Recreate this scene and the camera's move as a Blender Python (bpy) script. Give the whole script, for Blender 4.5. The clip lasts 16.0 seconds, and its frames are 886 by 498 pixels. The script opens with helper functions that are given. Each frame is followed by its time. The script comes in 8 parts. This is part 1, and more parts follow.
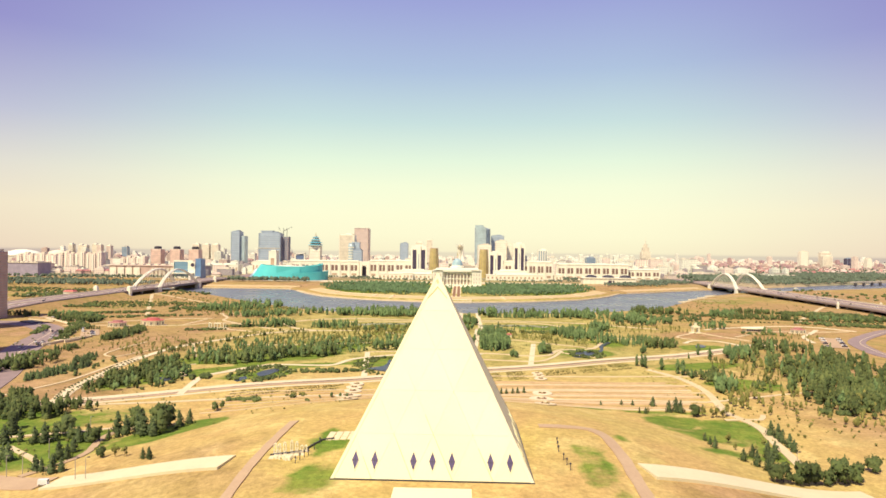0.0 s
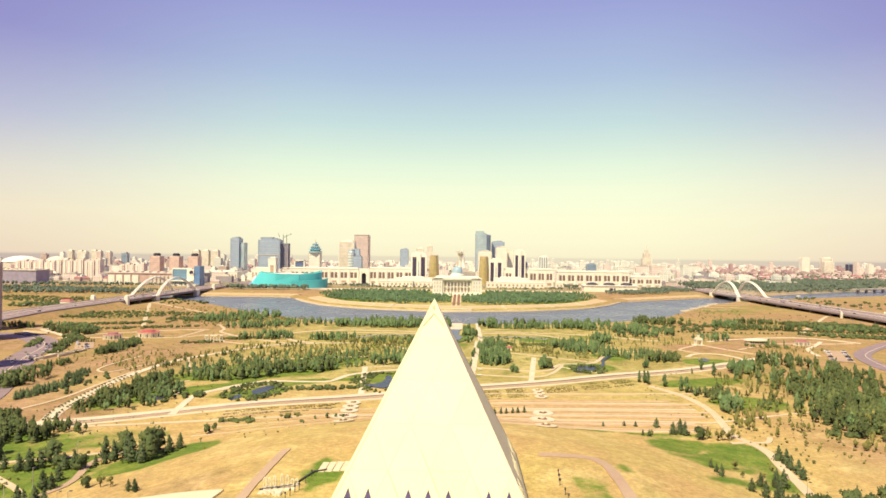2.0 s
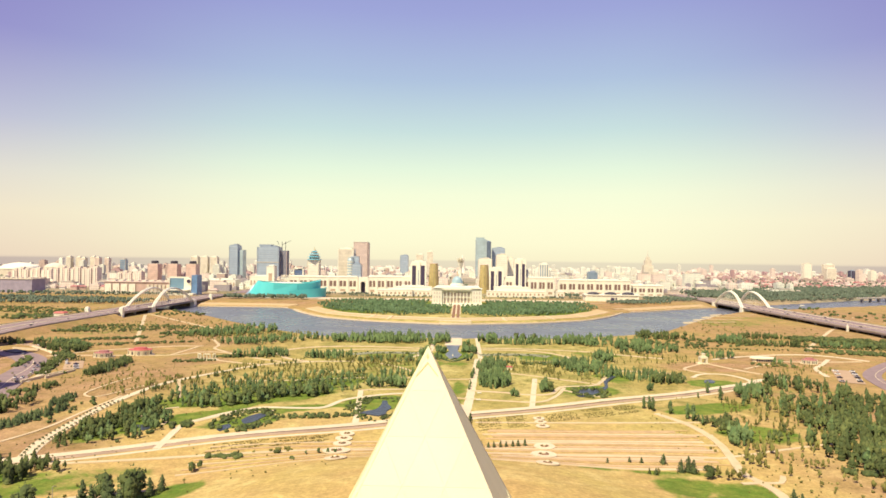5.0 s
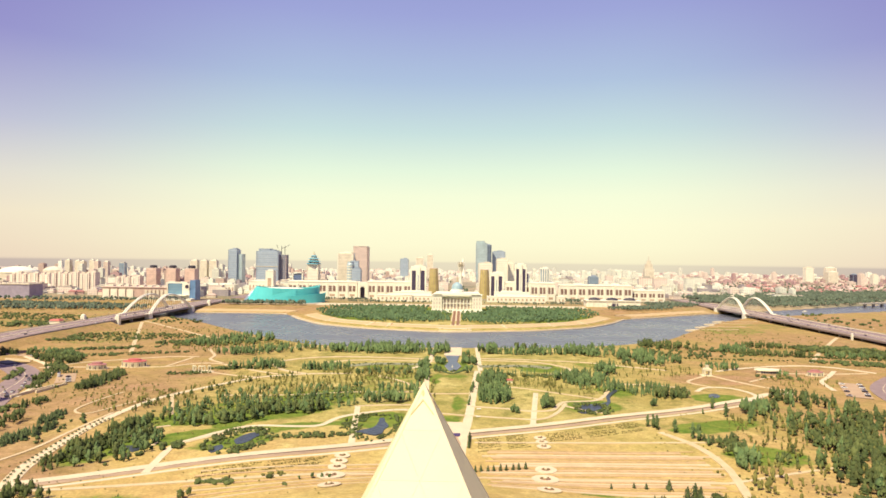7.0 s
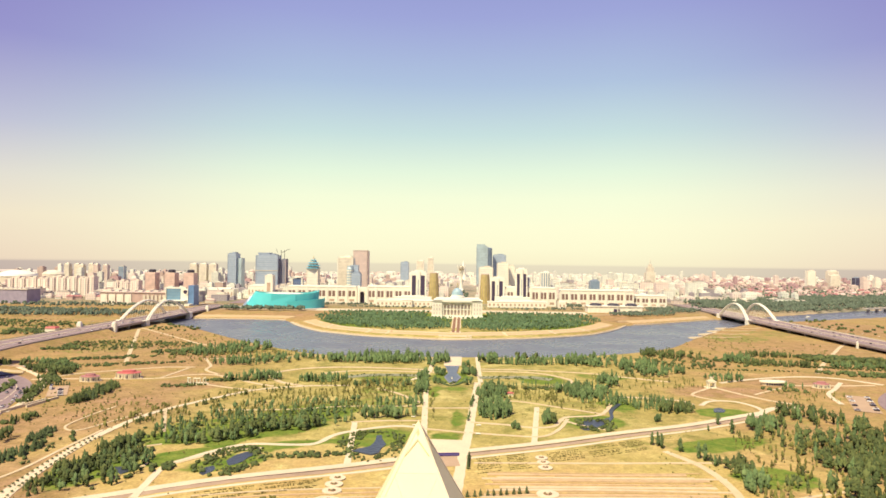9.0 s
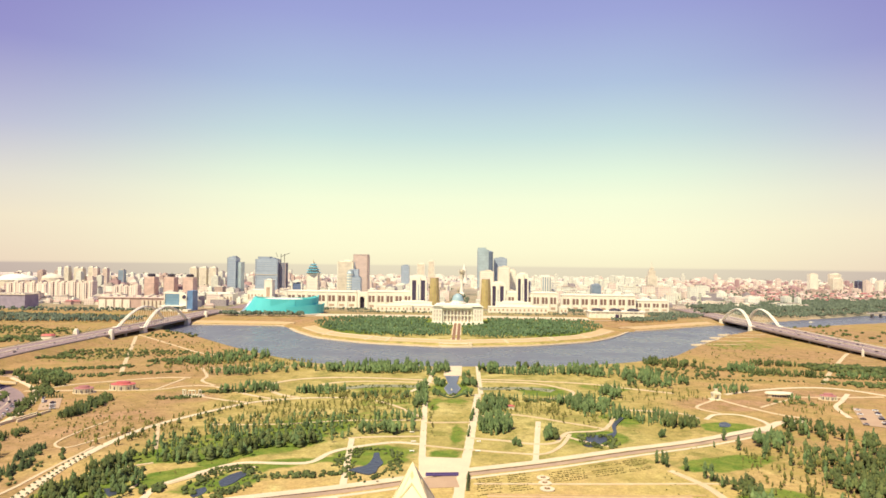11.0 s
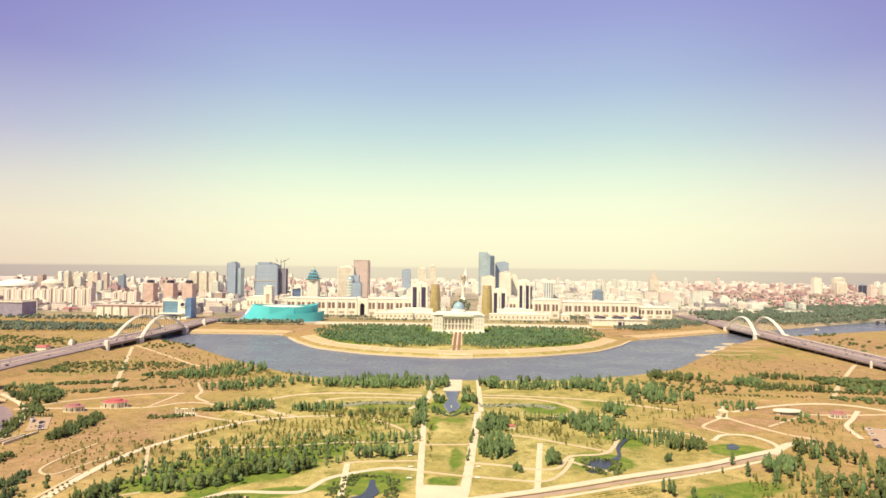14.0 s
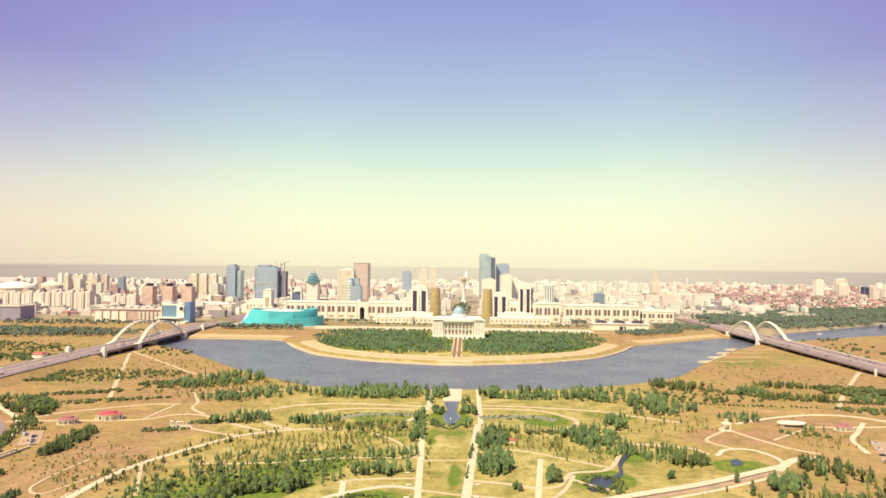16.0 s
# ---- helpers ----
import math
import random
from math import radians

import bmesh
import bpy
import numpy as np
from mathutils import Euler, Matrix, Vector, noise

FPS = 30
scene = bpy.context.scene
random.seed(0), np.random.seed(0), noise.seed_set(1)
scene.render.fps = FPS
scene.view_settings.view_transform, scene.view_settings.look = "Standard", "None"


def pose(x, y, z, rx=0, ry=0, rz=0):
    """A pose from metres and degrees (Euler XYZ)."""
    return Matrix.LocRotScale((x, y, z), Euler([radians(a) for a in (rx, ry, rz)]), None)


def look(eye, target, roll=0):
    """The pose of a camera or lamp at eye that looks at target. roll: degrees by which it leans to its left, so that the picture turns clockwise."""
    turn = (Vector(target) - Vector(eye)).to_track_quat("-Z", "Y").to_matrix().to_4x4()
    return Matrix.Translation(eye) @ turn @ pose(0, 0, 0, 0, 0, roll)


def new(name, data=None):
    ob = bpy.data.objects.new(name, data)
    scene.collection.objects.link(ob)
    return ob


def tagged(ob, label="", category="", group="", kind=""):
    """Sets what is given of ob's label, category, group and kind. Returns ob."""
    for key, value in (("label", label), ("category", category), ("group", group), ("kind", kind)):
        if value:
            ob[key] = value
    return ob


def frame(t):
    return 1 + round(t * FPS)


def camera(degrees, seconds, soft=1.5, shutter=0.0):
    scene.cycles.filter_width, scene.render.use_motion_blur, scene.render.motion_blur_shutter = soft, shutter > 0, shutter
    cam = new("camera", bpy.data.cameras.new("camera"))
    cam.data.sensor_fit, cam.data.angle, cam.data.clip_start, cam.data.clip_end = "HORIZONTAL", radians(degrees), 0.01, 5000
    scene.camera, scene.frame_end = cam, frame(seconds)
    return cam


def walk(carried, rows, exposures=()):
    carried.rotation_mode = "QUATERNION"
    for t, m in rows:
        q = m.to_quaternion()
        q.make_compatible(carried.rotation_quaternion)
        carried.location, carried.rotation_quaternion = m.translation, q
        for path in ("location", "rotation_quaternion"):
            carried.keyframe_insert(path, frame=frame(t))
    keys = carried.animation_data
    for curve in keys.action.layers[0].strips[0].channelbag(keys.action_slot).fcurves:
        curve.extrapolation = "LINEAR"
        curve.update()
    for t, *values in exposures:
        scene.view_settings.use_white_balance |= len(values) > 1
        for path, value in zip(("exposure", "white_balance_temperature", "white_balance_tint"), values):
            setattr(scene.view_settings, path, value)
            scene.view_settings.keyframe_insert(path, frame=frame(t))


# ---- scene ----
cam = camera(71.74, 16.0, soft=1.6)
# seconds, place, yaw, pitch, roll
ROWS = [
    (0.0, 8.10, -217.52, 88.21, 1.702, -0.082, -0.674),
    (0.5, 8.38, -215.70, 89.73, 1.719, 0.050, -0.663),
    (1.0, 8.65, -213.76, 91.41, 1.733, 0.164, -0.655),
    (1.5, 8.91, -211.71, 93.23, 1.746, 0.264, -0.651),
    (2.0, 9.15, -209.55, 95.16, 1.756, 0.351, -0.649),
    (2.5, 9.39, -207.31, 97.18, 1.765, 0.427, -0.650),
    (3.0, 9.62, -204.98, 99.27, 1.773, 0.494, -0.653),
    (3.5, 9.84, -202.57, 101.42, 1.781, 0.554, -0.656),
    (4.0, 10.06, -200.11, 103.60, 1.789, 0.607, -0.661),
    (4.5, 10.27, -197.59, 105.79, 1.797, 0.655, -0.667),
    (5.0, 10.48, -195.02, 108.00, 1.805, 0.700, -0.672),
    (5.5, 10.69, -192.42, 110.20, 1.815, 0.742, -0.677),
    (6.0, 10.89, -189.79, 112.38, 1.825, 0.783, -0.682),
    (6.5, 11.10, -187.13, 114.54, 1.837, 0.822, -0.686),
    (7.0, 11.31, -184.47, 116.67, 1.850, 0.861, -0.689),
    (7.5, 11.52, -181.79, 118.77, 1.865, 0.901, -0.691),
    (8.0, 11.73, -179.11, 120.83, 1.881, 0.940, -0.692),
    (8.5, 11.95, -176.44, 122.86, 1.899, 0.980, -0.691),
    (9.0, 12.18, -173.78, 124.86, 1.918, 1.021, -0.690),
    (9.5, 12.41, -171.14, 126.83, 1.939, 1.062, -0.686),
    (10.0, 12.65, -168.51, 128.77, 1.962, 1.104, -0.682),
    (10.5, 12.90, -165.92, 130.70, 1.985, 1.145, -0.676),
    (11.0, 13.16, -163.35, 132.61, 2.011, 1.186, -0.669),
    (11.5, 13.43, -160.82, 134.53, 2.037, 1.226, -0.662),
    (12.0, 13.71, -158.32, 136.47, 2.064, 1.263, -0.653),
    (12.5, 14.01, -155.87, 138.43, 2.091, 1.298, -0.644),
    (13.0, 14.32, -153.45, 140.44, 2.119, 1.329, -0.634),
    (13.5, 14.64, -151.09, 142.52, 2.146, 1.354, -0.625),
    (14.0, 14.98, -148.77, 144.68, 2.173, 1.373, -0.615),
    (14.5, 15.34, -146.51, 146.95, 2.199, 1.384, -0.607),
    (15.0, 15.71, -144.30, 149.35, 2.224, 1.385, -0.599),
    (15.5, 16.10, -142.13, 151.90, 2.247, 1.374, -0.593),
    (16.0, 16.51, -140.03, 154.64, 2.267, 1.350, -0.590),
]
walk(cam, [(t, pose(x, y, z, 90 + pitch, roll, yaw)) for t, x, y, z, yaw, pitch, roll in ROWS])

# ---- light ----
SUN_FROM = Vector((-0.32, -0.46, 0.83)).normalized()
sun_data = bpy.data.lights.new("sun", "SUN")
sun_data.energy, sun_data.angle, sun_data.color = 4.15, radians(0.6), (1.0, 0.87, 0.60)
sun = new("sun", sun_data)
sun.matrix_world = look((0, 0, 600), Vector((0, 0, 600)) - SUN_FROM)
scene.view_settings.exposure = 0.8


def lit(r, g, b_):
    """The light that shows as this picture colour at the set exposure."""
    return [(c / 255 / 12.92 if c < 10.3 else ((c / 255 + 0.055) / 1.055) ** 2.4) / 2 ** scene.view_settings.exposure for c in (r, g, b_)] + [1]


def sky_world():
    """A hazy morning sky: pale yellow at the skyline, blue-violet above, duller to both sides; the steppe goes on below the skyline."""
    w = bpy.data.worlds.new("sky")
    w.use_nodes = True
    n, l = w.node_tree.nodes, w.node_tree.links
    n.clear()
    out, bg = n.new("ShaderNodeOutputWorld"), n.new("ShaderNodeBackground")
    tex, sep = n.new("ShaderNodeTexCoord"), n.new("ShaderNodeSeparateXYZ")
    l.new(tex.outputs["Generated"], sep.inputs[0])
    shift = n.new("ShaderNodeMapRange")
    shift.inputs["From Min"].default_value, shift.inputs["From Max"].default_value = -0.05, 0.55
    l.new(sep.outputs["Z"], shift.inputs["Value"])

    def ramp(stops):
        k = n.new("ShaderNodeValToRGB")
        e = k.color_ramp.elements
        pos = [(z + 0.05) / 0.6 for z, _ in stops]
        e[0].position, e[0].color = pos[0], lit(*stops[0][1])
        e[1].position, e[1].color = pos[-1], lit(*stops[-1][1])
        for p, (_, c) in zip(pos[1:-1], stops[1:-1]):
            e.new(p).color = lit(*c)
        l.new(shift.outputs["Result"], k.inputs["Fac"])
        return k.outputs["Color"]
    ahead = ramp([(-0.05, (222, 209, 182)), (-0.0068, (232, 221, 192)), (-0.0052, (249, 240, 202)), (0.02, (251, 247, 208)), (0.056, (251, 250, 211)), (0.10, (244, 250, 214)), (0.14, (228, 244, 217)), (0.20, (199, 222, 219)), (0.276, (174, 193, 219)), (0.37, (157, 164, 214)), (0.55, (128, 126, 192))])
    aside = ramp([(-0.05, (186, 166, 158)), (-0.0068, (193, 174, 167)), (-0.0052, (234, 211, 188)), (0.056, (238, 222, 196)), (0.11, (222, 214, 205)), (0.18, (187, 184, 209)), (0.29, (146, 138, 198)), (0.55, (118, 108, 180))])
    flat, side = n.new("ShaderNodeVectorMath"), n.new("ShaderNodeMath")
    level = n.new("ShaderNodeCombineXYZ")
    l.new(sep.outputs["X"], level.inputs["X"])
    l.new(sep.outputs["Y"], level.inputs["Y"])
    flat.operation = "NORMALIZE"
    l.new(level.outputs[0], flat.inputs[0])
    parts = n.new("ShaderNodeSeparateXYZ")
    l.new(flat.outputs[0], parts.inputs[0])
    side.operation = "ABSOLUTE"
    l.new(parts.outputs["X"], side.inputs[0])
    far_ = n.new("ShaderNodeMapRange")
    far_.interpolation_type = "SMOOTHSTEP"
    far_.inputs["From Min"].default_value, far_.inputs["From Max"].default_value = 0.22, 0.74
    l.new(side.outputs[0], far_.inputs["Value"])
    both = n.new("ShaderNodeMixRGB")
    l.new(far_.outputs["Result"], both.inputs["Fac"])
    l.new(ahead, both.inputs["Color1"])
    l.new(aside, both.inputs["Color2"])
    sky = n.new("ShaderNodeTexSky")
    sky.sky_type, sky.sun_disc = "NISHITA", False
    sky.sun_elevation = math.asin(SUN_FROM.z)
    sky.sun_rotation = math.atan2(SUN_FROM.x, SUN_FROM.y)
    add = n.new("ShaderNodeMixRGB")
    add.inputs["Fac"].default_value = 0.004
    l.new(both.outputs["Color"], add.inputs["Color1"])
    l.new(sky.outputs["Color"], add.inputs["Color2"])
    l.new(add.outputs["Color"], bg.inputs["Color"])
    bg.inputs["Strength"].default_value = 1.0
    l.new(bg.outputs[0], out.inputs[0])
    scene.world = w


sky_world()


# ---- materials ----
def material(name, base, rough=0.8, metal=0.0, vary=0.15, scale=0.2, bump=0.0, fine=3.0, second=None, spread=0.5, per_object=0.0):
    """Two scales of noise over a base colour, with relief; second: a colour to wander towards."""
    m = bpy.data.materials.new(name)
    m.use_nodes = True
    n, l = m.node_tree.nodes, m.node_tree.links
    bsdf = n["Principled BSDF"]
    bsdf.inputs["Roughness"].default_value, bsdf.inputs["Metallic"].default_value = rough, metal
    geo = n.new("ShaderNodeNewGeometry")
    big, small = n.new("ShaderNodeTexNoise"), n.new("ShaderNodeTexNoise")
    big.inputs["Scale"].default_value, small.inputs["Scale"].default_value = scale, fine
    big.inputs["Detail"].default_value = small.inputs["Detail"].default_value = 5
    for k in (big, small):
        l.new(geo.outputs["Position"], k.inputs["Vector"])
    mix = n.new("ShaderNodeMixRGB")
    mix.inputs["Color1"].default_value = (*base, 1)
    mix.inputs["Color2"].default_value = (*(second or [c * 0.7 for c in base]), 1)
    rng = n.new("ShaderNodeMapRange")
    rng.inputs["From Min"].default_value, rng.inputs["From Max"].default_value = 0.5 - spread * 0.5, 0.5 + spread * 0.5
    l.new(big.outputs["Fac"], rng.inputs["Value"])
    l.new(rng.outputs["Result"], mix.inputs["Fac"])
    val = n.new("ShaderNodeHueSaturation")
    v = n.new("ShaderNodeMapRange")
    v.inputs["To Min"].default_value, v.inputs["To Max"].default_value = 1 - vary, 1 + vary
    l.new(small.outputs["Fac"], v.inputs["Value"])
    last = v.outputs["Result"]
    if per_object:
        info, o = n.new("ShaderNodeObjectInfo"), n.new("ShaderNodeMapRange")
        o.inputs["To Min"].default_value, o.inputs["To Max"].default_value = 1 - per_object, 1 + per_object
        l.new(info.outputs["Random"], o.inputs["Value"])
        mul = n.new("ShaderNodeMath")
        mul.operation = "MULTIPLY"
        l.new(last, mul.inputs[0])
        l.new(o.outputs["Result"], mul.inputs[1])
        last = mul.outputs[0]
    l.new(last, val.inputs["Value"])
    l.new(mix.outputs["Color"], val.inputs["Color"])
    l.new(val.outputs["Color"], bsdf.inputs["Base Color"])
    if bump:
        b = n.new("ShaderNodeBump")
        b.inputs["Strength"].default_value, b.inputs["Distance"].default_value = bump, 0.3
        l.new(small.outputs["Fac"], b.inputs["Height"])
        l.new(b.outputs["Normal"], bsdf.inputs["Normal"])
    return m


def leaf_material(name, base, second, hue=0.03):
    """Foliage: a different tone for each clump and a slow drift over the grove."""
    m = bpy.data.materials.new(name)
    m.use_nodes = True
    n, l = m.node_tree.nodes, m.node_tree.links
    bsdf = n["Principled BSDF"]
    bsdf.inputs["Roughness"].default_value = 0.85
    bsdf.inputs["Specular IOR Level"].default_value = 0.15
    geo = n.new("ShaderNodeNewGeometry")
    noise_ = n.new("ShaderNodeTexNoise")
    noise_.inputs["Scale"].default_value = 0.06
    l.new(geo.outputs["Position"], noise_.inputs["Vector"])
    mix = n.new("ShaderNodeMixRGB")
    mix.inputs["Color1"].default_value, mix.inputs["Color2"].default_value = (*base, 1), (*second, 1)
    tone = n.new("ShaderNodeMapRange")
    tone.inputs["To Min"].default_value, tone.inputs["To Max"].default_value = 0.1, 0.8
    l.new(geo.outputs["Random Per Island"], tone.inputs["Value"])
    l.new(tone.outputs["Result"], mix.inputs["Fac"])
    speck = n.new("ShaderNodeTexNoise")
    speck.inputs["Scale"].default_value, speck.inputs["Detail"].default_value = 1.1, 4
    l.new(geo.outputs["Position"], speck.inputs["Vector"])
    fleck = n.new("ShaderNodeBump")
    fleck.inputs["Strength"].default_value, fleck.inputs["Distance"].default_value = 0.45, 0.6
    l.new(speck.outputs["Fac"], fleck.inputs["Height"])
    l.new(fleck.outputs["Normal"], bsdf.inputs["Normal"])
    val = n.new("ShaderNodeHueSaturation")
    v = n.new("ShaderNodeMapRange")
    v.inputs["From Min"].default_value, v.inputs["From Max"].default_value = 0.3, 0.7
    v.inputs["To Min"].default_value, v.inputs["To Max"].default_value = 0.65, 1.4
    l.new(noise_.outputs["Fac"], v.inputs["Value"])
    l.new(v.outputs["Result"], val.inputs["Value"])
    l.new(mix.outputs["Color"], val.inputs["Color"])
    l.new(val.outputs["Color"], bsdf.inputs["Base Color"])
    return m


def facade_material(name, wall, glass, bay=3.4, storey=3.3, share=0.45, rough=0.8):
    """A wall seen from over a kilometre: storeys of small windows in a rendered wall, tinted house by house."""
    m = bpy.data.materials.new(name)
    m.use_nodes = True
    n, l = m.node_tree.nodes, m.node_tree.links
    bsdf = n["Principled BSDF"]
    bsdf.inputs["Roughness"].default_value = rough
    geo, sep = n.new("ShaderNodeNewGeometry"), n.new("ShaderNodeSeparateXYZ")
    l.new(geo.outputs["Position"], sep.inputs[0])
    along = n.new("ShaderNodeMath")
    l.new(sep.outputs["X"], along.inputs[0])
    l.new(sep.outputs["Y"], along.inputs[1])

    def stripe(source, period, part_):
        d, f, g = (n.new("ShaderNodeMath") for _ in range(3))
        d.operation, f.operation, g.operation = "DIVIDE", "FRACT", "LESS_THAN"
        d.inputs[1].default_value, g.inputs[1].default_value = period, part_
        l.new(source, d.inputs[0])
        l.new(d.outputs[0], f.inputs[0])
        l.new(f.outputs[0], g.inputs[0])
        return g.outputs[0]
    both = n.new("ShaderNodeMath")
    both.operation = "MULTIPLY"
    l.new(stripe(along.outputs[0], bay, share), both.inputs[0])
    l.new(stripe(sep.outputs["Z"], storey, 0.5), both.inputs[1])
    up = n.new("ShaderNodeSeparateXYZ")
    l.new(geo.outputs["Normal"], up.inputs[0])
    flat = n.new("ShaderNodeMath")
    flat.operation, flat.inputs[1].default_value = "LESS_THAN", 0.5
    l.new(up.outputs["Z"], flat.inputs[0])
    on = n.new("ShaderNodeMath")
    on.operation = "MULTIPLY"
    l.new(both.outputs[0], on.inputs[0])
    l.new(flat.outputs[0], on.inputs[1])
    tone = n.new("ShaderNodeHueSaturation")
    v = n.new("ShaderNodeMapRange")
    v.inputs["To Min"].default_value, v.inputs["To Max"].default_value = 0.8, 1.1
    l.new(geo.outputs["Random Per Island"], v.inputs["Value"])
    l.new(v.outputs["Result"], tone.inputs["Value"])
    tone.inputs["Color"].default_value = (*wall, 1)
    dirt = n.new("ShaderNodeTexNoise")
    dirt.inputs["Scale"].default_value = 0.08
    l.new(geo.outputs["Position"], dirt.inputs["Vector"])
    soil = n.new("ShaderNodeMixRGB")
    soil.blend_type, soil.inputs["Fac"].default_value = "MULTIPLY", 0.35
    l.new(tone.outputs["Color"], soil.inputs["Color1"])
    l.new(dirt.outputs["Fac"], soil.inputs["Color2"])
    mix = n.new("ShaderNodeMixRGB")
    mix.inputs["Color2"].default_value = (*glass, 1)
    l.new(soil.outputs["Color"], mix.inputs["Color1"])
    l.new(on.outputs[0], mix.inputs["Fac"])
    l.new(mix.outputs["Color"], bsdf.inputs["Base Color"])
    return m


def water_material(name, base):
    m = bpy.data.materials.new(name)
    m.use_nodes = True
    n, l = m.node_tree.nodes, m.node_tree.links
    bsdf = n["Principled BSDF"]
    bsdf.inputs["Base Color"].default_value = (*base, 1)
    bsdf.inputs["Roughness"].default_value = 0.28
    bsdf.inputs["IOR"].default_value = 1.33
    geo, wave, b = n.new("ShaderNodeNewGeometry"), n.new("ShaderNodeTexNoise"), n.new("ShaderNodeBump")
    wave.inputs["Scale"].default_value, wave.inputs["Detail"].default_value = 0.35, 6
    l.new(geo.outputs["Position"], wave.inputs["Vector"])
    drift, streak = n.new("ShaderNodeTexNoise"), n.new("ShaderNodeMapRange")
    drift.inputs["Scale"].default_value, drift.inputs["Detail"].default_value = 0.012, 4
    l.new(geo.outputs["Position"], drift.inputs["Vector"])
    streak.inputs["From Min"].default_value, streak.inputs["From Max"].default_value = 0.35, 0.65
    streak.inputs["To Min"].default_value, streak.inputs["To Max"].default_value = 0.2, 0.36
    l.new(drift.outputs["Fac"], streak.inputs["Value"])
    l.new(streak.outputs["Result"], bsdf.inputs["Roughness"])
    b.inputs["Strength"].default_value, b.inputs["Distance"].default_value = 0.5, 1.0
    l.new(wave.outputs["Fac"], b.inputs["Height"])
    l.new(b.outputs["Normal"], bsdf.inputs["Normal"])
    return m


STONE_WHITE = material("pale_granite", (0.72, 0.68, 0.44), 0.55, vary=0.05, scale=0.05, second=(0.68, 0.63, 0.40), fine=1.5, per_object=0.03)
STONE_TAN = material("tan_stone", (0.52, 0.38, 0.27), 0.7, scale=0.1)
STONE_SHADED = material("shaded_granite", (0.60, 0.52, 0.43), 0.6, vary=0.08, scale=0.1)
STONE_SEAM = material("joint_tan", (0.62, 0.52, 0.29), 0.8)
STONE_JOINT = material("joint_grey", (0.70, 0.66, 0.42), 0.9)
WINDOW_VIOLET = material("violet_glass", (0.085, 0.055, 0.17), 0.5, vary=0.2, scale=0.6)
GLASS_DARK = material("dark_glass", (0.055, 0.04, 0.085), 0.55, vary=0.2, scale=0.3)
GLASS_BLUE = material("blue_glass", (0.25, 0.33, 0.42), 0.3, metal=0.15, vary=0.3, scale=0.05, per_object=0.15)
GLASS_TEAL = material("teal_glass", (0.46, 0.57, 0.60), 0.3, metal=0.15, vary=0.25, scale=0.04)
PALE_GOLD = material("pale_gold", (0.52, 0.45, 0.30), 0.35, metal=0.3)
GOLD = material("gold_glass", (0.60, 0.49, 0.20), 0.35, metal=0.2, vary=0.2, scale=0.1)
TEAL = material("teal_cladding", (0.07, 0.44, 0.47), 0.4, vary=0.06, scale=0.03, second=(0.10, 0.52, 0.53))
WHITE = material("white_render", (0.70, 0.65, 0.47), 0.75, vary=0.08, scale=0.06, second=(0.62, 0.57, 0.41))
CREAM = material("cream_render", (0.66, 0.57, 0.40), 0.8, vary=0.1, scale=0.06)
PAVING = material("pale_paving", (0.64, 0.54, 0.36), 0.85, vary=0.15, scale=0.08, second=(0.55, 0.46, 0.32), fine=0.8)
SANDPATH = material("sandy_path", (0.58, 0.47, 0.30), 0.9, vary=0.15, scale=0.1, second=(0.50, 0.38, 0.22), fine=0.8)
ASPHALT = material("mauve_asphalt", (0.43, 0.31, 0.195), 0.85, vary=0.15, scale=0.08, second=(0.37, 0.255, 0.165), fine=1.0)
ROAD = material("road_asphalt", (0.28, 0.205, 0.20), 0.8, vary=0.12, scale=0.1, fine=0.8)
# white and cream of the far side, bluer than WHITE and CREAM to hold haze
HAZED_MARBLE = material("hazed_white_marble", (0.79, 0.76, 0.63), 0.7, vary=0.06, scale=0.06, second=(0.72, 0.69, 0.57))
HAZED_PLASTER = material("hazed_cream_plaster", (0.72, 0.65, 0.52), 0.8, vary=0.08, scale=0.06)
CONCRETE = material("concrete", (0.45, 0.40, 0.34), 0.85, vary=0.12, scale=0.15)
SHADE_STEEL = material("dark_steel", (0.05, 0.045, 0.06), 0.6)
RED = material("red_roofing", (0.52, 0.12, 0.11), 0.6, vary=0.15, scale=0.2)
RED_DULL = material("dull_red_roofing", (0.40, 0.17, 0.16), 0.7, vary=0.15, scale=0.2)
BLUE = material("blue_panel", (0.14, 0.26, 0.46), 0.4, vary=0.15, scale=0.1)
PEACH = material("peach_render", (0.76, 0.55, 0.45), 0.8, vary=0.12, scale=0.1)
BROWN = material("brown_cladding", (0.66, 0.52, 0.45), 0.6, vary=0.12, scale=0.06)
PINKBRICK = material("pink_render", (0.58, 0.42, 0.36), 0.8, vary=0.12, scale=0.1)
HEDGE = leaf_material("hedge_leaves", (0.10, 0.095, 0.034), (0.21, 0.17, 0.058))
LEAVES = leaf_material("broad_leaves", (0.060, 0.104, 0.042), (0.142, 0.188, 0.072))
LEAVES_WOOD = leaf_material("wood_leaves", (0.058, 0.106, 0.052), (0.122, 0.178, 0.084))
LEAVES_DRY = leaf_material("dry_leaves", (0.105, 0.110, 0.032), (0.215, 0.198, 0.060))
NEEDLES = leaf_material("needles", (0.044, 0.068, 0.034), (0.104, 0.128, 0.050))
LEAVES_DEEP = leaf_material("deep_leaves", (0.046, 0.071, 0.028), (0.122, 0.138, 0.046))
# leaf copy for distant woods: haze is put into its greyer, bluer green
LEAVES_HAZED = leaf_material("hazed_leaves", (0.066, 0.092, 0.066), (0.125, 0.150, 0.105))
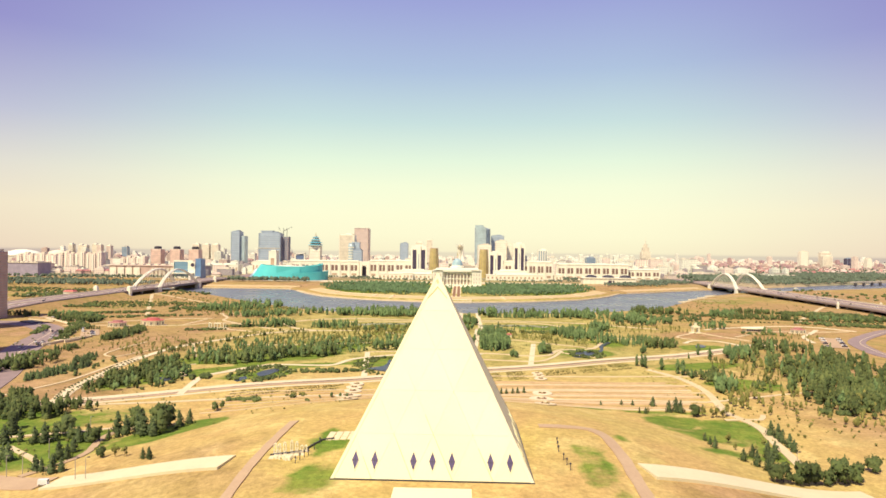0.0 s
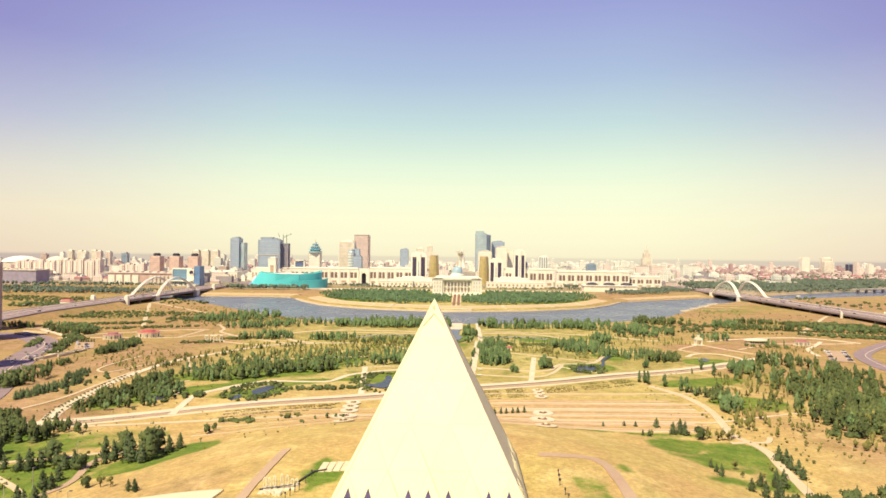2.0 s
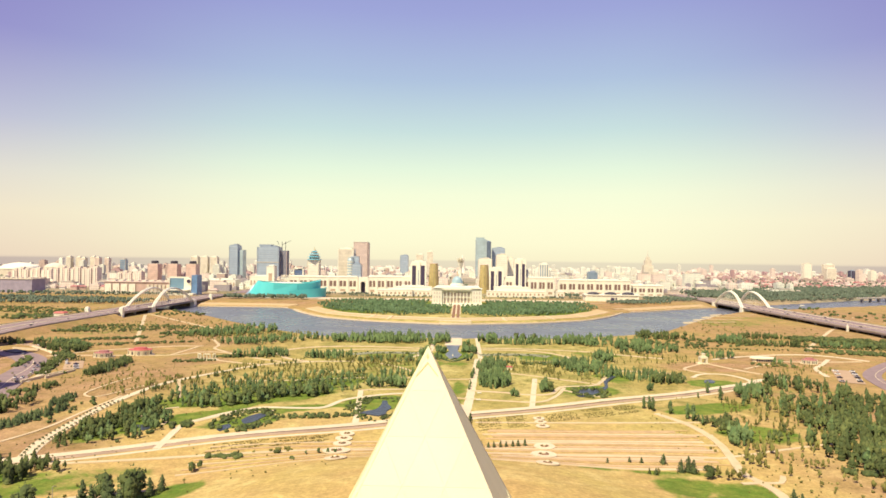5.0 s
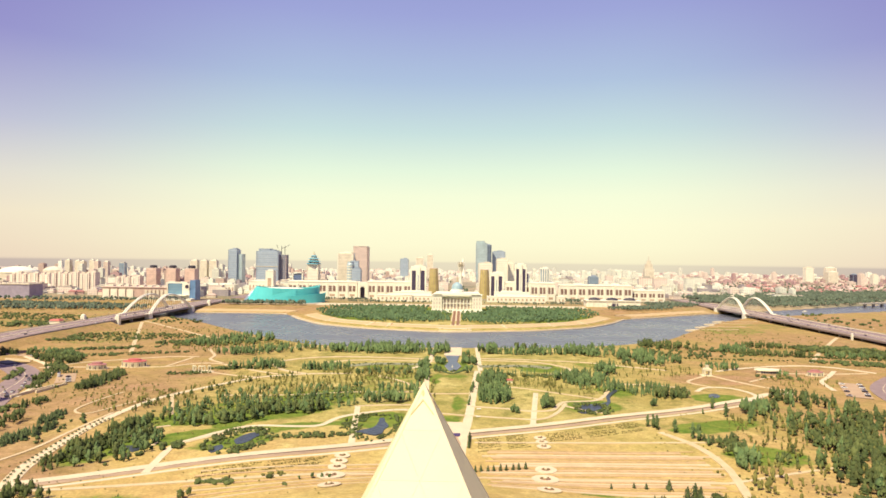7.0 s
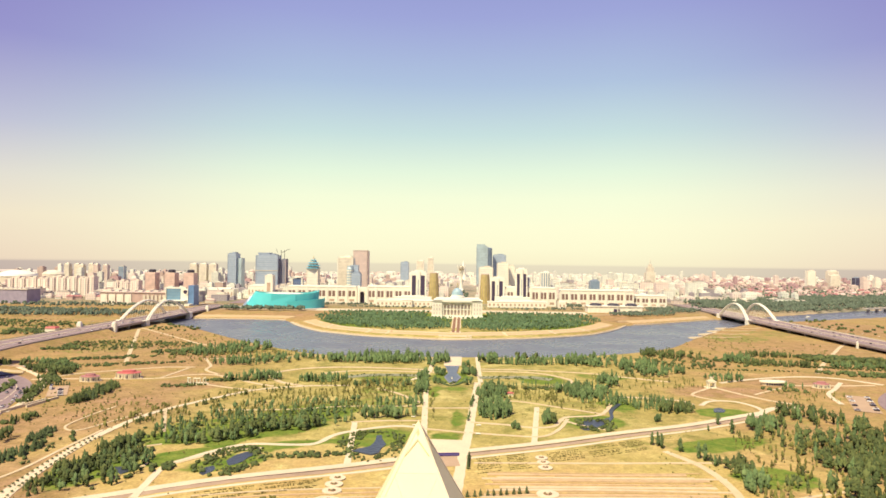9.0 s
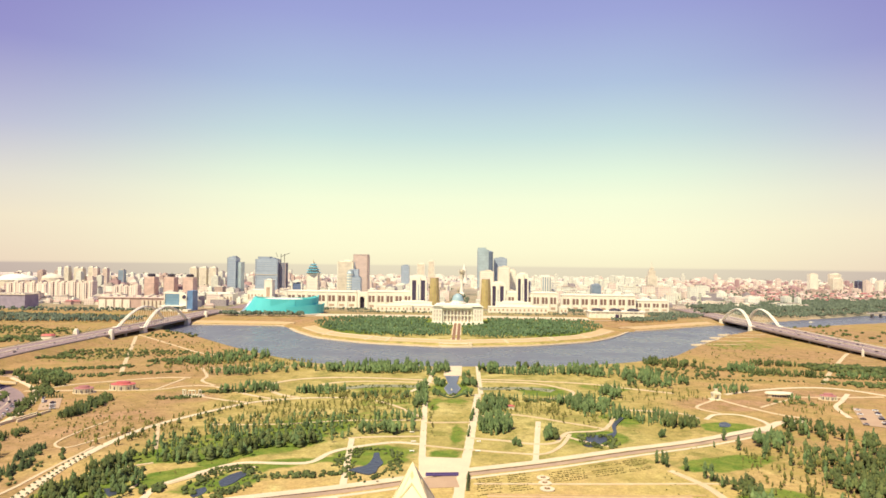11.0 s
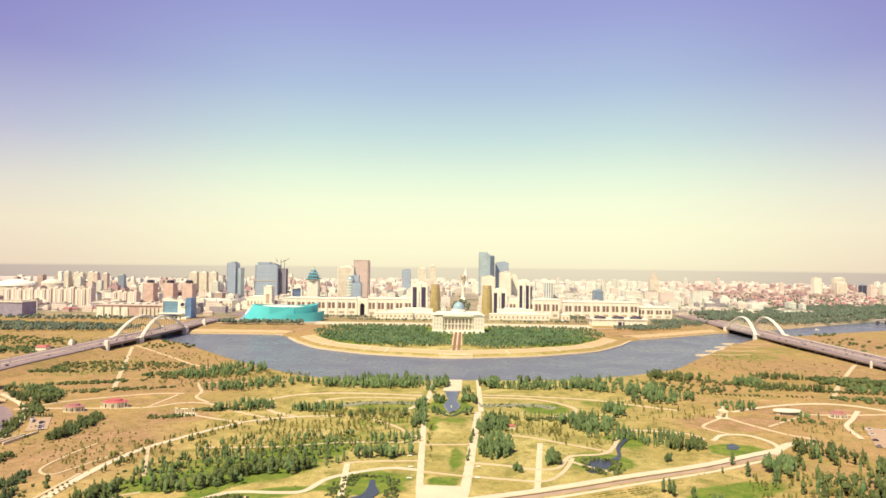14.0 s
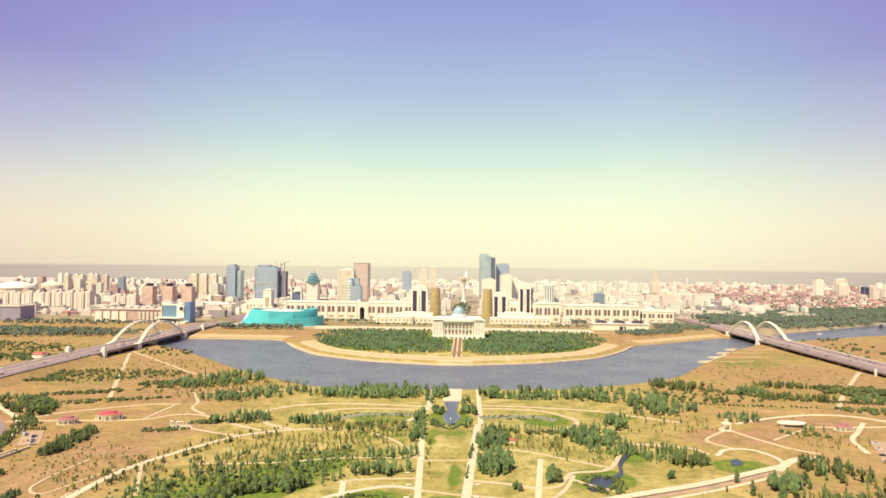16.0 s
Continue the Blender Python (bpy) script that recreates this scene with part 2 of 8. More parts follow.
BARK = material("bark", (0.12, 0.085, 0.06), 0.9, scale=1.0)
SOIL = material("bed_soil", (0.27, 0.15, 0.09), 0.9, scale=0.5)
SHADE_EDGE = material("edge_shade", (0.13, 0.085, 0.06), 0.9, scale=0.4)
LANE = material("lane_asphalt", (0.42, 0.30, 0.20), 0.85, vary=0.15, scale=0.08, fine=1.0)
RIVER = water_material("river_water", (0.125, 0.132, 0.162))
POND = water_material("pond_water", (0.05, 0.06, 0.085))
FACADES = [facade_material("cream_flats", (0.88, 0.75, 0.64), (0.42, 0.33, 0.32), bay=6.4, storey=6.4), facade_material("white_flats", (0.90, 0.91, 0.77), (0.38, 0.36, 0.35), bay=6.0, storey=6.6, share=0.38),
           facade_material("tan_flats", (0.64, 0.49, 0.41), (0.25, 0.18, 0.18), bay=6.4, storey=6.2), facade_material("pink_flats", (0.56, 0.37, 0.36), (0.24, 0.16, 0.19), bay=6.4, storey=6.2),
           facade_material("grey_flats", (0.48, 0.43, 0.43), (0.18, 0.16, 0.2), share=0.6)]
CURTAIN = facade_material("curtain_wall", (0.46, 0.54, 0.62), (0.28, 0.36, 0.47), bay=5.0, storey=7.6, share=0.62, rough=0.35)
SLAB_TAN = facade_material("tan_slab", (0.74, 0.60, 0.53), (0.50, 0.39, 0.36), bay=3.0, storey=3.6, share=0.4)
CAR_PAINTS = [material("paint_white", (0.75, 0.75, 0.75), 0.3), material("paint_black", (0.02, 0.02, 0.025), 0.25), material("paint_silver", (0.4, 0.4, 0.42), 0.3, 0.5)]


# ---- shapes: (verts, faces) ----
def join(*shapes):
    verts, faces = [], []
    for v, f in shapes:
        k = len(verts)
        verts += [tuple(p) for p in v]
        faces += [tuple(i + k for i in q) for q in f]
    return verts, faces


def box(cx, cy, z0, w, d, h, turn=0.0, taper=1.0):
    c, s = math.cos(radians(turn)), math.sin(radians(turn))
    verts = []
    for z, k in ((z0, 1.0), (z0 + h, taper)):
        for a, b in ((-1, -1), (1, -1), (1, 1), (-1, 1)):
            x, y = a * w / 2 * k, b * d / 2 * k
            verts.append((cx + x * c - y * s, cy + x * s + y * c, z))
    return verts, [(3, 2, 1, 0), (4, 5, 6, 7), (0, 1, 5, 4), (1, 2, 6, 5), (2, 3, 7, 6), (3, 0, 4, 7)]


def turned(profile, cx=0, cy=0, n=16, sx=1.0, sy=1.0):
    """A turned body from (radius, z) pairs."""
    verts, faces = [], []
    for r, z in profile:
        for i in range(n):
            a = 2 * math.pi * i / n
            verts.append((cx + r * sx * math.cos(a), cy + r * sy * math.sin(a), z))
    for k in range(len(profile) - 1):
        for i in range(n):
            j = (i + 1) % n
            faces.append((k * n + i, k * n + j, (k + 1) * n + j, (k + 1) * n + i))
    faces.append(tuple(range(n - 1, -1, -1)))
    faces.append(tuple((len(profile) - 1) * n + i for i in range(n)))
    return verts, faces


def prism(outline, z0, z1, shrink=1.0):
    n = len(outline)
    mx, my = sum(p[0] for p in outline) / n, sum(p[1] for p in outline) / n
    verts = [(x, y, z0) for x, y in outline] + [(mx + (x - mx) * shrink, my + (y - my) * shrink, z1) for x, y in outline]
    return verts, [tuple(range(n - 1, -1, -1)), tuple(range(n, 2 * n))] + [(i, (i + 1) % n, n + (i + 1) % n, n + i) for i in range(n)]


def tube(points, r, n=6, r1=None):
    """A round bar along points."""
    verts, faces = [], []
    pts = [Vector(p) for p in points]
    for i, p in enumerate(pts):
        d = (pts[min(i + 1, len(pts) - 1)] - pts[max(i - 1, 0)]).normalized()
        side = d.cross(Vector((0, 0, 1)))
        side = side.normalized() if side.length > 0.05 else Vector((1, 0, 0))
        up = side.cross(d)
        rr = r if r1 is None else r + (r1 - r) * i / (len(pts) - 1)
        for k in range(n):
            a = 2 * math.pi * k / n
            verts.append(tuple(p + rr * (math.cos(a) * side + math.sin(a) * up)))
    for i in range(len(pts) - 1):
        for k in range(n):
            j = (k + 1) % n
            faces.append((i * n + k, i * n + j, (i + 1) * n + j, (i + 1) * n + k))
    faces += [tuple(range(n)), tuple((len(pts) - 1) * n + k for k in range(n - 1, -1, -1))]
    return verts, faces


def mesh_of(name, shape, mats):
    me = bpy.data.meshes.new(name)
    me.from_pydata(shape[0], [], shape[1])
    for m in mats if isinstance(mats, (list, tuple)) else [mats]:
        me.materials.append(m)
    bm = bmesh.new()
    bm.from_mesh(me)
    bmesh.ops.recalc_face_normals(bm, faces=bm.faces)
    bm.to_mesh(me)
    bm.free()
    return me


def part(name, shape, mats, parent, label="", m=None):
    ob = new(name, mesh_of(name, shape, mats))
    ob.parent = parent
    if m is not None:
        ob.matrix_basis = m
    return tagged(ob, label)


def thing(name, label, category, group="", m=None, kind=""):
    ob = new(name)
    ob.empty_display_size = 1.0
    if m is not None:
        ob.matrix_basis = m
    return tagged(ob, label, category, group, kind)


def single(name, shape, mats, label, category, group="", kind="", m=None):
    ob = new(name, mesh_of(name, shape, mats))
    if m is not None:
        ob.matrix_basis = m
    return tagged(ob, label, category, group, kind)


# ---- the lie of the land ----
NEAR_BANK = [(-6000, 0), (-1600, 900), (-922, 1150), (-800, 1150), (-720, 1080), (-609, 1015), (-474, 920), (-347, 778), (-259, 694), (-188, 635), (-142, 622), (0, 626), (141, 640), (236, 681), (315, 740), (389, 853), (497, 1007),
             (600, 1120), (696, 1175), (994, 1334), (1600, 1700), (6000, 3400)]
FAR_BANK = [(-6000, -200), (-1600, 790), (-922, 1061), (-705, 1088), (-519, 1092), (-357, 1094), (-330, 1050), (-318, 1012), (-245, 905), (-142, 843), (-6, 813), (129, 848), (241, 913), (308, 1007), (343, 1090),
            (382, 1103), (565, 1227), (794, 1366), (1189, 1626), (1600, 1950), (6000, 3900)]
BX = np.arange(-6000, 6001, 5.0)


def bank(table):
    y = np.interp(BX, [p[0] for p in table], [p[1] for p in table])
    k = np.exp(-0.5 * (np.arange(-8, 9) / 3.2) ** 2)
    return np.convolve(np.pad(y, 8, mode="edge"), k / k.sum(), "valid")


YN, YF = bank(NEAR_BANK), bank(FAR_BANK)
SN, SF = np.sqrt(1 + np.gradient(YN, BX) ** 2), np.sqrt(1 + np.gradient(YF, BX) ** 2)


def step(a, b, v):
    u = np.clip((v - a) / (b - a), 0, 1)
    return u * u * (3 - 2 * u)


def terrain(x, y):
    """Height of the ground: the mound under the pyramid, the river bed, the raised far side, slow swells."""
    x, y = np.asarray(x, float), np.asarray(y, float)
    r = np.hypot(x, y)
    z = 17 * (1 - step(50, 165, r))
    near = (y - np.interp(x, BX, YN)) / np.interp(x, BX, SN)
    far = (np.interp(x, BX, YF) - y) / np.interp(x, BX, SF)
    z = z - 9 * step(-10, 14, np.minimum(near, far)) + 4.5 * step(15, 70, -far)
    swell = 0.5 * np.sin(x / 47 + 1.3) * np.cos(y / 61) + 0.35 * np.sin((x + y) / 29)
    return z + swell * step(60, 130, r) * (1 - step(-30, -5, near)) * step(150, 250, y + 260)


def tz(x, y):
    return float(terrain(x, y))


# ---- ground ----
GREENS = []


def green(cx, cy, rx, ry, turn=0.0, much=1.0):
    """A stretch of watered grass."""
    GREENS.append((cx, cy, rx, ry, radians(turn), much))


# bare earth; patches at the outer foreground also put lens falloff into the colour
BARES_AND_DIMS = [(-455, 395, 70, 70, 1.1), (-100, -5, 46, 44, 0.4), (-120, 28, 30, 26, 0.35), (-330, 560, 120, 80, 0.6), (265, 432, 60, 34, 0.9), (360, 482, 80, 34, 0.9), (-275, 320, 70, 110, 0.75), (-300, 470, 90, 22, 0.6), (-262, 415, 50, 34, 0.8), (-245, 150, 40, 70, 0.8), (-340, 240, 60, 70, 0.9), (235, 115, 70, 60, 0.6), (-215, 130, 40, 50, 0.7), (430, 800, 120, 160, 0.5), (250, 300, 60, 30, 0.5), (285, 220, 60, 90, 0.7), (-470, 780, 120, 120, 0.5), (780, 1050, 140, 200, 0.7), (215, 112, 55, 42, 0.35), (235, 60, 60, 60, 0.35), (190, 160, 26, 24, 0.4), (-95, -30, 70, 26, 0.55), (120, -25, 60, 24, 0.55), (-250, 100, 60, 60, 0.6), (-300, 210, 60, 80, 0.5), (-850, 980, 260, 90, 0.3), (-640, 800, 90, 120, 0.15), (-330, 1150, 110, 70, 0.7), (345, 1150, 110, 70, 0.7), (520, 760, 130, 90, 0.6), (0, 1300, 420, 60, 0.6), (-420, 640, 130, 90, 0.5), (560, 700, 120, 90, 0.6)]

# watered lawns near the mound and along the ponds
green(-127, 64, 34, 15, 55, 1.1)
green(-172, 35, 30, 26, 20, 1.1)
green(-200, 25, 34, 30, 0, 1.1)
green(-168, 62, 26, 8, 20, 0.8)
green(-175, 92, 46, 18, 20, 0.52)
green(-205, 75, 40, 30, 0, 0.75)
green(-40, 6, 9, 18, 0, 0.9)
green(-37, -28, 12, 16, 0, 0.7)
green(52, -12, 8, 26, 0, 0.62)
green(56, -40, 8, 20, 0, 0.5)
green(69, 22, 4, 9, -10, 0.7)
green(112, 90, 15, 9, 10, 1.0)
green(143, 96, 20, 10, 8, 1.0)
green(126, 78, 26, 7, 6, 0.85)
green(140, 74, 16, 14, 0, 0.6)
green(124, 42, 18, 9, 10, 0.7)
green(146, 52, 10, 22, -15, 0.6)
green(118, 116, 30, 6, 2, 0.75)
green(134, 70, 26, 12, 10, 0.7)
green(150, 86, 15, 20, -10, 0.75)
green(118, 100, 18, 10, 5, 1.0)
green(80, 118, 14, 4, 2, 0.6)
green(-162, 206, 24, 14, 30, 1.1)
green(-120, 228, 40, 10, 18, 1.0)
green(-165, 275, 62, 34, 32, 0.62)
green(-110, 320, 50, 34, 20, 0.8)
green(-166, 196, 15, 9, 35, 1.1)
green(-157, 213, 17, 9, 35, 1.1)
green(-147, 237, 16, 9, 35, 1.1)
green(-205, 185, 26, 44, -10, 0.8)
green(-48, 255, 34, 26, 20, 0.9)
green(-130, 195, 30, 16, 40, 0.9)
green(-195, 180, 22, 16, 0, 0.9)
green(-15, 405, 7, 34, 0, 0.8)
green(6, 420, 16, 12, 0, 0.8)
green(10, 312, 6, 34, 0, 0.95)
green(2, 262, 14, 12, 0, 0.8)
green(-2, 345, 12, 3, 0, 0.5)
green(0, 480, 26, 40, 0, 0.9)
green(115, 310, 30, 26, 20, 1.0)
green(150, 370, 22, 26, 0, 0.8)
green(95, 475, 30, 26, 0, 0.9)
green(230, 345, 26, 20, 0, 1.0)
green(190, 255, 46, 16, 25, 1.0)
green(195, 190, 30, 22, 0, 0.8)
green(285, 255, 60, 130, -12, 0.3)
green(-75, 350, 60, 30, 20, 0.5)
green(-60, 470, 50, 24, 0, 0.6)
green(-55, 410, 44, 24, 0, 0.5)
green(470, 870, 80, 60, 40, 0.48)
green(560, 950, 60, 60, 0, 0.42)
green(165, 500, 40, 26, 0, 0.5)
green(-260, 640, 60, 40, 0, 0.4)
green(-480, 640, 90, 60, 0, 0.4)
green(-760, 880, 200, 130, 0, 0.35)
green(-560, 740, 120, 90, 0, 0.3)
green(420, 640, 120, 50, 0, 0.3)
green(-140, 1010, 150, 110, 0, 1.0)
green(140, 1010, 150, 110, 0, 1.0)
green(0, 1120, 270, 90, 0, 1.0)
green(-150, 262, 78, 26, 25, 1.0)
green(-95, 240, 30, 8, 10, 0.8)


def ground_sheet():
    xs = np.concatenate([np.array([-9000, -6000, -4500, -3400, -2600, -2000, -1600, -1300, -1100]), np.arange(-960, -720, 20), np.arange(-720, 760, 7.0), np.arange(760, 1100, 20),
                         np.array([1120, 1300, 1600, 2000, 2600, 3400, 4500, 6000, 9000])])
    ys = np.concatenate([np.array([-1500, -1000, -700, -500, -400, -320]), np.arange(-260, 1300, 7.0), np.arange(1300, 1800, 25), np.array([1850, 2000, 2300, 2700, 3200, 3800, 4400, 5200, 6500, 8500, 11000])])
    gx, gy = np.meshgrid(xs, ys)
    gz = terrain(gx, gy)
    nx, ny = len(xs), len(ys)
    verts = np.stack([gx.ravel(), gy.ravel(), gz.ravel()], 1)
    i = (np.arange(ny - 1)[:, None] * nx + np.arange(nx - 1)[None, :]).ravel()
    faces = np.stack([i, i + 1, i + nx + 1, i + nx], 1)
    me = bpy.data.meshes.new("ground")
    me.from_pydata(verts.tolist(), [], faces.tolist())
    lush = np.zeros(len(verts))
    for cx, cy, rx, ry, a, much in GREENS:
        dx, dy = verts[:, 0] - cx, verts[:, 1] - cy
        u, v = dx * math.cos(a) + dy * math.sin(a), -dx * math.sin(a) + dy * math.cos(a)
        lush = np.maximum(lush, much * (1 - step(0.6, 1.15, np.hypot(u / rx, v / ry))))
    worn_dim = np.zeros(len(verts))
    for cx, cy, rx, ry, much in BARES_AND_DIMS:
        worn_dim = np.maximum(worn_dim, much * (1 - step(0.4, 1.3, np.hypot((verts[:, 0] - cx) / rx, (verts[:, 1] - cy) / ry))))
    me.attributes.new("worn_dim", "FLOAT", "POINT").data.foreach_set("value", worn_dim.astype(np.float32))
    at = me.attributes.new("lush", "FLOAT", "POINT")
    at.data.foreach_set("value", lush.astype(np.float32))
    for p in me.polygons:
        p.use_smooth = True
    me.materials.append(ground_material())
    tagged(new("ground", me), "sun-dried steppe parkland with watered lawns and a grassy mound", "ground", kind="structure")


def ground_material():
    m = bpy.data.materials.new("dry_grass")
    m.use_nodes = True
    n, l = m.node_tree.nodes, m.node_tree.links
    bsdf = n["Principled BSDF"]
    bsdf.inputs["Roughness"].default_value = 0.95
    bsdf.inputs["Specular IOR Level"].default_value = 0.1
    geo = n.new("ShaderNodeNewGeometry")

    def noise_of(scale, detail=6, rough=0.6):
        k = n.new("ShaderNodeTexNoise")
        k.inputs["Scale"].default_value, k.inputs["Detail"].default_value, k.inputs["Roughness"].default_value = scale, detail, rough
        l.new(geo.outputs["Position"], k.inputs["Vector"])
        return k.outputs["Fac"]

    def mix(a, b, fac, mode="MIX"):
        k = n.new("ShaderNodeMixRGB")
        k.blend_type = mode
        for s, v in (("Color1", a), ("Color2", b), ("Fac", fac)):
            if isinstance(v, tuple):
                k.inputs[s].default_value = (*v, 1)
            elif isinstance(v, float):
                k.inputs[s].default_value = v
            else:
                l.new(v, k.inputs[s])
        return k.outputs["Color"]

    def ramp(v, lo, hi, a=0.0, b=1.0):
        k = n.new("ShaderNodeMapRange")
        for s, q in (("From Min", lo), ("From Max", hi), ("To Min", a), ("To Max", b)):
            k.inputs[s].default_value = q
        l.new(v, k.inputs["Value"])
        return k.outputs["Result"]

    def maths(op, a, b):
        k = n.new("ShaderNodeMath")
        k.operation = op
        for i, v in enumerate((a, b)):
            if isinstance(v, float):
                k.inputs[i].default_value = v
            else:
                l.new(v, k.inputs[i])
        return k.outputs[0]
    straw, bare = (0.49, 0.378, 0.130), (0.49, 0.338, 0.135)
    dry = mix(straw, bare, ramp(noise_of(0.018), 0.38, 0.62))
    dry = mix(dry, (0.595, 0.468, 0.192), ramp(noise_of(0.045), 0.50, 0.70))
    place = n.new("ShaderNodeSeparateXYZ")
    l.new(geo.outputs["Position"], place.inputs[0])
    park = ramp(place.outputs["Y"], 140.0, 270.0, -0.12, 0.10)
    wide = n.new("ShaderNodeMath")
    wide.operation = "ABSOLUTE"
    l.new(place.outputs["X"], wide.inputs[0])
    park = maths("ADD", park, ramp(wide.outputs[0], 190.0, 480.0, 0.0, 0.02))
    meadow = maths("MULTIPLY", ramp(place.outputs["Y"], 170.0, 300.0), ramp(wide.outputs[0], 110.0, 300.0, 0.55, 0.0))
    dry = mix(dry, (0.48, 0.455, 0.175), meadow)
    dry = mix(dry, (0.30, 0.255, 0.07), ramp(maths("ADD", noise_of(0.022, 9, 0.68), park), 0.50, 0.64, 0.0, 0.66))
    dry = mix(dry, (0.20, 0.20, 0.05), ramp(maths("ADD", noise_of(0.05, 8, 0.65), park), 0.60, 0.70, 0.0, 0.7))
    # browner steppe to both sides, with the lens's edge dimming mixed into its colour
    flank = maths("MULTIPLY", ramp(wide.outputs[0], 150.0, 340.0, 0.0, 0.74), ramp(noise_of(0.012, 7), 0.32, 0.55, 0.35, 1.0))
    dry = mix(dry, mix((0.40, 0.24, 0.122), (0.31, 0.215, 0.085), ramp(noise_of(0.035, 8, 0.65), 0.46, 0.62)), flank)
    bare_dim = n.new("ShaderNodeAttribute")
    bare_dim.attribute_name = "worn_dim"
    dry = mix(dry, mix((0.41, 0.255, 0.145), (0.30, 0.205, 0.085), ramp(noise_of(0.06, 8), 0.4, 0.6)), ramp(maths("ADD", bare_dim.outputs["Fac"], ramp(noise_of(0.03, 7), 0.3, 0.7, -0.3, 0.3)), 0.25, 0.8))
    town = mix((0.22, 0.21, 0.14), (0.40, 0.33, 0.23), ramp(noise_of(0.012, 8), 0.4, 0.6))
    dry = mix(dry, town, ramp(place.outputs["Y"], 1250.0, 1500.0))
    # distance haze over the far plain is put into its pale ground colour
    hazed_land = mix((0.46, 0.41, 0.40), (0.80, 0.68, 0.54), ramp(noise_of(0.0022, 5), 0.42, 0.60))
    dry = mix(dry, hazed_land, ramp(place.outputs["Y"], 2200.0, 4200.0))
    lush = n.new("ShaderNodeAttribute")
    lush.attribute_name = "lush"
    wet = mix((0.105, 0.18, 0.026), (0.215, 0.25, 0.048), ramp(noise_of(0.09), 0.35, 0.65))
    edge = maths("ADD", lush.outputs["Fac"], ramp(noise_of(0.08, 8), 0.3, 0.7, -0.35, 0.25))
    col = mix(dry, wet, ramp(edge, 0.3, 0.62))
    col = mix(col, ramp_grey(n, l, noise_of(0.55, 8, 0.7)), 0.75, "MULTIPLY")
    col = mix(col, ramp_grey(n, l, noise_of(0.16, 6)), 0.45, "MULTIPLY")
    l.new(col, bsdf.inputs["Base Color"])
    b = n.new("ShaderNodeBump")
    b.inputs["Strength"].default_value, b.inputs["Distance"].default_value = 0.6, 0.8
    l.new(noise_of(0.9), b.inputs["Height"])
    l.new(b.outputs["Normal"], bsdf.inputs["Normal"])
    return m


def ramp_grey(n, l, v):
    k = n.new("ShaderNodeMapRange")
    for s, q in (("From Min", 0.3), ("From Max", 0.7), ("To Min", 0.55), ("To Max", 1.25)):
        k.inputs[s].default_value = q
    l.new(v, k.inputs["Value"])
    return k.outputs["Result"]


ground_sheet()


def river_water():
    xs = np.arange(-3000, 3001, 60.0)
    near, far = np.interp(xs, BX, YN) - 25, np.interp(xs, BX, YF) + 25
    verts = [(x, a, -4.0) for x, a in zip(xs, near)] + [(x, b, -4.0) for x, b in zip(xs, far)]
    k = len(xs)
    single("water", (verts, [(i, i + 1, k + i + 1, k + i) for i in range(k - 1)]), RIVER, "calm grey-blue river curving round a promenade", "river", kind="structure")


river_water()


def spline(points, gap=4.0):
    """Points along a smooth curve through the given ones."""
    p = [Vector((x, y, 0)) for x, y in points]
    if len(p) == 2:
        k = max(2, int((p[1] - p[0]).length / gap))
        return [p[0].lerp(p[1], i / k) for i in range(k + 1)]
    p = [2 * p[0] - p[1], *p, 2 * p[-1] - p[-2]]
    out = []
    for a, b, c, d in zip(p, p[1:], p[2:], p[3:]):
        k = max(1, int((c - b).length / gap))
        for i in range(k):
            t = i / k
            out.append(0.5 * ((2 * b) + (c - a) * t + (2 * a - 5 * b + 4 * c - d) * t * t + (3 * b - a - 3 * c + d) * t ** 3))
    return out + [p[-2]]


LAID = [0]


def ribbon(name, points, width, mat, label, lift=0.15, category="path", thick=0.6, z=None, ends=None):
    """A paved strip along a smooth line, lying on the ground."""
    LAID[0] += 1
    lift += 0.004 * LAID[0]
    line = spline(points)
    verts, faces = [], []
    for i, p in enumerate(line):
        d = (line[min(i + 1, len(line) - 1)] - line[max(i - 1, 0)]).normalized()
        w = width if ends is None else width + (ends - width) * i / (len(line) - 1)
        wob = 1 + 0.06 * math.sin(i * 1.7 + LAID[0]) if width < 7 and z is None else 1
        s = Vector((d.y, -d.x, 0)) * w / 2 * wob
        a, b = p - s, p + s
        top = [tz(q.x, q.y) + lift if z is None else z for q in (a, p, b)]
        verts += [(a.x, a.y, top[0] - thick), (a.x, a.y, top[0]), (p.x, p.y, max(top[1], 0.5 * (top[0] + top[2]))), (b.x, b.y, top[2]), (b.x, b.y, top[2] - thick)]
    for i in range(len(line) - 1):
        for k in range(4):
            faces.append((5 * i + k, 5 * i + k + 1, 5 * i + k + 6, 5 * i + k + 5))
    return single(name, (verts, faces), mat, label, category, kind="structure")


# ---- boulevards and paths of the park ----
WALK = "pale stone footpath through dry grass"
ribbon("boulevard", [(-300, 75), (-158, 150), (-55, 199), (17, 231), (144, 287), (262, 348)], 6.5, PAVING, "pale paved boulevard crossing the park")
ribbon("road", [(-300, 68), (-157, 144), (-53, 191.5), (18, 223), (144, 278), (254, 336)], 5.0, LANE, "sunken mauve asphalt lane beside the boulevard", lift=0.05)
# flat brown strip painted where the sunken wall throws its shadow
ribbon("wall_shade", [(-300, 71.2), (-157, 147.2), (-53.5, 194.8), (17.7, 226.4), (144, 281.6), (256, 340.5)], 1.1, SHADE_EDGE, "dark brown strip for the wall shade along the sunken lane", lift=0.12)
ribbon("boulevard", [(-300, 61), (-156, 137.5), (-52, 185), (19, 216.5), (144, 271), (248, 326)], 3, PAVING, WALK)
